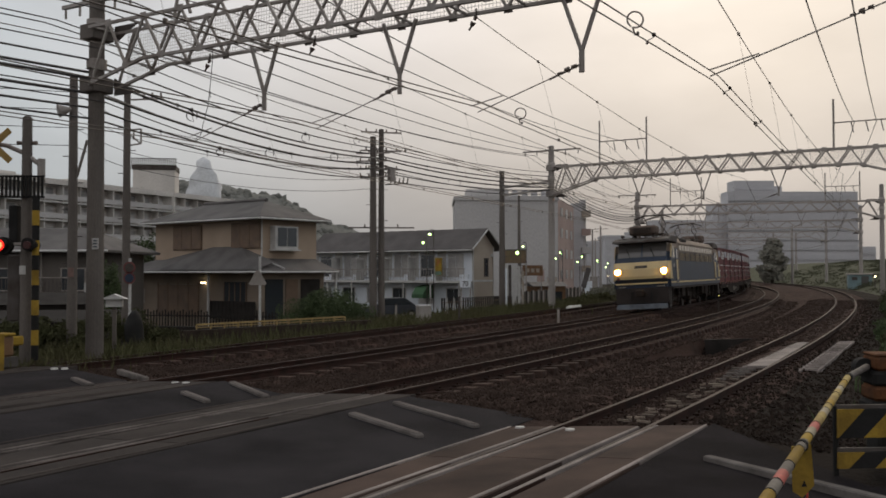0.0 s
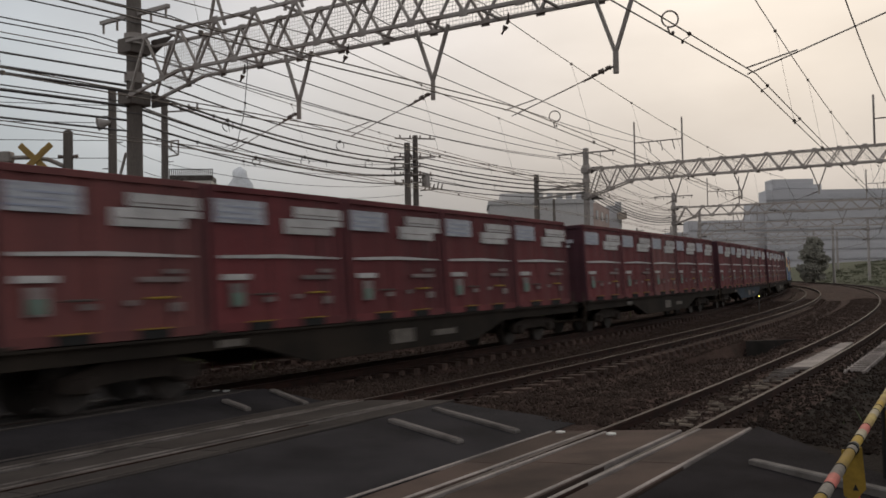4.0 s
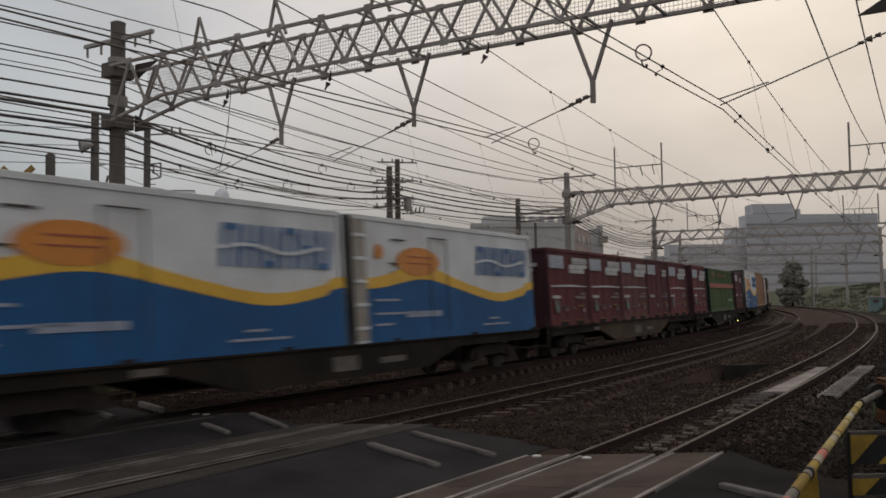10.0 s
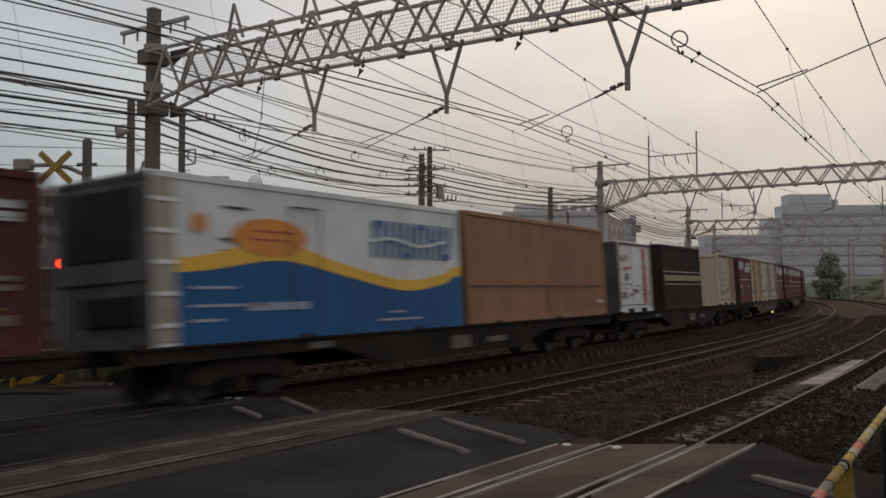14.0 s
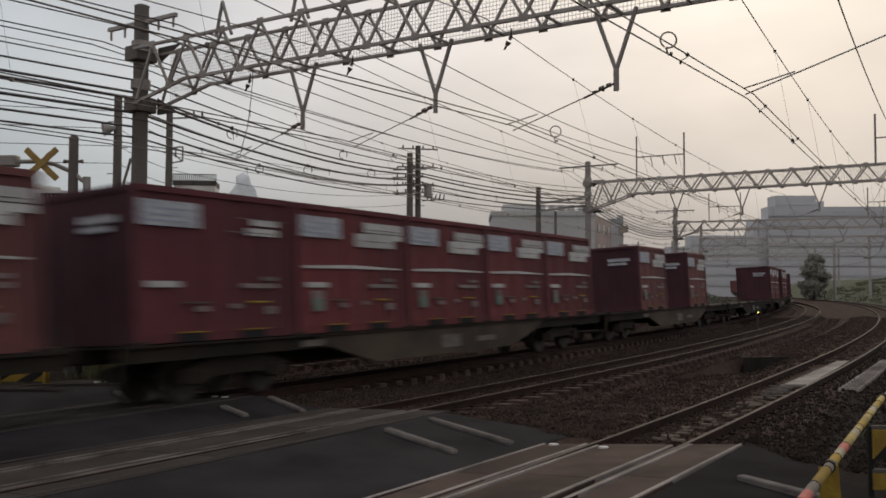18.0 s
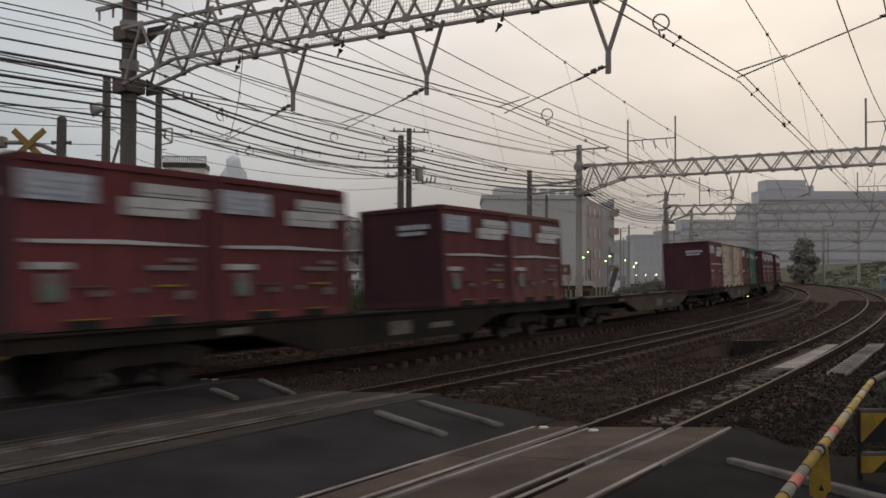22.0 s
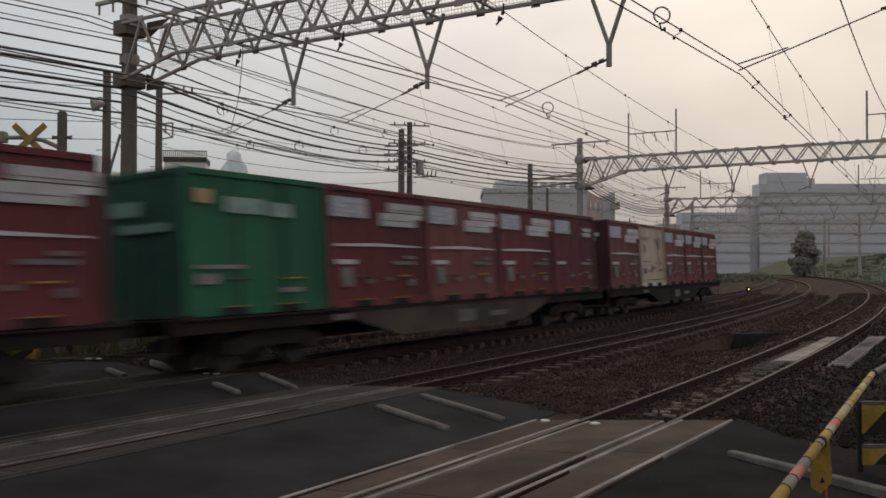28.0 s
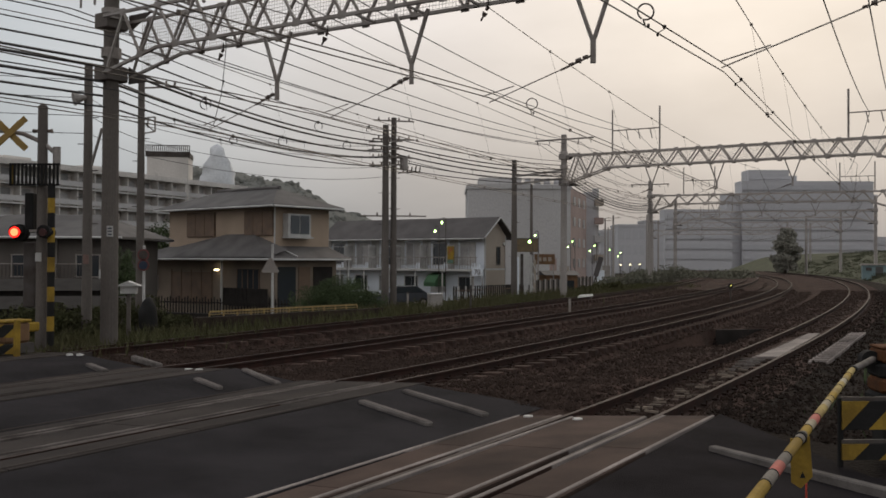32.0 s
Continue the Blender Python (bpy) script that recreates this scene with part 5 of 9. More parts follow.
G1, g1a, g1d, g1q = lattice_gantry((-8.0, 21.8), (6.9, 12.75), 6.75, 7.70, 8.85, width=0.75, bay=0.6, net=True, bar=0.05, knee=2.0, drop=0.4, label="near grey lattice gantry with netting over the tracks")
for x in (5.26, 8.64, 12.33):
    hanger(G1, g1a + g1d * x, 6.72, 5.33, g1d, 0.37)
mast_arms(G1, g1a, 8.45, g1d, 1)
for x in (2.6, 4.9, 7.6, 10.4):
    g = B()
    tube(g, g1a + g1d * x + Vector((0, 0, 7.7)), g1a + g1d * (x + 0.2) + Vector((0, 0, 8.5)), 0.04, seg=6)
    tube(g, g1a + g1d * (x + 0.5) + Vector((0, 0, 7.7)), g1a + g1d * (x + 0.2) + Vector((0, 0, 8.5)), 0.04, seg=6)
    part("wire_support", g, STEEL, G1)
G2, g2a, g2d, g2q = lattice_gantry((7.35, 55.3), (24.6, 45.0), 7.50, 8.33, 9.6, width=0.6, bay=0.62, net=True, knee=3.0, drop=0.85, label="grey lattice gantry spanning the curved tracks", steel=FARSTEEL, pole=FARPOLE, bar=0.065)
mast_arms(G2, g2a, 9.35, g2d, 1, 1.9)
goal_frame(G2, g2a + g2d * 3.1, 8.3, g2d, 2.85, 2.6)
goal_frame(G2, g2a + g2d * 15.95, 8.35, g2d, 2.8, 2.6)
for x in (5.5, 9.2, 13.2):
    hanger(G2, g2a + g2d * x, 7.45, 6.0, g2d, 0.4)
G3, g3a, g3d, g3q = lattice_gantry((19.6, 86), (39.2, 78.4), 7.3, 8.1, 9.5, width=0.6, bay=0.8, label="farther grey lattice gantry over the tracks", steel=FARSTEEL, pole=FARPOLE, bar=0.09)
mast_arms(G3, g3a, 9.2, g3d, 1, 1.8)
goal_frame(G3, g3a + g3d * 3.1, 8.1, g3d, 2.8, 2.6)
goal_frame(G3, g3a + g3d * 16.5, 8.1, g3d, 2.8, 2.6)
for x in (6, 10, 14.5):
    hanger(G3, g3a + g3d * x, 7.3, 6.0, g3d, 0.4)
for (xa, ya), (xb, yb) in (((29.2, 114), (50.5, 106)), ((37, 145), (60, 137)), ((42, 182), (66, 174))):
    g4, a4, d4, q4 = lattice_gantry((xa, ya), (xb, yb), 7.2, 8.0, 9.6, width=0.5, bay=1.1, label="distant grey gantry over the tracks", steel=FARSTEEL, pole=FARPOLE, double=False, bar=0.12)
    goal_frame(g4, a4 + d4 * 4, 8.0, d4, 2.8, 2.5)


def pole(x, y, top, r=0.14, label="grey concrete utility pole", steps=True, base=-1.3, mat=CONPOLE):
    p = thing("utility_pole", turned(x, y), label, "pole", "utility poles")
    part("shaft", tube(B(), (0, 0, base), (0, 0, top), r * 1.15, r * 0.85, seg=14), mat, p)
    if steps:
        for i in range(7):
            z = 2.2 + i * 0.75
            if z < top - 0.4:
                s = 1 if i % 2 else -1
                part("step", tube(B(), (0, 0, z), (s * (r + 0.16), 0, z), 0.014, seg=5), DARKSTEEL, p)
    return p


def crossarm(p, z, w, n=4, y=0.0, ang=0.0):
    c, s = math.cos(ang), math.sin(ang)
    g = beam(B(), (-w / 2 * c, -w / 2 * s + y, z), (w / 2 * c, w / 2 * s + y, z), 0.07)
    a = part("cross_arm", g, STEEL, p)
    for i in range(n):
        x = -w / 2 + w * (i + 0.5) / n
        part("insulator", tube(B(), (x * c, x * s + y, z), (x * c, x * s + y, z + 0.17), 0.045, 0.03, seg=7), INSUL, a)


p1 = pole(-10.03, 25.6, 7.45, 0.13, "grey concrete pole with a loudspeaker horn")
g = tube(B(), (-0.02, -0.12, 6.50), (-0.30, -0.30, 6.42), 0.05, 0.19, seg=16)
part("loudspeaker_horn", g, STEEL, p1, "grey loudspeaker horn")
g = tube(B(), (0.1, 0, 4.6), (0.5, -0.3, 5.6), 0.04, seg=8)
part("strut", g, STEEL, p1)
p2 = pole(-10.0, 30.0, 7.9, 0.125, "slim grey utility pole with a bracket")
g = B()
for a, b in (((0, 0, 6.62), (0.46, 0, 6.66)), ((0.46, 0, 6.66), (0.46, 0, 6.18)), ((0.46, 0, 6.18), (0.1, 0, 6.12)), ((0.12, 0, 6.45), (0.42, 0, 6.2)), ((0.22, 0, 6.62), (0.22, 0, 6.3))):
    beam(g, a, b, 0.045)
part("bracket", g, STEEL, p2)
part("side_arm", beam(B(), (0, 0, 7.62), (1.2, 0, 7.66), 0.05), STEEL, p2)
for x in (0.55, 0.82, 1.1):
    part("insulator", tube(B(), (x, 0, 7.66), (x, 0, 7.86), 0.045, 0.03, seg=8), INSUL, p2)
ang = math.atan2(EN.y, EN.x)
p3 = pole(-2.80, 44.0, 8.5, 0.17, "tall grey utility pole of a pair, carrying cables")
p4 = pole(-2.42, 44.3, 8.9, 0.15, "tall grey utility pole of a pair with a transformer")
for i in range(4):
    crossarm(p3, 7.7 - 0.38 * i, 1.7, 4, ang=-0.2)
for i in range(3):
    crossarm(p4, 8.75 - 0.9 * i, 2.0, 4, ang=0.25)
g = B()
tube(g, (0.5, -0.2, 6.35), (0.5, -0.2, 6.95), 0.2, seg=14)
part("transformer", g, STEEL, p4)
g = B()
for i in range(5):
    beam(g, (0.2, 0.0, 6.2), (1.3, -0.1, 6.25), 0.05)
    tube(g, (0.45 + 0.2 * i, 0, 6.25), (0.5 + 0.2 * i, 0, 6.5 + 0.05 * (i % 2)), 0.03, seg=6)
part("switch_rack", g, DARKSTEEL, p4)
crossarm(p4, 4.1, 3.2, 2, ang=0.1)
p5 = pole(4.7, 60.0, 8.6, 0.19, "grey concrete pole tied to the gantry by struts")
for z in (7.0, 7.5):
    part("tie_strut", beam(B(), (0, 0, z), (2.65, -4.3, z), 0.12), STEEL, p5)
pole(7.0, 72.0, 8.0, 0.12, "thin grey pole beside the buildings")
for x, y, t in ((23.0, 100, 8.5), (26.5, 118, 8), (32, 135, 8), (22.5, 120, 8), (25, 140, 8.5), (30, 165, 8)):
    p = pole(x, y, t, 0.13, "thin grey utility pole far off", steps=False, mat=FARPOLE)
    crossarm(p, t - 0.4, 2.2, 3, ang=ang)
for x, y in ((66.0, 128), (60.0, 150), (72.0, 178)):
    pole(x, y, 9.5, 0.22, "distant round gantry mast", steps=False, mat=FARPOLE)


# ---------------------------------------------------------------- wires
def wire_thing(name, spans, r, mat, label, category="cable", seg=12, sides=4):
    """One wire that hangs through a row of spans (from, to, sag)."""
    bm, prev = B(), None
    for n, (a, b, sag) in enumerate(spans):
        a, b = Vector(a), Vector(b)
        d = (b - a).normalized()
        side = d.cross(Vector((0, 0, 1))).normalized()
        up = side.cross(d)
        for i in range(1 if n else 0, seg + 1):
            t = i / seg
            p = a.lerp(b, t) - Vector((0, 0, sag * 4 * t * (1 - t)))
            ring = [bm.verts.new(p + side * (r * math.cos(math.tau * j / sides)) + up * (r * math.sin(math.tau * j / sides))) for j in range(sides)]
            if prev:
                for j in range(sides):
                    bm.faces.new((prev[j], prev[(j + 1) % sides], ring[(j + 1) % sides], ring[j]))
            prev = ring
    return tagged(part(name, bm, mat), label, category, "overhead wires")


def above(k, u, z, off=0.0):
    p = on_line(k, u, off)
    return Vector((p.x, p.y, z))


STATIONS = [-40, 14, 50, 83, 112, 142]
NEAR_OFF = {1: 0.67, 2: 1.1, 3: 1.1, 4: 1.55}
for k in (1, 2, 3, 4):
    spans_m, spans_c, drops = [], [], []
    for u0, u1 in zip(STATIONS, STATIONS[1:]):
        o0, o1 = (NEAR_OFF[k] if u == 14 else 0.8 if u == -40 and k == 1 else 0.2 * (-1) ** STATIONS.index(u) for u in (u0, u1))
        spans_m.append((above(k, u0, 6.9, o0 * 0.5), above(k, u1, 6.9, o1 * 0.5), 0.5))
        spans_c.append((above(k, u0, 5.12 if u0 == -40 and k == 1 else 4.87, o0), above(k, u1, 4.87, o1), 0.03))
        spans_c.append((above(k, u0, 5.38 if u0 == -40 and k == 1 else 4.93, o0 + 0.09), above(k, u1, 4.93, o1 + 0.09), 0.03))
        for i in range(1, 8):
            t = i / 8
            top = 6.9 - 0.5 * 4 * t * (1 - t)
            a, b = above(k, u0, 4.87, o0).lerp(above(k, u1, 4.87, o1), t), above(k, u0, top, o0 * 0.5).lerp(above(k, u1, top, o1 * 0.5), t)
            drops.append((a, b, 0.0))
    wire_thing("messenger_wire", spans_m, 0.0105, WIRE, "dark messenger wire hung along a track")
    wire_thing("contact_wire", spans_c[0::2], 0.011, WIRE, "dark contact wire above a track")
    wire_thing("contact_wire", spans_c[1::2], 0.011, WIRE, "dark contact wire above a track")
    g = B()
    for a, b, _ in drops:
        tube(g, a, b, 0.003, seg=4)
        box(g, a, (0.05, 0.05, 0.06))
        box(g, b, (0.045, 0.045, 0.05))
    tagged(part("dropper", g, WIRE), "thin droppers between contact and messenger wire", "cable", "overhead wires", "stuff")

# ball clamps and a coiled tail on the near track's twin wires
a1, b1 = above(1, -40, 5.12, 0.8), above(1, 14, 4.87, 0.67)
a2, b2 = above(1, -40, 5.38, 0.89), above(1, 14, 4.93, 0.76)
c1, c2 = above(1, 50, 4.87, 0.2), above(1, 50, 4.93, 0.29)
def twin(u):
    t = (u + 40) / 54 if u < 14 else (u - 14) / 36
    sag = Vector((0, 0, 0.12 * t * (1 - t)))
    return (a1.lerp(b1, t) - sag, a2.lerp(b2, t) - sag) if u < 14 else (b1.lerp(c1, t) - sag, b2.lerp(c2, t) - sag)
for u in (11.2, 15.0, 18.6):
    lo_, hi_ = twin(u)
    bc = thing("ball_clamp", Matrix.Translation(hi_), "round dark clamp on the twin contact wires", "clamp", "cable clamps")
    g = B()
    bmesh.ops.create_icosphere(g, subdivisions=2, radius=0.028)
    part("ball", g, DARKSTEEL, bc, smooth=True)
    part("link", tube(B(), (0, 0, -0.03), lo_ - hi_, 0.006, seg=5), WIRE, bc)
    part("lower_clip", box(B(), lo_ - hi_ - Vector((0, 0, 0.02)), (0.03, 0.03, 0.045), bevel=0.008), DARKSTEEL, bc)
for k, u, r_ in ((1, 10.75, 0.10), (2, 16.2, 0.11)):
    p = twin(u)[0] if k == 1 else above(k, u, 4.92, 0.9)
    rg = thing("wire_coil", Matrix.Translation(p), "coiled end of bronze wire beside a contact wire", "cable", "wire coils")
    g = B()
    for j in range(17):
        q0, q1 = ((r_ * math.cos(x) + 0.02, 0.02, r_ * 1.75 + r_ * math.sin(x)) for x in (-1.9 + 0.36 * j, -1.9 + 0.36 * (j + 1)))
        tube(g, q0, q1, 0.011, seg=6)
    tube(g, (0.02, 0.02, -0.02), (r_ * math.cos(-1.9) + 0.02, 0.02, r_ * 1.75 + r_ * math.sin(-1.9)), 0.011, seg=6)
    part("coil", g, WIRE, rg)
    part("clip", box(B(), (0.05, 0.01, 0), (0.035, 0.03, 0.045), bevel=0.008), DARKSTEEL, rg)

# thick cables along the far side: from the crossing past the near mast to the pole pair and the gantry mast
m1, tw, m2 = Vector((-8.0, 21.8, 0)), Vector((-2.75, 44, 0)), Vector((7.35, 55.3, 0))
far_left = m1 - ES * 48 + EN * 2
far_on = Vector((19.6, 86, 0))
Zv = Vector((0, 0, 1))
CABLES = [(7.0, 7.95, 7.75, 0.03, 0.3), (6.75, 7.7, 7.5, 0.04, 0.35), (6.5, 7.45, 7.3, 0.045, 0.4), (6.2, 7.2, 7.1, 0.045, 0.4), (5.9, 6.95, 6.95, 0.035, 0.45), (7.25, 8.2, 8.0, 0.02, 0.3), (5.6, 6.5, 6.7, 0.03, 0.35), (6.35, 7.3, 7.2, 0.02, 0.5), (6.0, 7.0, 6.9, 0.02, 0.55)]
for i, (z0, z1, z2, r, sag) in enumerate(CABLES):
    r *= 0.8
    o = EN * (0.28 * math.sin(i * 2.1))
    wire_thing("feeder_cable", [(far_left + Zv * (z0 + 1.0) + o, m1 + Zv * z0 + o, 0.6), (m1 + Zv * z0 + o, tw + Zv * z1 + o, sag), (tw + Zv * z1 + o, m2 + Zv * z2, sag * 0.8), (m2 + Zv * z2, far_on + Zv * (z2 - 0.1), 0.7)], r, CABLE, "thick black feeder cable slung between masts")
# thin feeders: distance along the near gantry and height, the same on the second
TOPS = [(-1.5, 8.2, -1.6, 9.1), (-1.95, 8.2, -1.1, 9.1), (0.2, 8.2, 0.1, 9.1), (1.3, 8.2, 1.1, 9.1), (3.55, 8.5, 3.5, 9.6), (5.1, 8.5, 4.5, 9.6), (15.25, 8.4, 16.95, 9.65), (16.2, 8.4, 18.0, 9.65)]
for d1, z1, d2, z2 in TOPS:
    a = m1 + g1d * d1 + Zv * z1
    b = g2a + g2d * d2 + Zv * z2
    c = g3a + g3d * d2 + Zv * (z2 - 0.1)
    wire_thing("feeder_wire", [(a - ES * 48 + Zv * 0.2, a, 0.6), (a, b, 0.5), (b, c, 0.5)], 0.017, CABLE, "thin dark feeder wire along the gantries")
    if d1 > 12:
        g = B()
        tube(g, a - Zv * 0.8 - g1d * 0.2, a, 0.04, seg=6)
        tube(g, a - Zv * 0.8 + g1d * 0.25, a, 0.04, seg=6)
        part("wire_support", g, STEEL, G1)
# pull-off arm from the near right mast to the first track's wires
g = B()
pm = g1a + g1d * ((Vector((6.9, 12.75, 0)) - g1a).length)
tube(g, pm + Zv * 5.96, pm - g1d * 2.95 + Zv * 5.02, 0.012, seg=6)
tube(g, pm - g1d * 2.2 + Zv * 5.29, pm - g1d * 2.97 + Zv * 5.12, 0.012, seg=6)
part("pull_off_arm", g, STEEL, G1)
# fittings on the near right mast
part("wire_drum", tube(B(), pm + Vector((-0.22, -0.22, 5.45)), pm + Vector((-0.10, -0.42, 5.45)), 0.21, seg=20), DARKSTEEL, G1, "round dark drum on the mast")
part("drum_rim", tube(B(), pm + Vector((-0.105, -0.415, 5.45)), pm + Vector((-0.09, -0.44, 5.45)), 0.225, seg=20), STEEL, G1)
part("mast_box", box(B(), (pm.x + 0.24, pm.y - 0.1, 5.85), (0.2, 0.2, 0.34), rz=0.5, bevel=0.02), STEEL, G1)
part("mast_box", box(B(), (pm.x - 0.22, pm.y - 0.06, 3.25), (0.1, 0.2, 0.62), rz=0.5, bevel=0.02), DARKSTEEL, G1)
for x, z0, z1 in ((0.19, -0.1, 5.7), (0.24, 2.8, 6.4)):
    part("conduit", tube(B(), pm + Vector((x, -0.1, z0)), pm + Vector((x - 0.02, -0.1, z1)), 0.02, seg=6), DARKSTEEL, G1)
for z in (5.1, 4.35, 2.4):
    part("mast_band", tube(B(), pm + Zv * z, pm + Zv * (z + 0.05), 0.225, seg=18), STEEL, G1)
g = B()
for i, r_ in enumerate((0.04, 0.052, 0.03)):
    c = pm - g1d * (0.60 + 0.12 * i) + Zv * (5.770 - 0.038 * i)
    tube(g, c, c - g1d * 0.08, r_, r_ * 0.55, seg=10)
part("insulator", g, INSUL, G1)
for i, (z, dx) in enumerate(((6.6, 0), (6.1, 0.2), (5.6, -0.2), (5.1, 0.1))):
    wire_thing("service_wire", [((-45, 8 + i, z + 1), (-10, 25.6, z + 0.4), 0.5), ((-10, 25.6, z + 0.4), (-10, 30, z + 0.3), 0.05), ((-10, 30, z + 0.3), tw + Zv * (z + 0.9), 0.4)], 0.010, CABLE, "thin black service wire between poles")


# clamps, hooks and slack loops on the feeder cables
def on_span(a, b, sag, t):
    return a.lerp(b, t) - Zv * (sag * 4 * t * (1 - t))


rng = random.Random(31)
for i, (z0, z1, z2, r, sag) in enumerate(CABLES):
    o = EN * (0.28 * math.sin(i * 2.1))
    for k in (0, 3):
        t = rng.uniform(0.06, 0.95)
        p = on_span(m1 + Zv * z0 + o, tw + Zv * z1 + o, sag, t) if k < 3 else on_span(tw + Zv * z1 + o, m2 + Zv * z2, sag * 0.8, t)
        cl = thing("cable_clamp", Matrix.Translation(p), "small dark clamp on a feeder cable", "clamp", "cable clamps")
        part("clamp", box(B(), (0, 0, 0), (0.07, 0.07, r * 1.6 + 0.03), bevel=0.015), DARKSTEEL, cl)
        part("tail", tube(B(), (0, 0, 0), (0.02, 0.03, -0.14 - 0.1 * rng.random()), 0.009, seg=5), CABLE, cl)
for i, t in ((1, 0.22), (3, 0.45), (4, 0.3), (2, 0.72), (0, 0.6), (5, 0.85)):
    z0, z1, z2, r, sag = CABLES[i]
    p = on_span(m1 + Zv * z0 + EN * (0.28 * math.sin(i * 2.1)), tw + Zv * z1 + EN * (0.28 * math.sin(i * 2.1)), sag, t)
    lp = thing("cable_loop", Matrix.Translation(p), "slack loop of black cable tied to a feeder", "cable", "cable loops")
    g = B()
    R, n = rng.uniform(0.11, 0.17), 12
    for j in range(n - 2):
        a0, a1 = math.tau * j / n - 0.6, math.tau * (j + 1) / n - 0.6
        tube(g, (R * math.cos(a0), 0.02, -R + R * math.sin(a0)), (R * math.cos(a1), 0.02, -R + R * math.sin(a1)), 0.016, seg=5)
    bmesh.ops.remove_doubles(g, verts=g.verts[:], dist=0.012)
    part("loop", g, CABLE, lp)
    part("tie", box(B(), (0, 0, 0), (0.07, 0.07, 0.12), bevel=0.01), DARKSTEEL, lp)
# hanging insulators below the near beam, with a drop wire
for x, t in ((3.7, 0.5), (6.6, 0.42), (10.3, 0.45)):
    p = g1a + g1d * x + Zv * 6.7
    hi = thing("hanging_insulator", Matrix.Translation(p), "ribbed brown insulator hung below the near gantry", "insulator", "hanging insulators")
    part("hook", tube(B(), (0, 0, 0.02), (0, 0, -0.12), 0.016, seg=6), DARKSTEEL, hi)
    for j, r_ in enumerate((0.04, 0.055)):
        part("shed", tube(B(), (-0.05 * j, 0.03 * j, -0.12 - 0.1 * j), (-0.05 * j - 0.035, 0.03 * j + 0.02, -0.19 - 0.1 * j), r_, r_ * 0.6, seg=10), INSUL, hi)
    part("stem", tube(B(), (-0.08, 0.05, -0.28), (-0.13, 0.08, -0.36), 0.02, seg=6), DARKSTEEL, hi)
dw = thing("drop_wire", label="slack thin wire hanging from the near gantry", category="cable", group="overhead wires")
g = B()
drop = [(3.76, 6.85), (3.78, 6.6), (3.75, 6.33), (3.70, 5.92), (3.64, 5.56), (3.50, 5.17), (3.43, 4.95), (3.24, 4.86)]
drop = [g1a + g1d * x + Zv * z for x, z in drop]
prev = None
for p in drop:
    ring = [g.verts.new(p + g1d * (0.009 * math.cos(math.tau * j / 6)) + EN * (0.009 * math.sin(math.tau * j / 6))) for j in range(6)]
    if prev:
        for j in range(6):
            g.faces.new((prev[j], prev[(j + 1) % 6], ring[(j + 1) % 6], ring[j]))
    prev = ring
part("wire", g, CABLE, dw)


# ---------------------------------------------------------------- level crossing
def panel_piece(k, u0, u1, o0, o1, top=-0.005, bottom=-0.14, skew=0.0):
    """A slab between two offsets of a track, tilted with it; its far end may be cut askew."""
    g = B()
    vs = []
    for z in (bottom, top):
        for u, o in ((u0, o0), (u1, o0), (u1 + skew, o1), (u0, o1)):
            vs.append(g.verts.new(on_line(k, u, o, z)))
    for f in ((3, 2, 1, 0), (4, 5, 6, 7), (0, 1, 5, 4), (1, 2, 6, 5), (2, 3, 7, 6), (3, 0, 4, 7)):
        g.faces.new([vs[i] for i in f])
    bmesh.ops.recalc_face_normals(g, faces=g.faces[:])
    bmesh.ops.bevel(g, geom=[e for e in g.edges if abs(e.verts[0].co.z - e.verts[1].co.z) < 0.09], offset=0.008, segments=1, affect="EDGES")
    return g


ENDS = {1: 11.35, 2: 11.7, 3: 11.6, 4: 12.2}


def deck_end(k, o):
    """Where a deck stops: the near one is cut askew."""
    return 10.97 + 0.25 * o if k == 1 else ENDS[k]


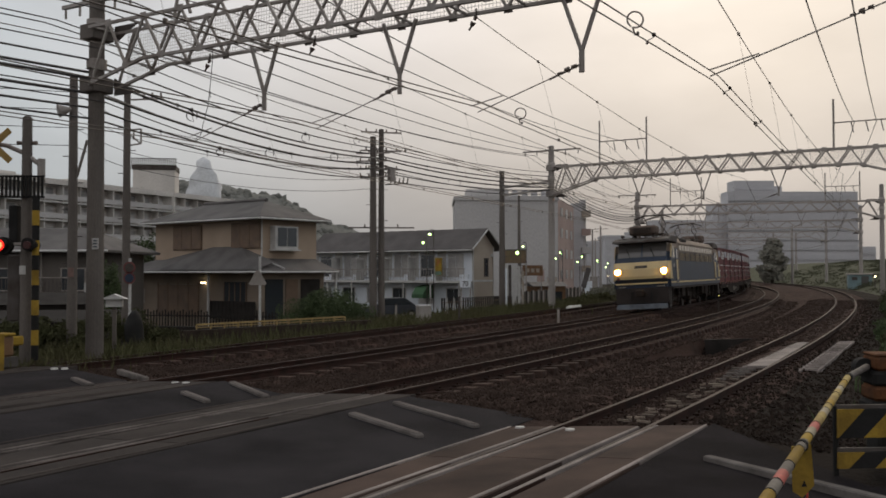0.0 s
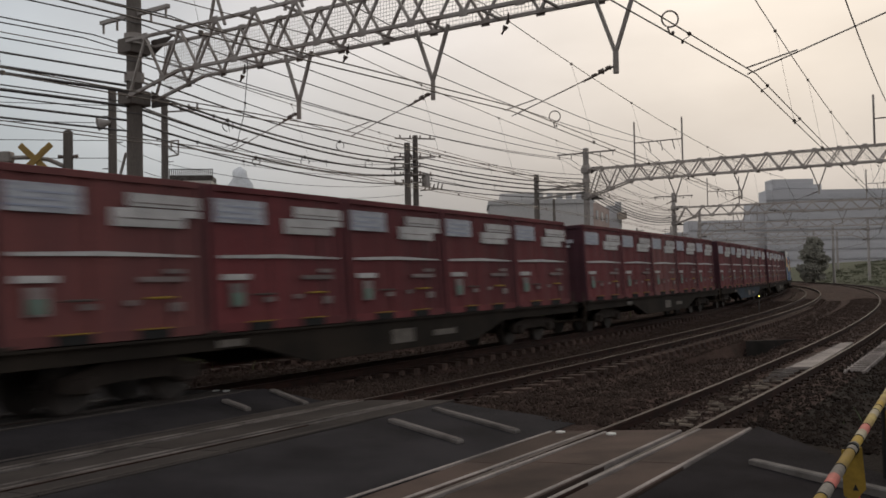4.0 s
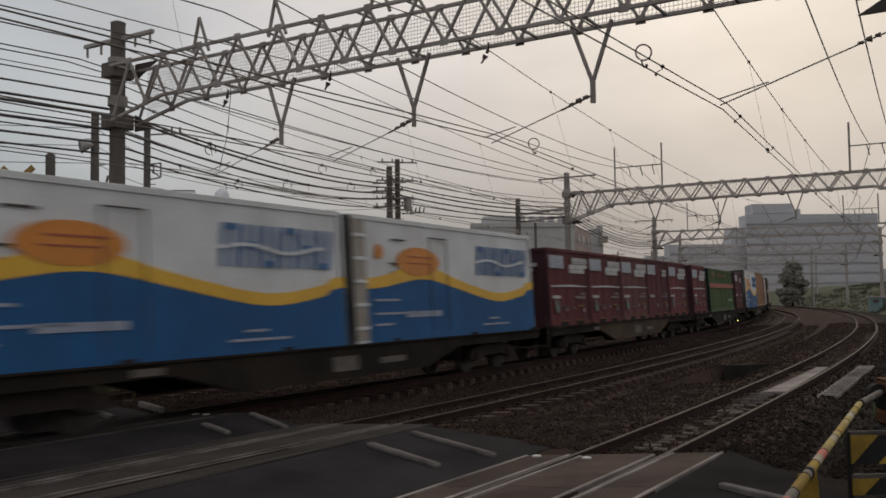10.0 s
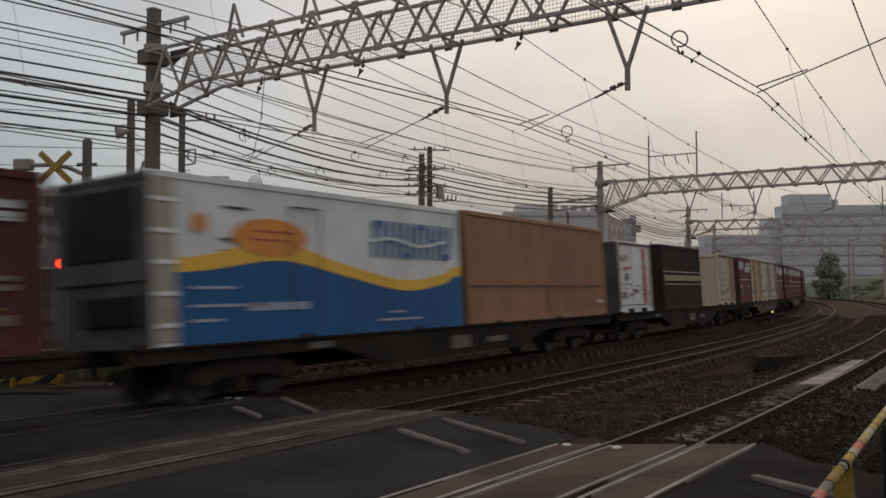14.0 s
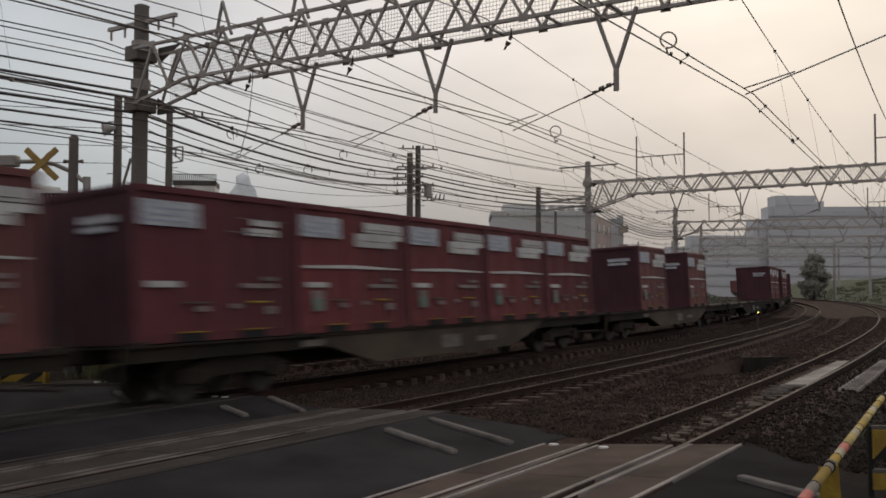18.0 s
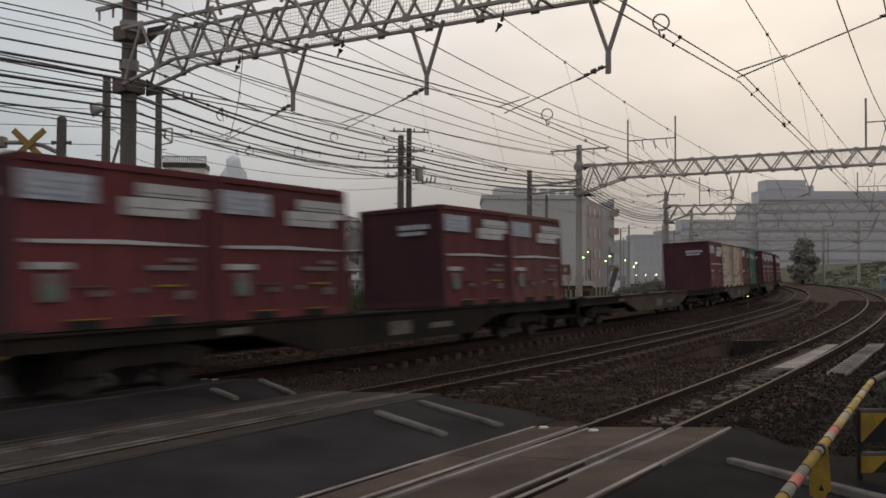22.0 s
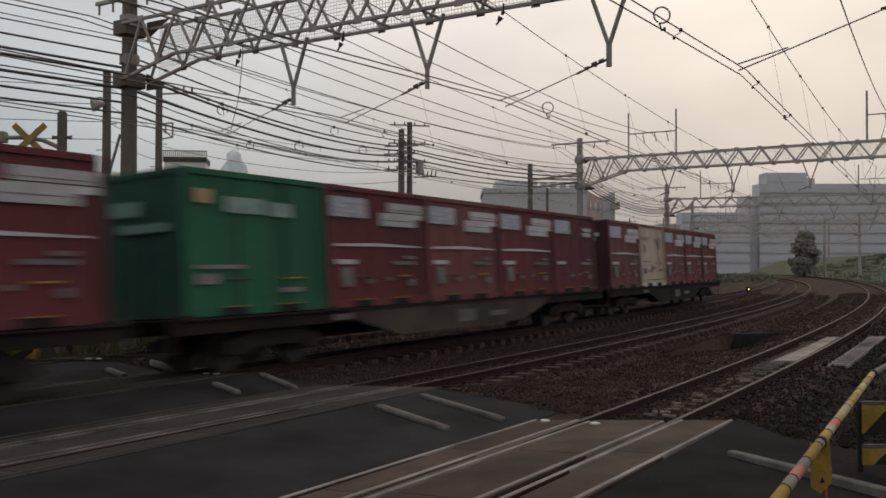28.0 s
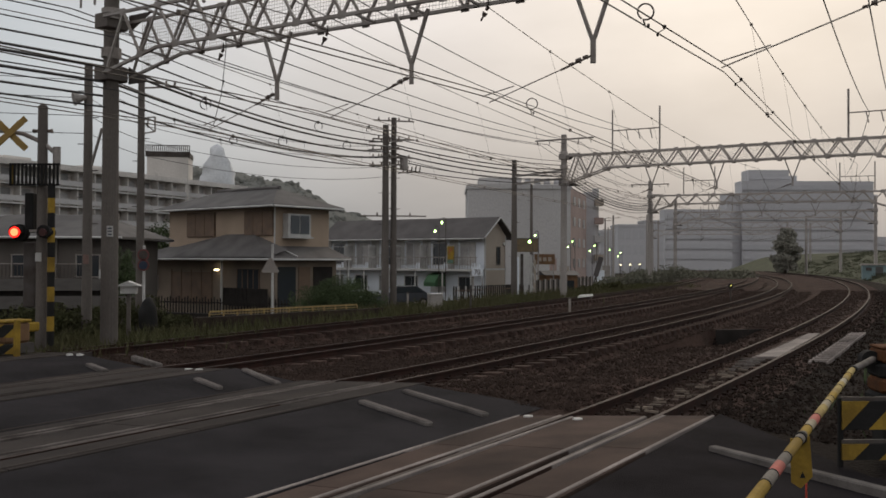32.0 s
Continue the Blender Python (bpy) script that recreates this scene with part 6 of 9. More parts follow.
DUSTED = material("dust-covered crossing panel", (0.053, 0.0445, 0.040), 0.92, other=(0.033, 0.028, 0.026), scale=0.7, fine=60, bump=0.3, spec=0.06, each=0.12)
DUSTLINE = material("grimed rail guard", (0.075, 0.063, 0.057), 0.9, other=(0.042, 0.036, 0.033), scale=1.1, fine=40, vary=0.5, spec=0.06)
for k in (1, 2, 3, 4):
    deck = thing("crossing_deck", label="brown panels and pale rail guards of the crossing", category="crossing deck", group="crossing decks", kind="structure")
    u1 = ENDS[k]
    n = 9
    for i in range(n):
        for o0, o1 in ((-0.42, 0.42), (0.66, 1.18), (-1.15, -0.66)):
            e0, e1 = deck_end(k, o0), deck_end(k, o1)
            a, b = -9 + (e0 + 9) * i / n + 0.006, -9 + (e0 + 9) * (i + 1) / n - 0.006
            part("panel", panel_piece(k, a, b, o0, o1, top=-0.005 if o1 < 0.5 and o0 > -0.5 else -0.004, skew=e1 - e0 if i == n - 1 else 0.0), PANEL if k == 1 else DUSTED, deck)
    for o in ((0.42, 0.465), (-0.465, -0.42), (0.612, 0.66), (-0.66, -0.612)):
        part("rail_guard", panel_piece(k, -9, deck_end(k, o[0]) - (0.0 if abs(o[0]) > 0.5 else 0.12), *o, top=0.004), LINE if k == 1 else FAINTLINE if k == 2 else DUSTLINE, deck)
    for o in ((1.182, 1.228), (-1.19, -1.152)):
        part("edge_line", panel_piece(k, -9, deck_end(k, o[0]), *o, top=0.004), LINE if k == 1 else DUSTLINE, deck)
    for u, o in {1: ((10.60, -1.0), (10.55, -0.29)), 3: ((11.37, 0.49), (11.33, 0.78)), 4: ((11.6, 1.3), (11.6, 1.6))}.get(k, ()):
            p = on_line(k, u, o)
            part("marker_stud", tube(B(), (p.x, p.y, p.z - 0.02), (p.x, p.y, p.z + 0.012), 0.07, 0.06, seg=10), WHITEP, deck)

kerbs = [(11.24, 10.18, 10.50, 10.0), (14.76, 10.74, 13.83, 10.44), (15.05, 11.99, 13.77, 11.58), (11.43, 11.43, 10.22, 11.0), (7.53, 9.72, 6.1, 9.23), (7.6, 10.83, 5.9, 10.25), (2.71, 9.33, -1.2, 7.42)]
for i, (n0, s0, n1, s1) in enumerate(kerbs):
    a, b = at(s0, n0), at(s1, n1)
    d = b - a
    za, zb = road_z(s0, n0), road_z(s1, n1)
    k = thing("kerb_block", turned(*((a + b) / 2).to_2d(), (za + zb) / 2 - 0.01, math.atan2(d.y, d.x)) @ Matrix.Rotation(-math.atan2(zb - za, d.length), 4, "Y"), "low pale concrete kerb block on the road", "kerb", "kerb blocks")
    part("block", box(B(), (0, 0, 0.005), (d.length, 0.11, 0.105), bevel=0.014), KERB, k)
    if i < 6:
        part("worn_top", box(B(), (0, 0.003, 0.0595), (d.length - 0.06, 0.08, 0.006)), FAINTLINE, k)

# sleepers: one mesh, many pieces
g = B()
prism(g, [(-0.12, -0.155), (0.12, -0.155), (0.14, -0.33), (-0.14, -0.33)], (1, 0, 0), (0, 0, 1), (0, -1.0, 0), (0, 2.0, 0))
bmesh.ops.bevel(g, geom=g.edges[:], offset=0.012, segments=1, affect="EDGES")
first = None
for k in LINES:
    for i in range(70):
        u = ENDS[k] + 0.5 + i * 0.62
        if first is None:
            first = part("sleeper", g, SLEEPER, TRACKS[k])
            ob = first
        else:
            ob = new("sleeper", first.data)
            ob.parent = TRACKS[k]
        ob.matrix_basis = line_pose(k, u)
# rail fastenings
g = B()
box(g, (0, 0, -0.13), (0.16, 0.2, 0.03), bevel=0.006)
tube(g, (0, 0.08, -0.13), (0, 0.08, -0.07), 0.018, seg=6)
tube(g, (0, -0.08, -0.13), (0, -0.08, -0.07), 0.018, seg=6)
first = None
for k in (1, 2):
    for i in range(36):
        for o in (-0.5665, 0.5665):
            if first is None:
                ob = first = part("rail_clip", g, RAIL, TRACKS[k])
            else:
                ob = new("rail_clip", first.data)
                ob.parent = TRACKS[k]
            ob.matrix_basis = line_pose(k, ENDS[k] + 0.5 + i * 0.62) @ Matrix.Translation((0, -o, 0))

# slatted guards against trespass beside the crossing
drain = thing("drain_wall", label="dark concrete wall of a sunken drain between the tracks", category="drain", kind="structure")
part("wall", panel_piece(1, 30.3, 30.5, -3.2, -1.3, top=-0.12, bottom=-0.9), NEARBLACK, drain)
guard = thing("trespass_guard", label="pale weathered board and short slats between the rails", category="guard boards", group="trespass guards")
for i in range(9):
    wide = 0.10 + 0.03 * i
    g = prism(B(), [(-0.03, -0.12), (0.03, -0.12), (0.024, -0.085), (-0.024, -0.085)], (1, 0, 0), (0, 0, 1), (0, -0.2 * (i % 2), 0), (0, wide, 0))
    bmesh.ops.transform(g, matrix=line_pose(1, 17.7 + i * 0.27), verts=g.verts[:])
    part("slat", g, KERB, guard)
for i in range(4):
    part("board", panel_piece(1, 20.2 + 1.83 * i, 22.0 + 1.83 * i, -0.10 + 0.03 * i, 0.36 - 0.015 * i, top=-0.078, bottom=-0.14), LINE, guard, "pale weathered board")
for i in range(22):
    g = prism(B(), [(-0.045, -0.13), (0.045, -0.13), (0.035, -0.095), (-0.035, -0.095)], (1, 0, 0), (0, 0, 1), (0, 0.08 - 0.03 * i / 7, 0), (0, 0.11, 0))
    bmesh.ops.transform(g, matrix=line_pose(1, 20.3 + i * 0.325), verts=g.verts[:])
    part("slat", g, LINE, guard)
srng = random.Random(17)
SPLINTER = material("pale timber splinter", (0.22, 0.18, 0.145), 0.9, other=(0.10, 0.08, 0.068), scale=6, fine=40, each=0.3, spec=0.1)
for i in range(20):
    for k in range(srng.choice((1, 2, 2, 3))):
        w, l_ = srng.uniform(0.03, 0.05), srng.uniform(0.06, 0.2)
        m = line_pose(1, 12.1 + 0.31 * i + srng.uniform(-0.04, 0.04)) @ Matrix.Translation((0, -srng.uniform(-0.2, 0.26), -0.105)) @ Euler((srng.uniform(-0.15, 0.15), srng.uniform(-0.15, 0.15), srng.uniform(-0.2, 0.2))).to_matrix().to_4x4()
        part("splinter", box(B(), (0, 0, 0), (w, l_, 0.03), m=m), SPLINTER, guard)
guard = thing("trespass_guard", label="ladder of pale weathered slats beside the near rail", category="guard boards", group="trespass guards")
for i in range(17):
    g = prism(B(), [(-0.055, -0.13), (0.055, -0.13), (0.042, -0.085), (-0.042, -0.085)], (1, 0, 0), (0, 0, 1), (0, -1.44, 0), (0, 0.38, 0))
    bmesh.ops.transform(g, matrix=line_pose(1, 19.6 + i * 0.5), verts=g.verts[:])
    part("slat", g, LINE, guard)
for o in (1.08, 1.42):
    part("side_bar", panel_piece(1, 19.3, 28.0, o, o + 0.04, top=-0.10, bottom=-0.2), LINE, guard)


# ---------------------------------------------------------------- crossing signals
def striped_bar(parent, a, b, r, step, mats, name="band", seg=14):
    """A round bar in bands of colour."""
    a, b = Vector(a), Vector(b)
    n = max(2, int((b - a).length / step))
    for i in range(n):
        part(name, tube(B(), a.lerp(b, i / n), a.lerp(b, (i + 1) / n), r, seg=seg), mats[i % len(mats)], parent)


def stripe_board(parent, a, b, z0, z1, thick=0.03, slope=0.35, step=0.34):
    """An upright plank with slanting yellow and black bands, one piece a band."""
    a, b = Vector(a), Vector(b)
    d = b - a
    L = d.length
    d.normalize()
    nrm = Vector((-d.y, d.x, 0))
    x, i = -slope, 0
    while x < L:
        pts = [(max(0, min(L, x)), z0), (max(0, min(L, x + step)), z0), (max(0, min(L, x + step + slope)), z1), (max(0, min(L, x + slope)), z1)]
        if x < 0 <= x + step + slope and pts[0][0] == pts[1][0]:
            pts = [pts[0], pts[2], pts[3]]
        clean = [p for j, p in enumerate(pts) if p != pts[j - 1]]
        if len(clean) >= 3:
            part("band", prism(B(), clean, d, (0, 0, 1), a, nrm * thick), (YELLOW, BLACKP)[i % 2], parent)
        x += step
        i += 1


DUSTY = material("dusty orange-yellow paint", (0.40, 0.265, 0.085), 0.8, other=(0.28, 0.19, 0.075), scale=4, fine=40, vary=0.3, spec=0.2)
DULLGLASS = material("unlit dark red lens", (0.06, 0.012, 0.01), 0.35, scale=6)
sig = thing("crossing_signal", turned(-9.1, 20.6), "crossing signal post with red lamps and crossed yellow boards", "railway signal")
part("post", tube(B(), (0, 0, -0.4), (0, 0, 5.42), 0.125, 0.105, seg=16), CONPOLE, sig)
part("post_cap", tube(B(), (0, 0, 5.42), (0, 0, 5.47), 0.11, 0.05, seg=16), CONPOLE, sig)
g = B()
pts = [(-1.5, 0, 4.86), (-0.9, 0, 4.86), (-0.45, 0, 4.8), (0, 0, 4.6), (0.3, 0, 4.35)]
for a, b in zip(pts, pts[1:]):
    tube(g, a, b, 0.05, seg=10)
part("cable_arm", g, STEEL, sig)
for sx in (-1, 1):
    part("post_insulator", tube(B(), (sx * 0.11, 0, 4.86), (sx * 0.22, 0, 4.86), 0.035, 0.05, seg=10), INSUL, sig)
part("side_pipe", tube(B(), (0.32, 0, 3.9), (0.32, 0, 4.5), 0.085, seg=12), STEEL, sig)
part("junction_box", box(B(), (-1.5, 0.0, 4.87), (0.42, 0.25, 0.26), bevel=0.03), STEEL, sig)
for s in (-1, 1):
    g = B()
    m = Matrix.Translation((-0.68, -0.16, 4.78)) @ Matrix.Rotation(s * radians(43), 4, "Y")
    box(g, (0, 0.02 * s, 0), (1.02, 0.03, 0.145), bevel=0.01, m=m)
    part("crossed_board", g, DUSTY, sig, "yellow crossed warning board")
    for e in (-0.28, 0.28):
        part("black_band", box(B(), (e, 0.02 * s - 0.012, 0), (0.12, 0.02, 0.147), m=m), DUSTY, sig)
for z in (3.63, 4.09):
    part("slat_rail", box(B(), (-0.11, -0.15, z), (1.14, 0.03, 0.04)), BLACKP, sig)
for i in range(13):
    part("slat", box(B(), (-0.64 + i * 0.0885, -0.18, 3.86), (0.046, 0.03, 0.5)), BLACKP, sig)
part("amber_plate", box(B(), (-0.62, -0.12, 3.86), (0.09, 0.02, 0.44)), YELLOW, sig)
striped_bar(sig, (0.27, -0.14, 0.0), (0.27, -0.14, 3.66), 0.08, 0.33, (BLACKP, YELLOW), "striped_pipe")
for x, z, lit in ((-0.43, 2.55, True), (0.20, 2.55, False)):
    h = part("lamp_backplate", tube(B(), (x, -0.20, z), (x, -0.05, z), 0.19 if lit else 0.14, seg=20), BLACKP, sig)
    part("lamp_hood", tube(B(), (x, -0.40, z + 0.02), (x, -0.20, z + 0.02), 0.145, 0.13, seg=16), BLACKP, h)
    # The lit bowl's glow is added as the lamp's halo.
    part("bowl", tube(B(), (x, -0.415, z), (x, -0.405, z), 0.125 if lit else 0.09, seg=16), REDHALO if lit else DULLGLASS, h)
    part("lens", tube(B(), (x, -0.43, z), (x, -0.418, z), 0.085, seg=16), REDLAMP if lit else DULLGLASS, h)
part("lamp_bar", beam(B(), (-0.6, -0.06, 2.58), (0.3, -0.06, 2.6), 0.06), STEEL, sig)
part("number_tag", box(B(), (-0.02, -0.13, 2.0), (0.14, 0.02, 0.2), bevel=0.005), WHITEP, sig)
part("tall_box", box(B(), (-0.28, 0.05, 3.0), (0.2, 0.2, 0.9), bevel=0.02), BLACKP, sig)
part("control_cabinet", box(B(), (-0.40, 0.35, 1.6), (0.28, 0.2, 1.5), bevel=0.02), DARKSTEEL, sig)

sp = thing("notice_plate", turned(-7.92, 21.60), "small pale plate strapped to the near mast", "plate")
part("plate", box(B(), (0.0, -0.02, 2.62), (0.15, 0.02, 0.26), bevel=0.004), WHITEP, sp)
for i in range(3):
    part("text_bar", box(B(), (0, -0.034, 2.55 + i * 0.07), (0.09, 0.006, 0.03)), LOCO_BLUE, sp)
tp = thing("notice_plate", turned(-9.95, 25.4), "small faded red and white plate on a pole", "plate")
part("plate", box(B(), (-0.03, -0.02, 1.95), (0.15, 0.03, 0.26), bevel=0.004), material("faded red plate", (0.2, 0.12, 0.1), 0.7, scale=6), tp)

em = thing("emergency_button", turned(-9.7, 19.6), "yellow emergency box on a short striped post", "emergency box")
striped_bar(em, (0, 0, 0), (0, 0, 1.25), 0.06, 0.3, (WHITEP, DARKSTEEL), "post_band")
part("box", box(B(), (-0.18, -0.05, 0.9), (0.24, 0.16, 0.34), bevel=0.02), YELLOW, em)
part("red_sign", box(B(), (0.02, -0.07, 1.32), (0.11, 0.02, 0.26), bevel=0.005), material("dull red sign", (0.25, 0.05, 0.045), 0.8, scale=5), em)

hut = thing("shrine_box", turned(-8.5, 24.6, 0.27, 0.2), "small white gabled box on a post beside the poles", "box")
part("post", box(B(), (0, 0, 0.08), (0.1, 0.1, 1.5)), CONPOLE, hut)
part("body", box(B(), (0, 0, 0.86), (0.42, 0.3, 0.22), bevel=0.01), WHITEP, hut)
part("roof", prism(B(), [(-0.34, 0.96), (0.34, 0.96), (0.0, 1.10)], (1, 0, 0), (0, 0, 1), (0, -0.24, 0), (0, 0.48, 0)), WHITEP, hut)
fence = thing("striped_fence", label="low yellow and black striped barrier fence", category="fence", group="striped fences")
a, b = at(9.6, 18.6), at(10.72, 17.0)
stripe_board(fence, a, b, 0.38, 0.64)
stripe_board(fence, a, b, 0.05, 0.25)
for t in (0.0, 0.5, 1.0):
    p = a.lerp(b, t)
    part("post", box(B(), (p.x, p.y, 0.34), (0.1, 0.1, 0.8), rz=HEAD, bevel=0.01), YELLOW, fence)
mach = thing("barrier_machine", turned(-9.0, 19.0, 0, HEAD), "orange and yellow barrier machine behind the road fence", "barrier machine", "barrier machines")
part("housing", box(B(), (0, 0, 0.42), (0.6, 0.4, 0.44), bevel=0.05), ORANGE, mach)
part("housing_lid", box(B(), (0, 0, 0.66), (0.64, 0.44, 0.06), bevel=0.02), YELLOW, mach)
part("counterweight", box(B(), (0.48, 0.1, 0.5), (0.4, 0.1, 0.2), bevel=0.03), YELLOW, mach)
part("base", box(B(), (0, 0, 0.1), (0.7, 0.5, 0.2)), KERB, mach)

# near barrier: arm, machine and road fence
arm = thing("boom_barrier", label="lowered yellow barrier boom with grey and faded red bands", category="barrier")
dirty = material("dirty cream paint", (0.42, 0.37, 0.27), 0.75, other=(0.30, 0.25, 0.17), scale=3, fine=40, spec=0.2)
greyed = material("scuffed grey tape", (0.19, 0.165, 0.135), 0.85, other=(0.12, 0.10, 0.08), scale=5, fine=40, vary=0.5)
worn = material("worn pale yellow paint", (0.42, 0.32, 0.12), 0.8, other=(0.27, 0.19, 0.075), scale=4, fine=40, vary=0.5, spec=0.15)
faded_red = material("sun-faded red tape", (0.46, 0.10, 0.07), 0.7, other=(0.34, 0.09, 0.065), scale=5, vary=0.4)
cols = [YELLOW, YELLOW, worn, faded_red, YELLOW, YELLOW, YELLOW, greyed, faded_red, greyed, YELLOW, YELLOW, greyed, YELLOW, dirty, faded_red] + [worn, worn, dirty, worn, YELLOW, worn] * 3
a, b = Vector((0.69, 2.65, 0.995)), Vector((3.65, 8.10, 1.008))
AD = (b - a).normalized()
striped_bar(arm, a, b, 0.027, 0.21, cols, "band", 14)
for i in (4, 7, 8, 10, 12, 14, 16, 19, 20, 23, 25, 27):
    p = a.lerp(b, i / 29)
    part("tape_ring", tube(B(), p - AD * 0.008, p + AD * 0.008, 0.029, seg=14), BLACKP, arm)
part("boom_root", tube(B(), b, (4.60, 9.72, 0.93), 0.03, 0.035, seg=12), DARKSTEEL, arm)
part("end_bracket", box(B(), (b.x + 0.02, b.y + 0.03, b.z), (0.07, 0.12, 0.07), rz=-0.5, bevel=0.02), BLACKP, arm)
flag = arm
p = a.lerp(b, 0.435)
FX, FY = Vector((0.93, -0.37, 0)), Vector((0.37, 0.93, 0))
g = B()
prism(g, [(-0.055, 0.0), (0.045, 0.02), (0.06, -0.2), (0.0, -0.27), (-0.05, -0.24)], FX, (0, 0, 1), p + Vector((0.0, 0, -0.01)), FY * 0.012)
flag = part("warning_flag", g, YELLOW, arm, "yellow plastic warning flag")
part("clip", tube(B(), p - AD * 0.02, p + AD * 0.02, 0.034, seg=12), BLACKP, flag)
part("mark", prism(B(), [(-0.014, -0.2), (0.014, -0.2), (0.0, -0.165)], FX, (0, 0, 1), p + Vector((0.01, 0, -0.02)) - FY * 0.006, FY * 0.006), BLACKP, flag)
part("red_cord", tube(B(), p + AD * 0.22 + Vector((0, 0, -0.03)), p + AD * 0.24 + Vector((0, 0, -0.4)), 0.006, seg=6), REDP, flag)

RUSTED = material("rusty orange machine paint", (0.145, 0.062, 0.028), 0.9, other=(0.07, 0.036, 0.021), scale=5, fine=40, vary=0.5, spec=0.1)
mach = thing("barrier_machine", turned(4.85, 9.75, 0, -0.1), "weathered orange and black barrier machine behind the road fence", "barrier machine", "barrier machines")
part("pedestal", box(B(), (0, 0, 0.2), (0.36, 0.36, 0.46), bevel=0.03), BLACKP, mach)
for i in range(4):
    part("housing_band", box(B(), (0.012 * i, 0, 0.50 + 0.158 * i), (0.50 - 0.03 * (i % 2), 0.40, 0.156), bevel=0.03), (BLACKP, RUSTED)[i % 2], mach)
part("side_gear", tube(B(), (0.32, -0.08, 0.62), (0.32, 0.1, 0.62), 0.15, seg=16), CONPOLE, mach, "grey gear housing on its side")
part("lid", box(B(), (0.03, 0, 1.06), (0.46, 0.38, 0.03), bevel=0.012), RUSTED, mach)
part("lifting_eye", tube(B(), (0.16, 0, 1.07), (0.16, 0, 1.13), 0.03, seg=8), STEEL, mach)
part("boom_hub", tube(B(), (-0.26, -0.05, 0.92), (-0.26, 0.08, 0.92), 0.10, seg=16), BLACKP, mach)

fence = thing("striped_fence", label="yellow and black striped boards of the road fence", category="fence", group="striped fences")
a, b = Vector((3.84, 8.72, 0)), Vector((6.3, 8.86, 0))
stripe_board(fence, a, b, 0.36, 0.63, step=0.26, slope=0.27)
stripe_board(fence, a, b, 0.07, 0.22, step=0.26, slope=0.16)
for t in (0.0, 0.36, 0.7, 1.0):
    q = a.lerp(b, t)
    part("post", box(B(), (q.x, q.y + 0.06, 0.30), (0.045, 0.045, 0.72), bevel=0.008), BLACKP, fence)
for z in (0.65, 0.24):
    part("top_rail", beam(B(), a + Vector((0, 0.05, z)), b + Vector((0, 0.05, z)), 0.035), DARKSTEEL, fence)
sgn = thing("notice_plate", turned(6.90 - 0.49 * 0.215, 12.75 - 0.87 * 0.215, 0, -0.513), "white plate with faded blue marks on the mast", "plate")
part("plate", box(B(), (-0.08, 0, 0.93), (0.16, 0.02, 0.32), bevel=0.004), WHITEP, sgn)
for i in range(3):
    part("text_bar", box(B(), (-0.08, -0.014, 0.84 + i * 0.09), (0.08, 0.008, 0.05)), LOCO_BLUE, sgn)

# ---------------------------------------------------------------- small trackside things
wood = material("grey weathered timber", (0.12, 0.10, 0.08), 0.9, other=(0.07, 0.058, 0.047), scale=3, streak=0.3)
yf = thing("low_yellow_fence", label="low yellow-painted railing beside the far track", category="fence")
a, b = Vector((-7.75, 30.2, 0)), Vector((-3.35, 35.4, 0))
pale_yellow = material("sun-bleached yellow paint", (0.36, 0.255, 0.105), 0.8, other=(0.25, 0.175, 0.085), scale=4, fine=40, vary=0.4, spec=0.15)
for z, w in ((0.215, 0.06), (0.12, 0.03)):
    part("rail", beam(B(), a + Zv * z, b + Zv * z, w), pale_yellow, yf)
for i in range(13):
    p = a.lerp(b, i / 12)
    part("post", box(B(), (p.x, p.y, -0.05), (0.045, 0.045, 0.5), rz=0.87), pale_yellow, yf)
wall = thing("retaining_kerb", label="low dark brown retaining wall beside the track", category="retaining wall", kind="structure")
part("wall", beam(B(), a - (b - a) * 0.15 + Vector((0.5, -0.4, -0.12)), b + (b - a) * 0.1 + Vector((0.5, -0.4, -0.12)), 0.2, 0.42), material("dark brown retaining boards", (0.05, 0.037, 0.029), 0.95, other=(0.03, 0.022, 0.018), scale=3, spec=0.1), wall)
for x, y, h, mat, words in ((5.41, 38.74, 0.4, STEEL, "short grey marker post beside the track"), (1.2, 39.0, 0.9, DARKSTEEL, "short dark marker post in the grass"), (-1.6, 41.5, 0.5, STEEL, "short grey post in the grass")):
    mp = thing("marker_post", turned(x, y), words, "post", "marker posts")
    part("post", box(B(), (0, 0, h / 2 - 0.35), (0.09, 0.09, h + 0.6), bevel=0.01), mat, mp)
    part("cap", box(B(), (0, 0, h - 0.04), (0.11, 0.11, 0.06), bevel=0.01), DARKSTEEL, mp)
bag = material("dirty white sacking", (0.55, 0.54, 0.5), 0.9, other=(0.42, 0.41, 0.38), scale=3)
for x, y, sx in ((7.42, 48.6, 0.27), (7.80, 49.3, 0.29), (8.15, 49.9, 0.25), (7.62, 48.9, 0.2)):
    sk = thing("sandbag", turned(x, y, -0.05, random.uniform(0, 3)), "white sandbag lying on the trackside", "bag", "sandbags")
    g = B()
    bmesh.ops.create_icosphere(g, subdivisions=2, radius=1, matrix=Matrix.Diagonal((sx, sx * 0.7, 0.2, 1)))
    for v in g.verts:
        v.co += v.co * noise.noise(v.co * 5) * 0.25
    part("sack", g, bag, sk, smooth=True)
cab = thing("relay_cabinet", turned(-0.35, 41.0, -0.5, 0.3), "pale grey steel relay cabinet in the grass", "cabinet")
part("body", box(B(), (0, 0, 0.45), (0.6, 0.45, 0.9), bevel=0.02), STEEL, cab)
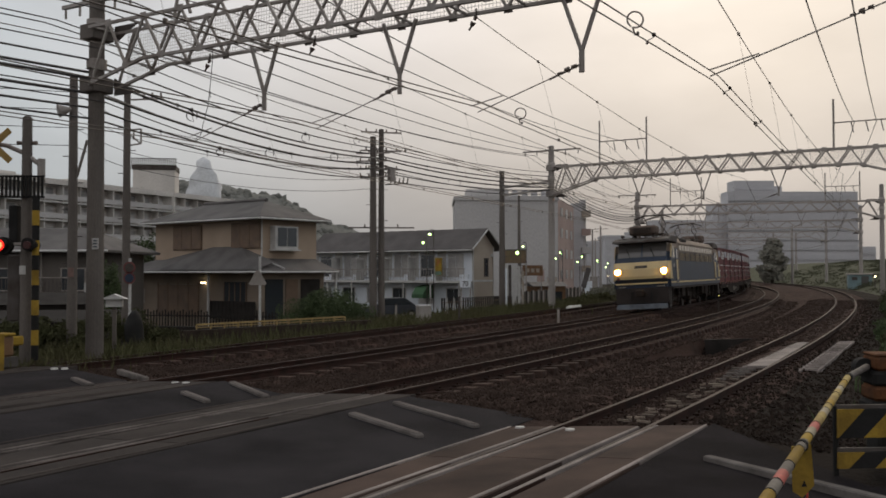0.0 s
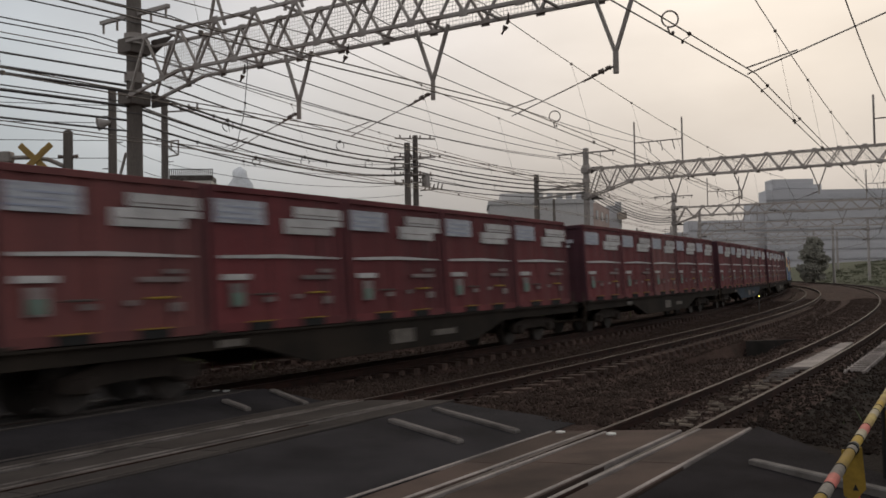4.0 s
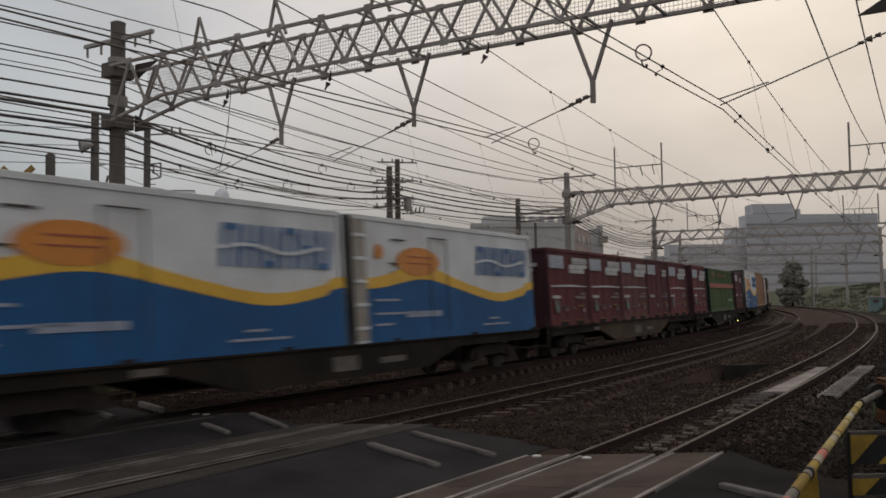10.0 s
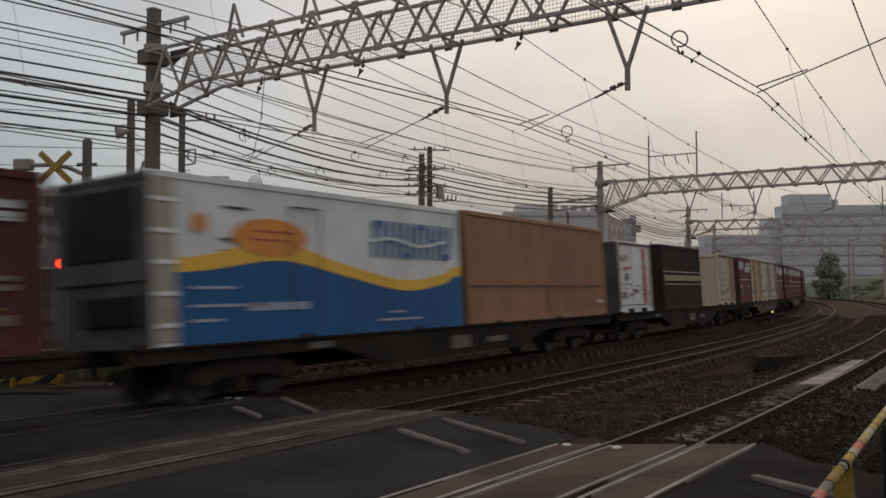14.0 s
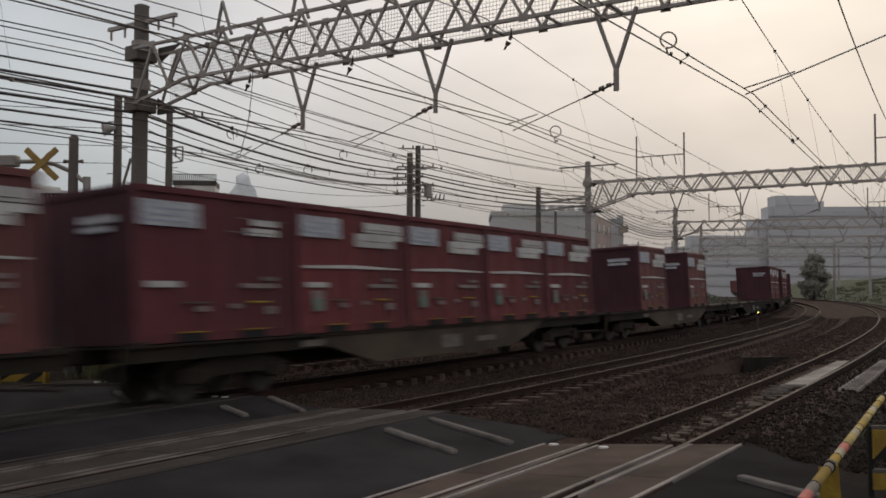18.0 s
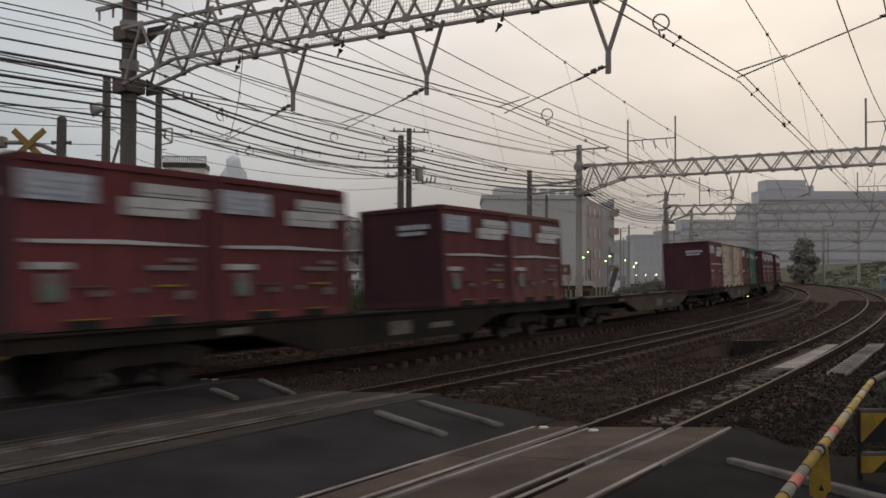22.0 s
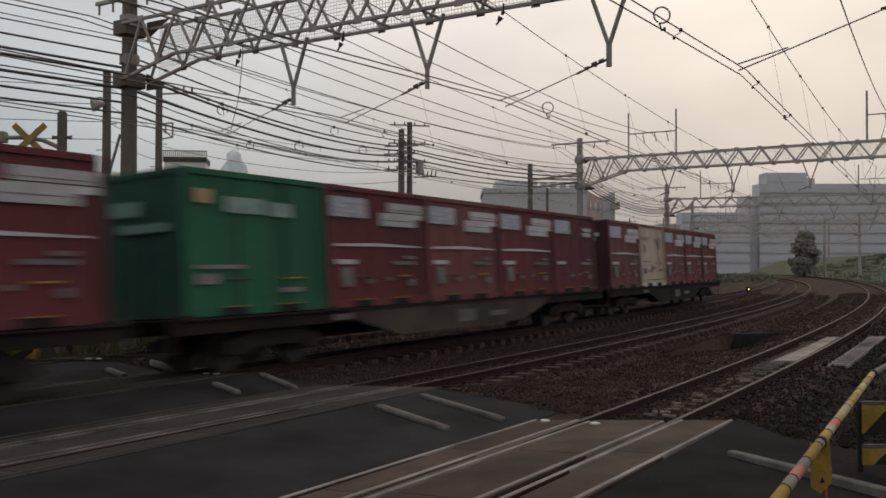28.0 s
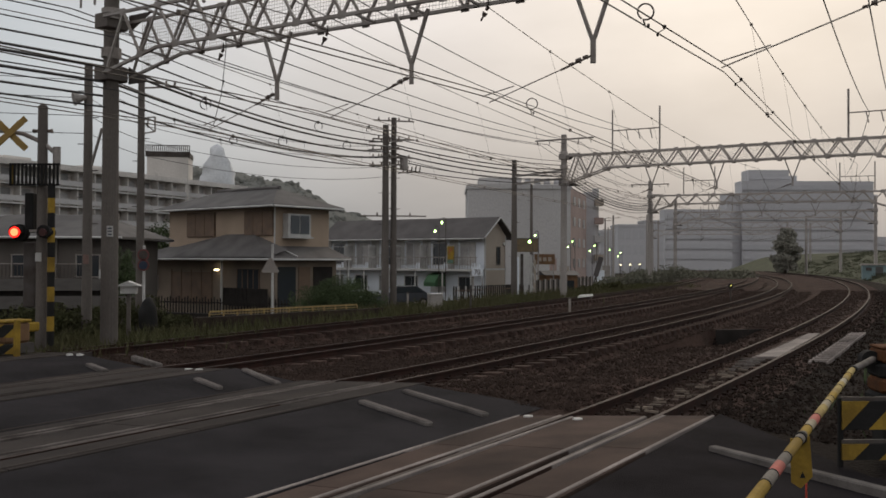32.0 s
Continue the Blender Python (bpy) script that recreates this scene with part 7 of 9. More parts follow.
part("lid", box(B(), (0, 0, 0.93), (0.66, 0.5, 0.06), bevel=0.02), WHITEP, cab)
part("door", box(B(), (0, -0.235, 0.45), (0.5, 0.02, 0.8), bevel=0.005), STEEL, cab)
trk = thing("cable_trough", label="pale concrete cable trough lid beside the curve", category="cable trough")
for i in range(3):
    q = at(52 + i * 2.2, 2.2 + i * 0.2)
    part("lid", box(B(), (q.x, q.y, 0.0), (1.9, 0.35, 0.12), rz=HEAD + 0.12, bevel=0.01), KERB, trk)
sigd = thing("dwarf_signal", turned(*at(50.0, 13.5).to_2d()), "small ground signal with a yellow lamp", "railway signal")
part("post", tube(B(), (0, 0, -0.2), (0, 0, 0.55), 0.04, seg=8), DARKSTEEL, sigd)
part("head", box(B(), (0, 0, 0.62), (0.2, 0.16, 0.26), bevel=0.02), BLACKP, sigd)
part("lens", tube(B(), (0.0, -0.1, 0.64), (0.0, -0.085, 0.64), 0.028, seg=10), glowing("yellow ground lamp", (1.0, 0.85, 0.15), 3.5), sigd)


# ---------------------------------------------------------------- buildings
STUCCO = material("tan stucco", (0.42, 0.325, 0.245), 0.9, other=(0.34, 0.265, 0.20), scale=0.5, fine=50, spec=0.2)
ROOFTILE = material("grey roof slates", (0.125, 0.115, 0.11), 0.8, other=(0.075, 0.068, 0.066), scale=0.7, fine=20, each=0.15, spec=0.3)
PALEWALL = material("pale blue-grey siding", (0.76, 0.80, 0.85), 0.8, other=(0.65, 0.69, 0.735), scale=0.5, fine=30)
CREAMWALL = material("cream siding", (0.38, 0.325, 0.265), 0.85, other=(0.31, 0.26, 0.215), scale=0.5, fine=30)
CONC = material("pale concrete wall", (0.62, 0.585, 0.545), 0.9, other=(0.48, 0.45, 0.415), scale=0.15, fine=8, streak=0.4)
GREYWALL = material("grey concrete wall", (0.49, 0.475, 0.465), 0.9, other=(0.42, 0.405, 0.395), scale=0.12, fine=8, streak=0.4)
# Distance haze painted into the colour: far walls and windows pale, close in tone.
FARWALL = material("far wall paled for haze", (0.495, 0.487, 0.498), 0.9, other=(0.455, 0.447, 0.458), scale=0.05, fine=2, vary=0.1)
FARGLASS = material("far window band paled for haze", (0.462, 0.457, 0.468), 0.6, other=(0.43, 0.425, 0.436), scale=0.3, fine=3, vary=0.12, bump=0)
BROWNSH = material("brown storm shutter", (0.17, 0.11, 0.07), 0.7, other=(0.12, 0.08, 0.055), scale=1.5, fine=30)
DARKROOF = material("dark brown-grey slates", (0.115, 0.104, 0.10), 0.85, other=(0.082, 0.073, 0.071), scale=0.7, fine=20, spec=0.2)
BRICKWALL = material("brownish wall", (0.40, 0.30, 0.265), 0.9, other=(0.32, 0.24, 0.215), scale=0.3, fine=8)
STATUE = material("white statue stone", (0.68, 0.69, 0.70), 0.9, other=(0.56, 0.57, 0.58), scale=0.1, fine=2)
FLATWALL = material("brownish flat wall", (0.50, 0.465, 0.43), 0.9, other=(0.40, 0.365, 0.335), scale=0.15, fine=8, streak=0.4)
CURTAIN = material("curtained window", (0.26, 0.25, 0.245), 0.4, other=(0.42, 0.40, 0.38), scale=0.6, fine=6, each=0.45)
# Haze is put into the colour of hill, conifer, scrub, hedge and bank.
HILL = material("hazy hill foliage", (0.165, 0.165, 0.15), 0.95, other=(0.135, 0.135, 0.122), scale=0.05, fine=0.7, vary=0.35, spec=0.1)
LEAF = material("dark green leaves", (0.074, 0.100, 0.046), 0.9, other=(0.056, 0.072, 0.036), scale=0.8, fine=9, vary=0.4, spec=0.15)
CONIFER = material("conifer greyed for haze", (0.28, 0.27, 0.228), 0.95, other=(0.25, 0.242, 0.205), scale=0.5, fine=4, vary=0.15, spec=0.04)
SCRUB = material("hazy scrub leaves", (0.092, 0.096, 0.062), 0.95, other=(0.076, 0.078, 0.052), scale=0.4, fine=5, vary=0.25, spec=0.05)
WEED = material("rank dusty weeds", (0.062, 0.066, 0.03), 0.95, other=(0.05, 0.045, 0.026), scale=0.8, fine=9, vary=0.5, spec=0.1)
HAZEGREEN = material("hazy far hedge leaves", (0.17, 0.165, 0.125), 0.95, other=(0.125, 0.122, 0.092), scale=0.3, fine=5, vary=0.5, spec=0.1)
GRASS = material("grass blades", (0.078, 0.082, 0.036), 0.9, other=(0.076, 0.066, 0.034), scale=0.35, fine=6, vary=0.4, spec=0.12)
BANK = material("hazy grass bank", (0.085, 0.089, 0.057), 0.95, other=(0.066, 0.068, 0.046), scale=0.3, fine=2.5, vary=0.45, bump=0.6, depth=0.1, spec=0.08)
TRUNK = material("bark", (0.07, 0.055, 0.045), 0.95, other=(0.04, 0.032, 0.027), scale=4, fine=30)


def frame_at(c, along, z=0.0):
    """A building's own axes: x along its front, y into it, z up."""
    return turned(c[0], c[1], z, math.atan2(along[1], along[0]))


def window(parent, x, y, z, w, h, axis="x", frame=WHITEP, pane=GLASS, depth=0.06, sash=2, out=-1):
    """A framed window on a wall that runs along an axis, facing out; its frame stands proud and its pane lies inside."""
    def bx(a, b, c, s):
        return box(B(), (x + a, y + out * b, z + c), s) if axis == "x" else box(B(), (x + out * b, y + a, z + c), (s[1], s[0], s[2]))
    g = B()
    t = 0.06
    for a, c, sa, sc in ((0, h / 2, w + 2 * t, t), (0, -h / 2, w + 2 * t, t), (-w / 2, 0, t, h), (w / 2, 0, t, h)):
        if axis == "x":
            box(g, (x + a, y + out * depth / 2, z + c), (sa, depth, sc))
        else:
            box(g, (x + out * depth / 2, y + a, z + c), (depth, sa, sc))
    f = part("window", g, frame, parent)
    for i in range(sash):
        part("pane", bx(-w / 2 + w * (i + 0.5) / sash, 0.012, 0, (w / sash - 0.04, 0.02, h - 0.04)), pane, f)
    return f


def hip_roof(parent, x0, x1, y0, y1, z0, rx0, rx1, ry, z1, mat, name="roof", thick=0.12):
    g = B()
    lo = [g.verts.new((x, y, z0)) for x, y in ((x0, y0), (x1, y0), (x1, y1), (x0, y1))]
    ed = [g.verts.new((v.co.x, v.co.y, z0 - thick)) for v in lo]
    a, b = g.verts.new((rx0, ry, z1)), g.verts.new((rx1, ry, z1))
    g.faces.new((lo[0], lo[1], b, a))
    g.faces.new((lo[1], lo[2], b))
    g.faces.new((lo[2], lo[3], a, b))
    g.faces.new((lo[3], lo[0], a))
    for i in range(4):
        g.faces.new((lo[i], ed[i], ed[(i + 1) % 4], lo[(i + 1) % 4]))
    g.faces.new(ed)
    bmesh.ops.recalc_face_normals(g, faces=g.faces[:])
    return part(name, g, mat, parent)


def gutter(parent, a, b):
    return part("gutter", tube(B(), a, b, 0.06, seg=8), WHITEP, parent)


# tan house: x runs along its long front, from the near corner to the left, y into the plot
HC = (-9.25, 50.2)
hm = Matrix.Translation((HC[0], HC[1], 0)) @ Matrix.Rotation(math.atan2(0.78, 0.62), 4, "Z")
# local x: along the short right wall (away to the right), local y: along the long wall (to the left and away)
house = thing("house", hm, "two-storey tan stucco house with grey tiled hip roofs", "house", "houses")
BASE = -1.3
# Lower stucco painted darker to carry the shade of the eaves.
part("lower_wall", box(B(), (1.95, 5.6, (BASE + 2.1) / 2), (4.7, 12.0, 2.1 - BASE)), material("beige lower wall", (0.25, 0.20, 0.155), 0.9, other=(0.18, 0.145, 0.113), scale=0.6, fine=40, spec=0.2), house, "beige lower wall, darkened for eaves shade")
part("upper_wall", box(B(), (2.18, 5.1, 3.55), (4.16, 9.8, 2.8)), STUCCO, house)
g = B()
o = [g.verts.new(v) for v in ((-1.3, -1.0, 2.05), (4.85, -1.0, 2.05), (4.85, 12.4, 2.05), (-1.3, 12.4, 2.05))]
i_ = [g.verts.new(v) for v in ((0.12, 0.22, 2.72), (4.22, 0.22, 2.72), (4.22, 9.98, 2.72), (0.12, 9.98, 2.72))]
e_ = [g.verts.new((v.co.x, v.co.y, 1.92)) for v in o]
for k in range(4):
    g.faces.new((o[k], o[(k + 1) % 4], i_[(k + 1) % 4], i_[k]))
    g.faces.new((e_[k], e_[(k + 1) % 4], o[(k + 1) % 4], o[k]))
g.faces.new(i_)
g.faces.new(e_[::-1])
bmesh.ops.recalc_face_normals(g, faces=g.faces[:])
part("lower_roof", g, ROOFTILE, house, "grey tiled lower roof")
g = B()
lo = [g.verts.new(v) for v in ((-1.34, -0.9, 2.09), (-1.34, 7.6, 2.09), (0.08, 9.4, 2.66), (0.08, -0.9, 2.5))]
ra, rb = g.verts.new((0.08, 1.95, 3.40)), g.verts.new((0.08, 4.4, 3.40))
for f in ((lo[0], lo[1], rb, ra), (lo[1], lo[2], rb), (lo[3], lo[0], ra), (lo[2], lo[3], ra, rb)):
    g.faces.new(f)
g.faces.new(lo[::-1])
bmesh.ops.recalc_face_normals(g, faces=g.faces[:])
part("bay_roof", g, ROOFTILE, house, "darker hipped roof over the front bay")
scr = part("veranda_screen", box(B(), (-0.9, 1.5, -0.15), (0.08, 3.8, 1.0), bevel=0.01), NEARBLACK, house, "dark slatted veranda screen")
for k in range(12):
    part("slat", box(B(), (-0.96, -0.25 + 0.32 * k, -0.15), (0.04, 0.10, 1.0)), NEARBLACK, scr)
for y, w in ((7.0, 3.9), (1.8, 1.9)):
    for k in range(5):
        part("lattice_bar", box(B(), (-0.46, y - w / 2 + w * k / 4, 0.38), (0.04, 0.06, 1.95)), BROWNSH, house)
g = B()
lo = [g.verts.new(v) for v in ((-0.6, -0.45, 5.0), (4.85, -0.45, 5.0), (4.85, 10.65, 5.0), (-0.6, 10.65, 5.0))]
ed = [g.verts.new((v.co.x, v.co.y, 4.88)) for v in lo]
ra, rb = g.verts.new((2.12, 2.3, 6.14)), g.verts.new((2.12, 7.7, 6.14))
for f in ((lo[0], lo[1], ra), (lo[1], lo[2], rb, ra), (lo[2], lo[3], rb), (lo[3], lo[0], ra, rb), tuple(ed)):
    g.faces.new(f)
for k in range(4):
    g.faces.new((lo[k], ed[k], ed[(k + 1) % 4], lo[(k + 1) % 4]))
bmesh.ops.recalc_face_normals(g, faces=g.faces[:])
part("upper_roof", g, ROOFTILE, house, "grey tiled hip roof")
part("ridge_cap", tube(B(), (2.12, 2.1, 6.17), (2.12, 7.9, 6.17), 0.11, seg=8), ROOFTILE, house)
for a, b in (((-0.64, -0.45, 4.9), (-0.64, 10.65, 4.9)), ((-0.6, -0.49, 4.9), (4.85, -0.49, 4.9)), ((-1.34, -1.0, 1.95), (-1.34, 12.4, 1.95)), ((-1.3, -1.04, 1.95), (4.85, -1.04, 1.95))):
    gutter(house, a, b)
# storm shutters on the long upper wall (x = 0.1), bay window on the short wall (y = 0.2)
for y, w in ((6.78, 2.7), (1.5, 2.45)):
    g = B()
    box(g, (0.06, y, 4.0), (0.1, w, 1.45), bevel=0.02)
    sh = part("storm_shutter", g, BROWNSH, house, "closed brown storm shutter")
    for k in range(3):
        part("slat", box(B(), (0.0, y - w / 2 + w * (k + 0.5) / 3, 4.0), (0.03, w / 3 - 0.06, 1.3)), BROWNSH, sh)
g = B()
box(g, (1.56, 0.0, 3.87), (1.74, 0.5, 1.32), bevel=0.03)
bay = part("bay_window", g, WHITEP, house, "white boxed bay window")
for k in range(2):
    part("pane", box(B(), (1.20 + 0.73 * k, -0.26, 3.92), (0.66, 0.03, 1.04)), GLASS, bay)
part("sill", box(B(), (1.56, -0.05, 3.19), (1.9, 0.62, 0.08)), WHITEP, bay)
for x, y, z, w, h in ((-0.42, 7.0, 0.25, 3.9, 1.9), (-0.42, 1.8, 0.4, 1.9, 2.0)):
    part("sliding_door", box(B(), (x, y, z), (0.06, w, h), bevel=0.01), BROWNSH if y > 5 else GLASS, house)
window(house, -0.4, 10.9, 0.5, 1.0, 0.8, "y", STEEL, GLASS)
# Shaded openings painted as flat panels; the last is the open carport.
for x, w, m_ in ((0.45, 1.3, GLASS), (1.75, 0.9, BROWNSH), (3.2, 1.5, NEARBLACK)):
    part("lower_panel", box(B(), (x, -0.42, 0.4), (w, 0.06, 2.3), bevel=0.01), m_, house)
part("porch_post", box(B(), (-1.0, 3.45, 0.3), (0.10, 0.10, 3.2)), WHITEP, house)
part("carport_post", box(B(), (4.75, -0.92, 0.3), (0.1, 0.1, 3.2)), WHITEP, house)
part("porch_lamp", tube(B(), (-0.42, 4.45, 1.34), (-0.72, 4.45, 1.34), 0.045, seg=10), WARMLAMP, house, "lit porch lamp")
part("down_pipe", tube(B(), (0.05, 0.15, 2.7), (0.05, 0.15, 4.9), 0.045, seg=8), WHITEP, house)
part("drain_pipe", tube(B(), (-0.05, 0.1, 2.72), (0.72, -0.98, 2.12), 0.05, seg=8), WHITEP, house)
hf = thing("garden_fence", label="low dark slatted fence before the tan house", category="fence", group="garden fences")
a, b = Vector((-14.2, 45.0, 0)), Vector((-6.8, 42.6, 0))
for z in (-0.7, -0.15):
    part("rail", beam(B(), a + Zv * z, b + Zv * z, 0.06), NEARBLACK, hf)
for i in range(48):
    p = a.lerp(b, i / 47)
    part("slat", box(B(), (p.x, p.y, -0.55), (0.06, 0.03, 1.15 + 0.12 * (i % 3)), rz=-0.3), NEARBLACK, hf)
gw = thing("garden_wall", label="low dark timber garden wall below the fence", category="wall", kind="structure")
part("wall", beam(B(), a + Vector((0, -0.2, -0.72)), b + Vector((0, -0.2, -0.72)), 0.55, 0.12), NEARBLACK, gw)

# old house behind the crossing
oh = thing("house", turned(-20.9, 45.5, -1.3, -0.05), "old grey-roofed house behind the crossing poles", "house", "houses")
part("wall", box(B(), (0, 3, 2.1), (9.0, 6.0, 4.3)), material("grimy plaster wall", (0.13, 0.113, 0.098), 0.9, other=(0.08, 0.069, 0.06), scale=0.5, fine=30, streak=0.4), oh)
hip_roof(oh, -5.2, 5.2, -0.7, 6.7, 4.35, -2.6, 2.6, 3.0, 5.6, ROOFTILE)
for x, z, w, h in ((-3.2, 2.9, 1.6, 1.1), (0.2, 2.9, 1.8, 1.1), (3.2, 2.9, 1.2, 1.1), (-3.0, 0.9, 2.0, 1.7), (0.5, 0.95, 1.2, 1.8), (3.0, 0.9, 1.9, 1.7)):
    window(oh, x, 0.0, z, w, h, "x", STEEL, GLASS)
for x in (-4.3, -1.5, 1.6, 4.2):
    part("down_pipe", tube(B(), (x, -0.06, 0.0), (x, -0.06, 4.25), 0.045, seg=8), STEEL, oh)
part("belt_course", box(B(), (0, -0.03, 2.05), (9.04, 0.08, 0.16)), DARKSTEEL, oh)
part("upper_balcony", box(B(), (1.2, -0.55, 2.1), (4.6, 1.0, 0.1)), DARKSTEEL, oh)
for i in range(24):
    part("baluster", box(B(), (-1.05 + 0.195 * i, -1.02, 2.55), (0.03, 0.03, 0.9)), DARKSTEEL, oh)
part("balcony_rail", box(B(), (1.2, -1.02, 3.0), (4.6, 0.05, 0.05)), STEEL, oh)
for x, z in ((-1.9, 0.35), (4.3, 2.45)):
    part("air_conditioner", box(B(), (x, -0.3, z), (0.75, 0.32, 0.55), bevel=0.02), WHITEP, oh)
part("awning", prism(B(), [(0.0, 2.25), (-0.9, 2.0), (-0.9, 1.95), (0.0, 2.15)], (0, 1, 0), (0, 0, 1), (-4.2, 0, 0), (8.4, 0, 0)), DARKSTEEL, oh)
gutter(oh, (-5.2, -0.72, 4.3), (5.2, -0.72, 4.3))

# road signs beside the house
rs = thing("road_sign", turned(-6.6, 35.2), "grey back of a triangular road sign on a white pole", "road sign", "road signs")
part("pole", tube(B(), (0, 0, -1.2), (0, 0, 2.55), 0.05, seg=10), WHITEP, rs)
g = B()
prism(g, [(-0.3, 0.0), (0.3, 0.0), (0.34, 0.06), (0.06, 0.56), (-0.06, 0.56), (-0.34, 0.06)], (1, 0, 0), (0, 0, 1), (-0.08, -0.05, 1.45), (0, 0.03, 0))
part("sign_plate", g, STEEL, rs)
rs = thing("road_sign", turned(-9.74, 29.6), "round no-parking and blue disc signs on a pole", "road sign", "road signs")
part("pole", tube(B(), (0, 0, -1.2), (0, 0, 2.4), 0.045, seg=10), WHITEP, rs)
for z, m1_, m2_ in ((2.10, DULLRED, DARKSTEEL), (1.76, DULLRED, LOCO_BLUE)):
    g = tube(B(), (0, -0.07, z), (0, -0.05, z), 0.19, seg=20)
    s_ = part("disc_rim", g, m1_, rs)
    part("disc", tube(B(), (0, -0.085, z), (0, -0.072, z), 0.14, seg=20), m2_, s_)

# pale two-storey apartment house
am = Matrix.Translation((3.2, 70.0, 0)) @ Matrix.Rotation(math.atan2(0.57, -0.82), 4, "Z")
# local x: along the long front to the left, local -y: back from the front
apt = thing("apartment_house", am, "pale blue two-storey apartment house with dark gable roof", "apartment house", "houses")
part("wall", box(B(), (8.0, -1.55, 1.35), (16.0, 3.1, 5.2)), PALEWALL, apt)
g = B()
prism(g, [(0.0, 3.93), (-1.55, 5.22), (-3.1, 3.93)], (0, 1, 0), (0, 0, 1), (0.0, 0, 0), (16.0, 0, 0))
part("gable_wall", g, CREAMWALL, apt)
part("end_wall", box(B(), (-0.03, -1.55, 1.35), (0.06, 3.12, 5.2)), CREAMWALL, apt)
for s in (0, 1):
    g = B()
    y0, y1 = (0.75, -1.55) if s == 0 else (-3.85, -1.55)
    prism(g, [(y0, 3.72), (y0, 3.58), (y1, 5.22), (y1, 5.36)], (0, 1, 0), (0, 0, 1), (-0.45, 0, 0), (16.9, 0, 0))
    part("roof", g, DARKROOF, apt, "dark slate gable roof")
for s in ((0.75, -1.55), (-3.85, -1.55)):
    part("barge_board", beam(B(), (-0.47, s[0], 3.66), (-0.47, s[1], 5.30), 0.14, 0.05), WHITEP, apt)
gutter(apt, (-0.4, 0.8, 3.6), (16.4, 0.8, 3.6))
part("balcony_floor", box(B(), (8.0, 0.55, 1.18), (16.0, 1.1, 0.16)), WHITEP, apt)
part("balcony_rail", box(B(), (8.0, 1.06, 2.18), (16.0, 0.06, 0.06)), STEEL, apt)
for i in range(64):
    part("baluster", box(B(), (0.1 + i * 0.25, 1.06, 1.7), (0.025, 0.025, 0.95)), STEEL, apt)
for i in range(6):
    x = 1.5 + i * 2.65
    window(apt, x, 0.02, 2.45, 1.35, 1.75, "x", WHITEP, (CURTAIN, GLASS)[i % 2], out=1)
    part("light_panel", box(B(), (x + 1.32, 0.03, 2.55), (0.8, 0.05, 2.0)), WHITEP, apt)
    window(apt, x + 0.2, 0.02, 0.05, 1.3, 1.2, "x", WHITEP, (GLASS, CURTAIN)[i % 2], out=1)
    part("porch_post", box(B(), (x - 0.9, 1.0, 0.0), (0.09, 0.09, 2.4)), WHITEP, apt)
window(apt, -0.06, -1.9, 2.3, 0.5, 1.4, "y", DARKSTEEL, GLASS)
part("awning", prism(B(), [(0.05, 0.95), (1.0, 0.75), (1.5, 0.2), (1.5, -0.1), (0.05, -0.1)], (0, 1, 0), (0, 0, 1), (3.6, 0, 0), (1.1, 0, 0)), material("green awning cloth", (0.035, 0.10, 0.038), 0.7, scale=2), apt, "green curved awning")
psign = thing("parking_sign", turned(*(am @ Vector((2.2, 1.4, 0))).to_2d(), 0, math.atan2(-0.57, 0.82)), "yellow and green parking sign hung on the balcony", "sign")
part("board", box(B(), (0, 0, 2.35), (0.62, 0.05, 1.35)), YELLOW, psign)
part("green_foot", box(B(), (0, -0.03, 1.85), (0.58, 0.02, 0.3)), DECAL_G, psign)
tx = bpy.data.curves.new("letter", "FONT")
tx.body, tx.size, tx.extrude, tx.align_x = "P", 0.6, 0.01, "CENTER"
tx.materials.append(DECAL_R)
lt = new("letter", tx)
lt.parent = psign
lt.matrix_basis = Matrix.Translation((0, -0.035, 2.45)) @ Matrix.Rotation(radians(90), 4, "X")

part("string_course", box(B(), (-0.075, -1.55, 1.25), (0.03, 3.1, 0.14)), WHITEP, apt)
part("corner_pipe", tube(B(), (-0.1, 0.04, -1.2), (-0.1, 0.04, 3.8), 0.05, seg=8), WHITEP, apt)
part("corner_pipe", tube(B(), (-0.1, -3.0, -1.2), (-0.1, -3.0, 3.8), 0.045, seg=8), WHITEP, apt)
part("gable_lamp", tube(B(), (-0.06, -2.75, 3.25), (-0.18, -2.75, 3.25), 0.13, seg=14), WHITEP, apt)
for i in range(6):
    part("air_conditioner", box(B(), (0.45 + i * 2.65, 0.45, 1.5), (0.72, 0.3, 0.5), bevel=0.02), PALEWALL, apt)
for i in range(5):
    part("laundry_pole", tube(B(), (1.0 + i * 3.0, 0.95, 3.05), (2.6 + i * 3.0, 0.95, 3.05), 0.02, seg=6), WHITEP, apt)
    part("balcony_divider", box(B(), (2.75 + i * 2.65, 0.55, 2.2), (0.05, 0.95, 1.9)), WHITEP, apt)
tos = thing("name_board", turned(*(am @ Vector((-0.1, 1.15, 0))).to_2d(), 0, math.atan2(-0.57, 0.82)), "pale board with the dark number 70 before the apartment house", "sign")
part("board", box(B(), (0, 0, 1.06), (1.0, 0.05, 0.62), bevel=0.01), PALEWALL, tos)
for x in (-0.4, 0.4):
    part("post", box(B(), (x, 0.05, 0.0), (0.06, 0.05, 2.7)), STEEL, tos)
tx = bpy.data.curves.new("letters", "FONT")
tx.body, tx.size, tx.extrude, tx.align_x = "70", 0.56, 0.01, "CENTER"
tx.materials.append(DARKSTEEL)
lt = new("letters", tx)
lt.parent = tos
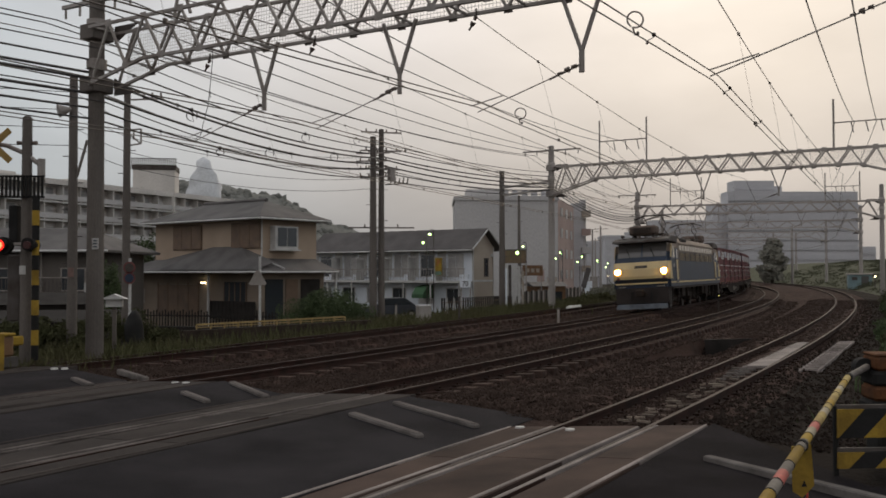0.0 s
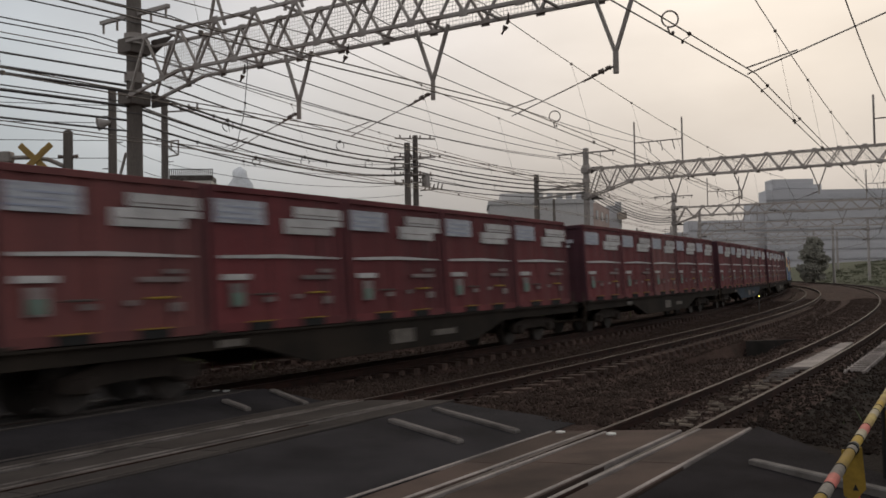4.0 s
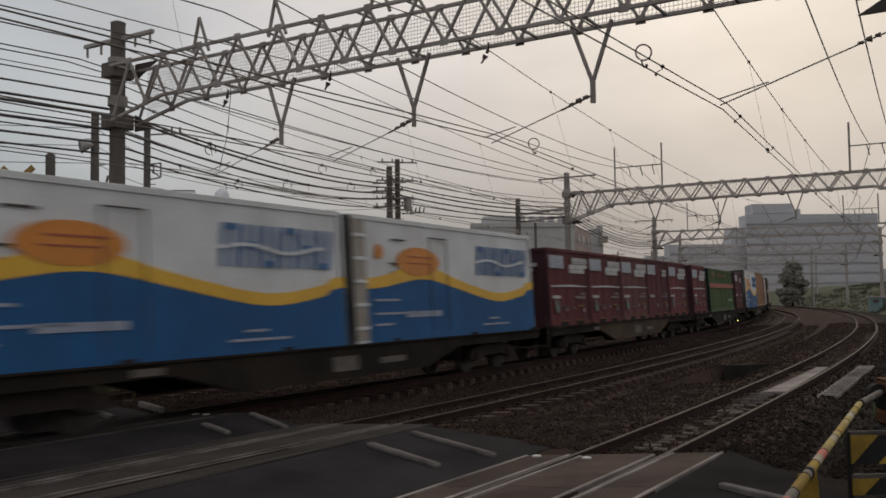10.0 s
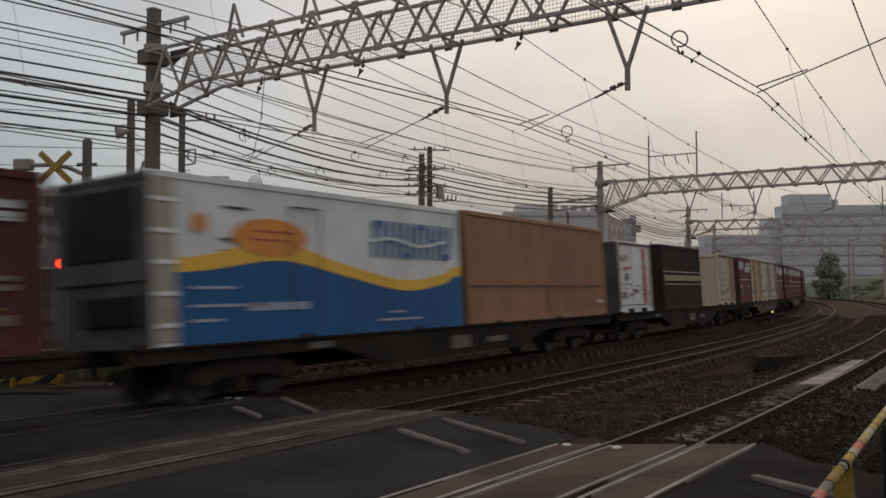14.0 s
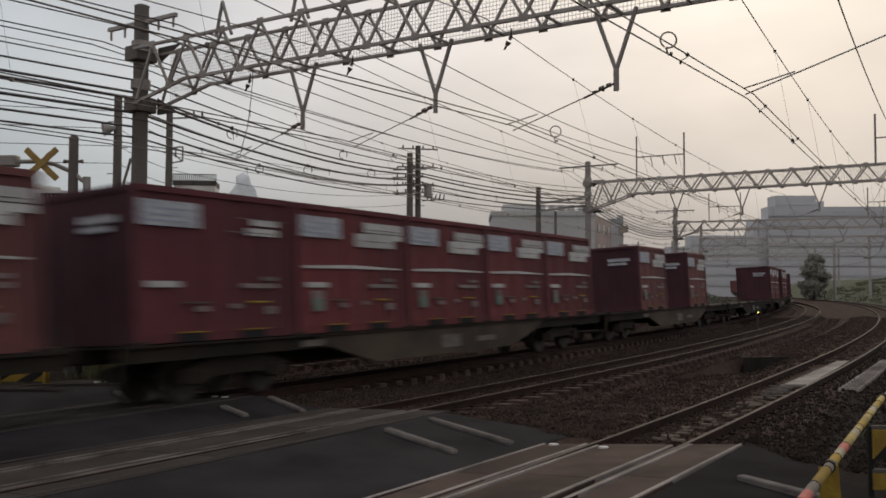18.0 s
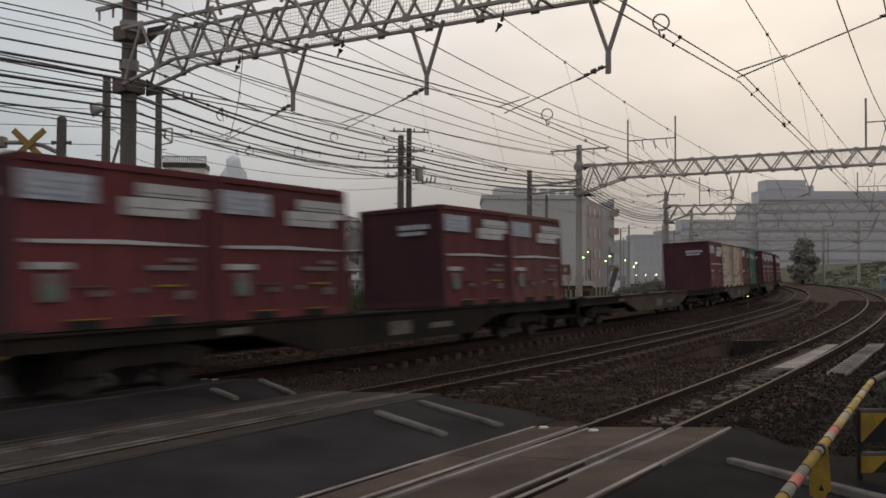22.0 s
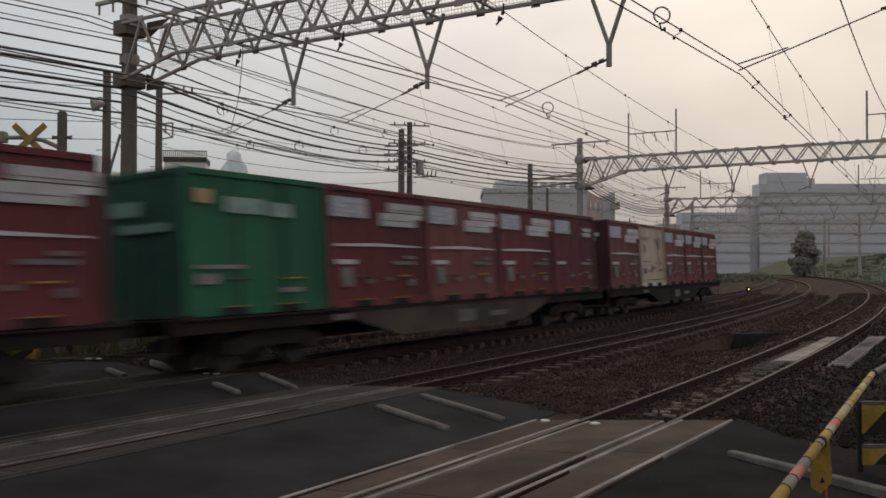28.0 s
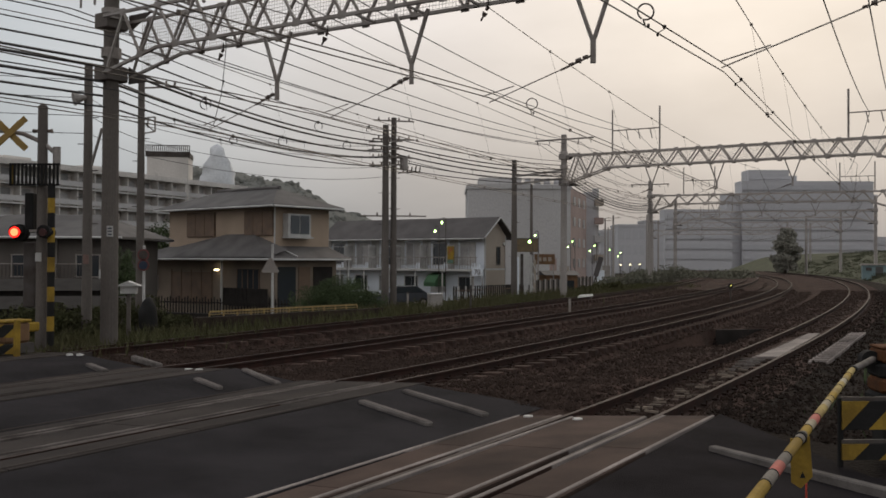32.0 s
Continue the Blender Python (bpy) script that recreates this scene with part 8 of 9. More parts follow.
lt.matrix_basis = Matrix.Translation((0, -0.035, 0.87)) @ Matrix.Rotation(radians(90), 4, "X")
# open shelter with a dark flat fascia beside the mast
she = thing("shelter", turned(6.2, 67.0, 0, 0.1), "open shelter with a dark fascia and pale panels", "shelter")
part("fascia", box(B(), (0, 0, 3.05), (1.62, 0.16, 0.95), bevel=0.02), BROWNSH, she)
part("roof", box(B(), (0, 0.9, 3.56), (1.8, 2.0, 0.08)), DARKROOF, she)
for i, (x, w, h, mt) in enumerate(((-1.0, 0.16, 3.6, STEEL), (-0.72, 0.3, 3.5, PALEWALL), (-0.35, 0.22, 3.75, DARKSTEEL), (-0.05, 0.34, 3.6, GREYWALL), (0.3, 0.14, 3.7, WHITEP), (0.62, 0.2, 3.3, CREAMWALL), (0.85, 0.12, 3.8, STEEL))):
    part("panel", box(B(), (x, 0.05 + 0.06 * (i % 3), h / 2 - 1.3), (w, 0.05, h), bevel=0.008), mt, she)
for x in (-0.78, 0.78):
    part("post", box(B(), (x, 1.7, 1.1), (0.08, 0.08, 4.84)), STEEL, she)
# leaning dark board and pale cabinets far along the tracks
lean = thing("leaning_board", Matrix.Translation((16.4, 100.0, -1.2)) @ Matrix.Rotation(0.28, 4, "Y"), "dark board leaning beside the far masts", "board")
part("board", box(B(), (0, 0, 2.6), (0.55, 0.12, 2.2), bevel=0.02), DARKROOF, lean)
part("foot", box(B(), (0, 0, 0.75), (0.12, 0.1, 1.6)), DARKSTEEL, lean)
for x, y, w, h, mt in ((12.7, 95.0, 0.9, 2.6, CREAMWALL), (17.9, 103.0, 0.7, 2.2, PALEWALL), (19.4, 108.0, 0.8, 2.6, STEEL), (10.9, 90.0, 0.6, 3.4, BRICKWALL)):
    eb = thing("equipment_cabinet", turned(x, y, -1.3, 0.15), "tall pale equipment cabinet beside the far tracks", "cabinet", "equipment cabinets")
    part("body", box(B(), (0, 0, h / 2), (w, 0.6, h), bevel=0.03), mt, eb)
    part("roof", box(B(), (0, 0, h + 0.04), (w + 0.14, 0.74, 0.08), bevel=0.02), STEEL, eb)
    part("door", box(B(), (0, -0.31, h * 0.5), (w * 0.8, 0.03, h * 0.8), bevel=0.01), mt, eb)

# picket fence, car, lamps before the apartment house
pf = thing("picket_fence", label="brown and white picket fence before the apartment house", category="fence", group="garden fences")
a, b = Vector((0.7, 58.0, 0)), Vector((4.7, 63.5, 0))
for i in range(26):
    p = a.lerp(b, i / 25)
    part("picket", box(B(), (p.x, p.y, -0.35), (0.13, 0.04, 1.25), rz=0.9), (NEARBLACK, NEARBLACK, WHITEP)[i % 3] if i < 9 else NEARBLACK, pf)
for z in (-0.6, 0.0):
    part("rail", beam(B(), a + Zv * z, b + Zv * z, 0.05), BROWNSH, pf)
car = thing("parked_car", turned(-2.9, 63, -1.27, 0.35), "dark parked car behind the poles", "car", "parked cars")
CARP = material("car paint, dark", (0.06, 0.065, 0.078), 0.4, metal=0.3, scale=1, fine=30, bump=0, coat=0.4)
g = B()
prism(g, [(-2.1, 0.35), (-2.1, 0.75), (-1.2, 0.92), (-0.5, 1.42), (0.9, 1.45), (1.6, 0.98), (2.15, 0.9), (2.15, 0.35)], (1, 0, 0), (0, 0, 1), (0, -0.82, 0), (0, 1.64, 0))
part("body", g, CARP, car)
g = B()
prism(g, [(-1.1, 0.93), (-0.48, 1.36), (0.85, 1.39), (1.4, 0.98)], (1, 0, 0), (0, 0, 1), (0, -0.835, 0), (0, 1.67, 0))
part("glazing", g, GLASS, car)
for x in (-1.35, 1.35):
    for y in (-0.8, 0.8):
        w = part("wheel", tube(B(), (x, y - 0.1, 0.31), (x, y + 0.1, 0.31), 0.31, seg=18), BLACKP, car)
        part("rim", tube(B(), (x, y - 0.11, 0.31), (x, y + 0.11, 0.31), 0.19, seg=12), STEEL, w)


def street_lamp(x, y, z, base=-1.3, size=0.16, glow=GREENLAMP):
    l_ = thing("street_lamp", turned(x, y), "lit greenish lamp on a thin curved pole", "lamp", "street lamps")
    part("pole", tube(B(), (0.25, 0, base), (0.25, 0, z + 0.15), 0.03, seg=6), DARKSTEEL, l_)
    g = B()
    for i in range(8):
        a0, a1 = math.pi * i / 8, math.pi * (i + 1) / 8
        tube(g, (0.125 + 0.125 * math.cos(a0), 0, z + 0.15 + 0.18 * math.sin(a0)), (0.125 + 0.125 * math.cos(a1), 0, z + 0.15 + 0.18 * math.sin(a1)), 0.02, seg=6)
    part("hook", g, DARKSTEEL, l_)
    g = B()
    bmesh.ops.create_icosphere(g, subdivisions=2, radius=size, matrix=Matrix.Translation((0, 0, z)))
    part("globe", g, glow, l_, smooth=True)


for px, py, dist, sz in ((770, 409, 58, 0.15), (782, 394, 59, 0.16), (937, 427, 66, 0.22), (947, 416, 68, 0.14), (1005, 437, 85, 0.14), (1013, 427, 90, 0.14), (1044, 443, 100, 0.14), (1052, 434, 105, 0.16), (1079, 441, 125, 0.16), (1098, 446, 140, 0.2), (1094, 452, 140, 0.2)):
    street_lamp((px - 784) / 1607 * dist, dist, 1.97 + (460 - py) / 1607 * dist, size=sz * 0.52)
for i in range(7):
    d_ = 150 + i * 6
    x = (1098 + i * 9 + 7 * (i % 2) - 784) / 1607 * d_
    l_ = thing("bollard_lamp", turned(x, d_), "small warm lamp on a low post far off", "lamp", "bollard lamps")
    part("post", tube(B(), (0, 0, -0.5), (0, 0, 1.2), 0.04, seg=6), DARKSTEEL, l_)
    part("globe", tube(B(), (0, 0, 1.2), (0, 0, 1.33), 0.055, seg=8), WARMLAMP, l_)

# small sheds and fences beyond the crossing
for x, y, w, d_, h, mat, words in ((-13.5, 33.5, 5.0, 2.4, 1.5, NEARBLACK, "dark lean-to shed behind the crossing"), (-17.5, 40, 5, 3, 1.9, NEARBLACK, "small timber shed among the poles"), (9.2, 73, 2.6, 2.2, 2.1, ORANGE, "small orange kiosk by the tracks")):
    sh = thing("shed", turned(x, y, -1.3, 0.2), words, "shed", "sheds")
    part("wall", box(B(), (0, 0, h / 2), (w, d_, h)), mat, sh)
    part("roof", prism(B(), [(-d_ / 2 - 0.25, h), (d_ / 2 + 0.25, h), (0.0, h + d_ * 0.16)], (0, 1, 0), (0, 0, 1), (-w / 2 - 0.2, 0, 0), (w + 0.4, 0, 0)), NEARBLACK if h < 2 else ROOFTILE, sh)
    for i in range(2):
        part("door", box(B(), (-w / 4 + i * w / 2, -d_ / 2 - 0.02, h * 0.45), (w * 0.28, 0.05, h * 0.7)), GLASS if i else BROWNSH, sh)


# teal hut with a pale roof, a lamp post and a slab at the foot of the bank
hut = thing("trackside_hut", turned(49.9, 105.0, -0.1, -0.35), "small teal metal hut with a pale flat roof on the bank", "hut")
# Haze is mixed into the hut's teal.
part("body", box(B(), (0, 1.0, 0.8), (2.5, 2.0, 1.7), bevel=0.03), material("teal hut paint greyed for haze", (0.19, 0.27, 0.28), 0.7, other=(0.14, 0.21, 0.22), scale=1.5, fine=12), hut)
part("roof", box(B(), (0, 1.0, 1.72), (2.8, 2.3, 0.16), bevel=0.03), FARSTEEL, hut)
part("door", box(B(), (0.5, -0.02, 0.75), (0.8, 0.05, 1.45)), SCREENGLASS, hut)
part("vent", box(B(), (-0.6, -0.02, 1.2), (0.6, 0.05, 0.35)), DARKSTEEL, hut)
lpm = thing("marker_lamp", turned(46.9, 95.4, -0.3), "lit white marker lamp on a short dark post", "lamp", "marker lamps")
part("post", tube(B(), (0, 0, 0), (0, 0, 1.6), 0.05, seg=8), DARKSTEEL, lpm)
part("hood", box(B(), (0, 0.05, 1.72), (0.3, 0.25, 0.3), bevel=0.03), BLACKP, lpm)
part("lens", tube(B(), (-0.02, -0.09, 1.7), (-0.02, -0.12, 1.7), 0.09, seg=12), WARMLAMP, lpm)
part("foot", box(B(), (0, 0, 0.03), (0.3, 0.3, 0.2), bevel=0.02), KERB, lpm)
tagged(part("paving_slab", box(B(), (45.2, 95.0, -0.24), (0.7, 3.0, 0.12), rz=-0.45, bevel=0.02), FAINTLINE), "pale concrete slab lying at the foot of the bank", "slab")

# signboard and bent white post beside the far mast, low fence
sb = thing("sign_board", turned(7.84, 70.0, 0, 0.1), "faded orange signboard on two thin posts", "sign")
part("board", box(B(), (0, 0, 2.05), (1.6, 0.06, 0.8), bevel=0.01), ORANGE, sb)
for x in (-0.7, 0.7):
    part("post", box(B(), (x, 0.05, 0.4), (0.07, 0.07, 3.4)), STEEL, sb)
for k in range(3):
    part("text_bar", box(B(), (-0.4 + k * 0.4, -0.04, 2.05), (0.26, 0.012, 0.3)), CREAMWALL, sb)
wp = thing("stay_post", turned(5.85, 60.0), "white post with bent stay wires beside the mast", "post")
part("post", tube(B(), (0, 0, -1.3), (0, 0, 2.3), 0.09, 0.07, seg=10), WHITEP, wp)
for k in range(5):
    part("stay", tube(B(), (0.1 * (k % 2), -0.05, 1.9 - 0.75 * k), (0.35 - 0.12 * (k % 2), -0.1, 1.2 - 0.75 * k) if k < 4 else (0.3, -0.1, -1.2), 0.03, seg=6), WHITEP, wp)
bf = thing("board_fence", label="dark board fence beside the far tracks", category="fence", group="garden fences")
a, b = Vector((6.6, 64.0, 0)), Vector((13.5, 82.0, 0))
for i in range(40):
    p = a.lerp(b, i / 39)
    part("board", box(B(), (p.x, p.y, -0.2), (0.34, 0.04, 1.5 + 0.12 * math.sin(i * 1.7)), rz=1.2), (wood, NEARBLACK, STEEL)[(i * 7) % 3], bf)

# ---------------------------------------------------------------- larger buildings farther off
def block(name, m, size, label, wall, rows, cols, face="front", pane=FARGLASS, zoff=0.0, fh=0.62, fw=0.7, slab=None):
    """A plain storeyed block: walls, a window for each bay, floor slabs."""
    w, d_, h = size
    bld = thing(name, m, label, "building", "far buildings")
    part("wall", box(B(), (0, d_ / 2, h / 2 + zoff), (w, d_, h)), wall, bld)
    part("parapet", box(B(), (0, d_ / 2 - (0.7 if slab else 0.0), h + zoff + 0.3), (w + 0.3, d_ + (1.7 if slab else 0.3), 0.8 if slab else 0.6)), CONC if slab else wall, bld)
    rh, cw = h / rows, w / max(cols, 1)
    for r in range(rows):
        z = zoff + rh * (r + 0.5)
        for c in range(cols):
            x = -w / 2 + cw * (c + 0.5)
            part("window", box(B(), (x, -0.02, z), (cw * fw, 0.12, rh * fh)), pane, bld)
        if slab:
            part("balcony_slab", box(B(), (0, -0.75, zoff + rh * r + 0.05), (w, 1.5, 0.22)), slab, bld)
            part("balcony_front", box(B(), (0, -1.46, zoff + rh * r + 0.75), (w, 0.06, 0.75)), GREYWALL, bld)
    return bld


a, b = Vector((-76.0, 94.0, 0)), Vector((-38.4, 172.0, 0))
d_ = b - a
flats = block("apartment_block", frame_at(((a + b) / 2).to_2d(), d_), (d_.length, 11, 16.3), "long pale concrete apartment block with balconies", FLATWALL, 6, 26, zoff=-1.3, pane=CURTAIN, fw=0.62, fh=0.62, slab=WHITEP)
for i in range(27):
    part("balcony_divider", box(B(), (-d_.length / 2 + d_.length * i / 26, -0.7, 6.9), (0.14, 1.4, 16.2)), CONC, flats)
for i in range(5):
    part("stair_head", box(B(), (-34 + i * 15, 5, 16.0), (4.5, 5, 1.2)), CONC, flats)
tb = thing("water_tower_block", turned(-47.4, 156, 0.35, 0.15), "concrete rooftop tower with a dark slatted parapet", "building", "far buildings")
part("wall", box(B(), (0, 3, 9.0), (6.9, 6, 20.6)), CONC, tb)
part("parapet_band", box(B(), (0, 3, 19.6), (7.1, 6.2, 0.9)), DARKSTEEL, tb)
part("parapet_rail", box(B(), (0, -0.14, 21.1), (7.4, 0.14, 0.14)), DARKSTEEL, tb)
for i in range(22):
    part("parapet_slat", box(B(), (-3.6 + i * 0.345, -0.12, 20.2), (0.16, 0.1, 1.9)), DARKSTEEL, tb)

# white statue on the hill: one plain shape
g = B()
prof = [(0.0, 6.2, 5.0), (2.0, 5.9, 4.8), (4.0, 5.5, 4.4), (5.6, 5.1, 4.0), (7.0, 4.7, 3.7), (8.2, 4.3, 3.5), (9.4, 3.7, 3.2), (10.4, 2.9, 2.9), (11.4, 2.5, 2.7), (12.8, 2.5, 2.6), (13.9, 2.1, 2.1), (14.8, 1.35, 1.35), (15.4, 0.5, 0.5)]
prev = None
for z, rx, ry in prof:
    ring = [g.verts.new((rx * math.cos(math.tau * j / 20), ry * math.sin(math.tau * j / 20), z)) for j in range(20)]
    if prev:
        for j in range(20):
            g.faces.new((prev[j], prev[(j + 1) % 20], ring[(j + 1) % 20], ring[j]))
    prev = ring
g.faces.new(prev)
for v in g.verts:
    v.co += Vector((noise.noise(v.co * 0.45) * 0.9, noise.noise(v.co * 0.45 + Vector((7, 0, 0))) * 0.9, 0)) + Vector((0.35, -0.5, 0)) * math.exp(-((v.co.z - 10.5) / 1.6) ** 2)
st = part("statue", g, STATUE, smooth=True)
st.matrix_basis = turned(-74.6, 300, 24.7)
tagged(st, "large white stone bust on the wooded hill", "statue")

# wooded hill
g = B()
crest = [(150, 345), (200, 322), (240, 309), (300, 303), (350, 299), (410, 316), (450, 320), (490, 326), (520, 338), (545, 350), (562, 366), (610, 380), (680, 400), (760, 420)]
HY = 360.0
cx = [((x - 784) / 1607 * HY, 1.97 + (460 - y) / 1607 * HY) for x, y in crest]
cx = [(-330, 10), (-230, 18)] + cx + [(60, 6)]
def crest_at(x):
    for (x0, z0), (x1, z1) in zip(cx, cx[1:]):
        if x0 <= x <= x1:
            return z0 + (z1 - z0) * (x - x0) / (x1 - x0)
    return 3.0
NX, NY = 120, 26
vs = []
for i in range(NX + 1):
    x = -330 + 390 * i / NX
    for j in range(NY + 1):
        t = j / NY
        prof_ = math.sin(math.pi * min(1.0, t * 1.05) / 2) if t < 0.6 else math.cos((t - 0.6) / 0.4 * math.pi / 2)
        prof_ = max(0.0, prof_ / 0.82 if t < 0.6 else prof_)
        y = HY - 60 + 160 * t
        z = -2 + (crest_at(x) * 1.09 + 2) * min(1.0, prof_) + noise.noise(Vector((x, y, 0)) * 0.12) * 2.5
        vs.append(g.verts.new((x, y, z)))
for i in range(NX):
    for j in range(NY):
        q = i * (NY + 1) + j
        g.faces.new((vs[q], vs[q + NY + 1], vs[q + NY + 2], vs[q + 1]))
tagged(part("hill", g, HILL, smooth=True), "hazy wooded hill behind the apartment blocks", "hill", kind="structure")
g = B()
rng = random.Random(5)
for i in range(1500):
    x = rng.uniform(-290, 10)
    t = rng.uniform(0.25, 0.62)
    y = HY - 60 + 160 * t
    z = -2 + (crest_at(x) * 1.09 + 1) * min(1.0, math.sin(math.pi * t * 1.05 / 2) / 0.82)
    r = rng.uniform(1.0, 2.3)
    m = Matrix.Translation((x, y, z + r * 0.2)) @ Euler((rng.random() * 3, rng.random() * 3, 0)).to_matrix().to_4x4() @ Matrix.Diagonal((r, r * rng.uniform(0.7, 1.1), r * rng.uniform(0.6, 0.9), 1))
    bmesh.ops.create_icosphere(g, subdivisions=1, radius=1, matrix=m)
for v in g.verts:
    v.co += Vector((noise.noise(v.co * 0.7), noise.noise(v.co * 0.7 + Vector((9, 0, 0))), noise.noise(v.co * 0.7 + Vector((0, 9, 0))))) * 1.1
tagged(part("hill_trees", g, HILL, smooth=True), "hazy tree crowns on the hill", "trees", kind="stuff")

# grey office block behind the apartment house
off = block("office_block", turned(10.05, 120.0, 0, 0.0), (13.6, 12, 12.7), "plain grey concrete office block with a stepped roof", GREYWALL, 1, 0, zoff=-1.3)
part("roof_house", box(B(), (-2.4, 5, 12.4), (5.7, 6, 1.3)), GREYWALL, off)
for i in range(4):
    part("roof_unit", box(B(), (1.3 + i * 1.3, 2, 12.3), (0.7, 1.2, 1.3)), FARWALL, off)
side = part("brick_side", prism(B(), [(6.82, 0.2), (11.1, 14.0), (8.0, 15.0), (6.0, 12.2)], (1, 0, 0), (0, 1, 0), (0, 0, -1.3), (0, 0, 12.9)), BRICKWALL, off, "reddish side wall running back")
for r in range(4):
    for c_ in range(3):
        q = Vector((6.86, 0.2, 0)).lerp(Vector((11.14, 14.0, 0)), 0.2 + 0.3 * c_)
        part("window", box(B(), (q.x, q.y, 1.6 + r * 2.8), (1.6, 0.12, 1.2), rz=math.atan2(13.8, 4.28)), CURTAIN, side)
for r in range(4):
    part("window", box(B(), (5.8 - r, -0.04, 2.0 + r * 2.6), (0.5, 0.1, 0.9)), GREYWALL, off)
tw_ = block("stair_tower", turned(22.1, 136.0), (1.5, 4, 12.9), "bluish stair tower beside the office block", FARWALL, 4, 1, zoff=-1.3)
for r in range(4):
    part("balcony", box(B(), (1.2, 0.5, 2.4 + r * 2.75), (1.3, 2.2, 0.95)), (CREAMWALL, GREYWALL, BRICKWALL, CREAMWALL)[r], tw_)
    part("balcony_wall", box(B(), (0.95, 1.4, 3.7 + r * 2.75), (0.8, 1.2, 1.8)), GREYWALL, tw_)
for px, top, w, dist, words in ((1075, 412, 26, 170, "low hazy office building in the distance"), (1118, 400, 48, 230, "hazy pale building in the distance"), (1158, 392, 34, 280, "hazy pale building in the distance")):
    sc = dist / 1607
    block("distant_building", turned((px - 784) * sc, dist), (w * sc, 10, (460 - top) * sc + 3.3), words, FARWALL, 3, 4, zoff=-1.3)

# large hospital-like block beyond the curve, its walls paled for haze
HD = 320.0
sc = HD / 1607
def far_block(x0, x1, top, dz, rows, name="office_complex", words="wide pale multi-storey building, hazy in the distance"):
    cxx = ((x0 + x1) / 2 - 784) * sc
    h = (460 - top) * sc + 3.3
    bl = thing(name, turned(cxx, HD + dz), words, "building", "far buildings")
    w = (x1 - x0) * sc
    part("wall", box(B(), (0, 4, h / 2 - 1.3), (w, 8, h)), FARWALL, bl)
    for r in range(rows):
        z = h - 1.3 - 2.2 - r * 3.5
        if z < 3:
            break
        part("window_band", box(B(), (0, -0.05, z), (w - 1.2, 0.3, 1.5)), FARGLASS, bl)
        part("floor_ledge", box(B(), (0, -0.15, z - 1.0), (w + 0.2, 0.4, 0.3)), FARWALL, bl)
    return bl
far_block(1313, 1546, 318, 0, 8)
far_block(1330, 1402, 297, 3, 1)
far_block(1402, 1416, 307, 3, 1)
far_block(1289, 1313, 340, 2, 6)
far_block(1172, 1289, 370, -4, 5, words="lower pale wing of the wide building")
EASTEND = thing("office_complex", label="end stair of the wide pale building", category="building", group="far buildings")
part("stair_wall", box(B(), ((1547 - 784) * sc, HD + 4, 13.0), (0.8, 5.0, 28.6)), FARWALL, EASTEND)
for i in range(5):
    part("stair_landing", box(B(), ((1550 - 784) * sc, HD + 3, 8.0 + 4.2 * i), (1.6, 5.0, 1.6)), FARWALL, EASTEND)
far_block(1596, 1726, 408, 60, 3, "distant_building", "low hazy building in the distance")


# ---------------------------------------------------------------- plants
def leaf_cloud(bm, rng, centre, size, n, leaf):
    """Many small bent leaves in an uneven crown."""
    for _ in range(n):
        d = Vector((rng.gauss(0, 1), rng.gauss(0, 1), rng.gauss(0, 1))).normalized() * rng.random() ** 0.4
        p = Vector(centre) + Vector((d.x * size[0], d.y * size[1], d.z * size[2]))
        p += Vector((noise.noise(p * 1.7), noise.noise(p * 1.7 + Vector((5, 0, 0))), noise.noise(p * 1.7 + Vector((0, 5, 0))))) * min(size) * 0.35
        m = Euler((rng.random() * 6.3, rng.random() * 6.3, rng.random() * 6.3)).to_matrix()
        s = leaf * rng.uniform(0.6, 1.4)
        v = [bm.verts.new(p + m @ Vector(q) * s) for q in ((-0.5, 0, 0), (0, -0.32, 0.08), (0.6, 0, 0), (0, 0.32, 0.08))]
        bm.faces.new((v[0], v[1], v[2]))
        bm.faces.new((v[0], v[2], v[3]))


def bush(x, y, size, n, leaf, words, mat=None, z=-0.6, seed=1, stems=5):
    rng = random.Random(seed)
    b_ = thing("bush", turned(x, y, z), words, "bush", "bushes")
    for i in range(stems):
        a = rng.random() * 6.3
        part("stem", tube(B(), (0, 0, -0.4), (math.cos(a) * size[0] * 0.5, math.sin(a) * size[1] * 0.5, size[2] * rng.uniform(0.5, 1.0)), 0.03, 0.012, seg=5), TRUNK, b_)
    g = B()
    for i in range(4):
        c = (rng.uniform(-0.5, 0.5) * size[0], rng.uniform(-0.5, 0.5) * size[1], size[2] * rng.uniform(0.35, 0.75))
        leaf_cloud(g, rng, c, (size[0] * 0.65, size[1] * 0.65, size[2] * 0.55), n // 4, leaf)
    part("foliage", g, mat or LEAF, b_)


bush(-5.5, 41.6, (1.9, 1.2, 1.5), 15000, 0.065, "dense green bush beside the tan house", seed=3)
bush(-4.1, 40.8, (1.5, 1.0, 1.2), 7000, 0.08, "green bush beside the poles", seed=4)
bush(-14.0, 40.0, (0.5, 0.6, 2.6), 4500, 0.09, "dark green shrub beside the pole", seed=5)
bush(-18.7, 60.0, (1.2, 1.0, 3.2), 3600, 0.13, "dark green garden tree behind the tan house", z=0.6, seed=6)
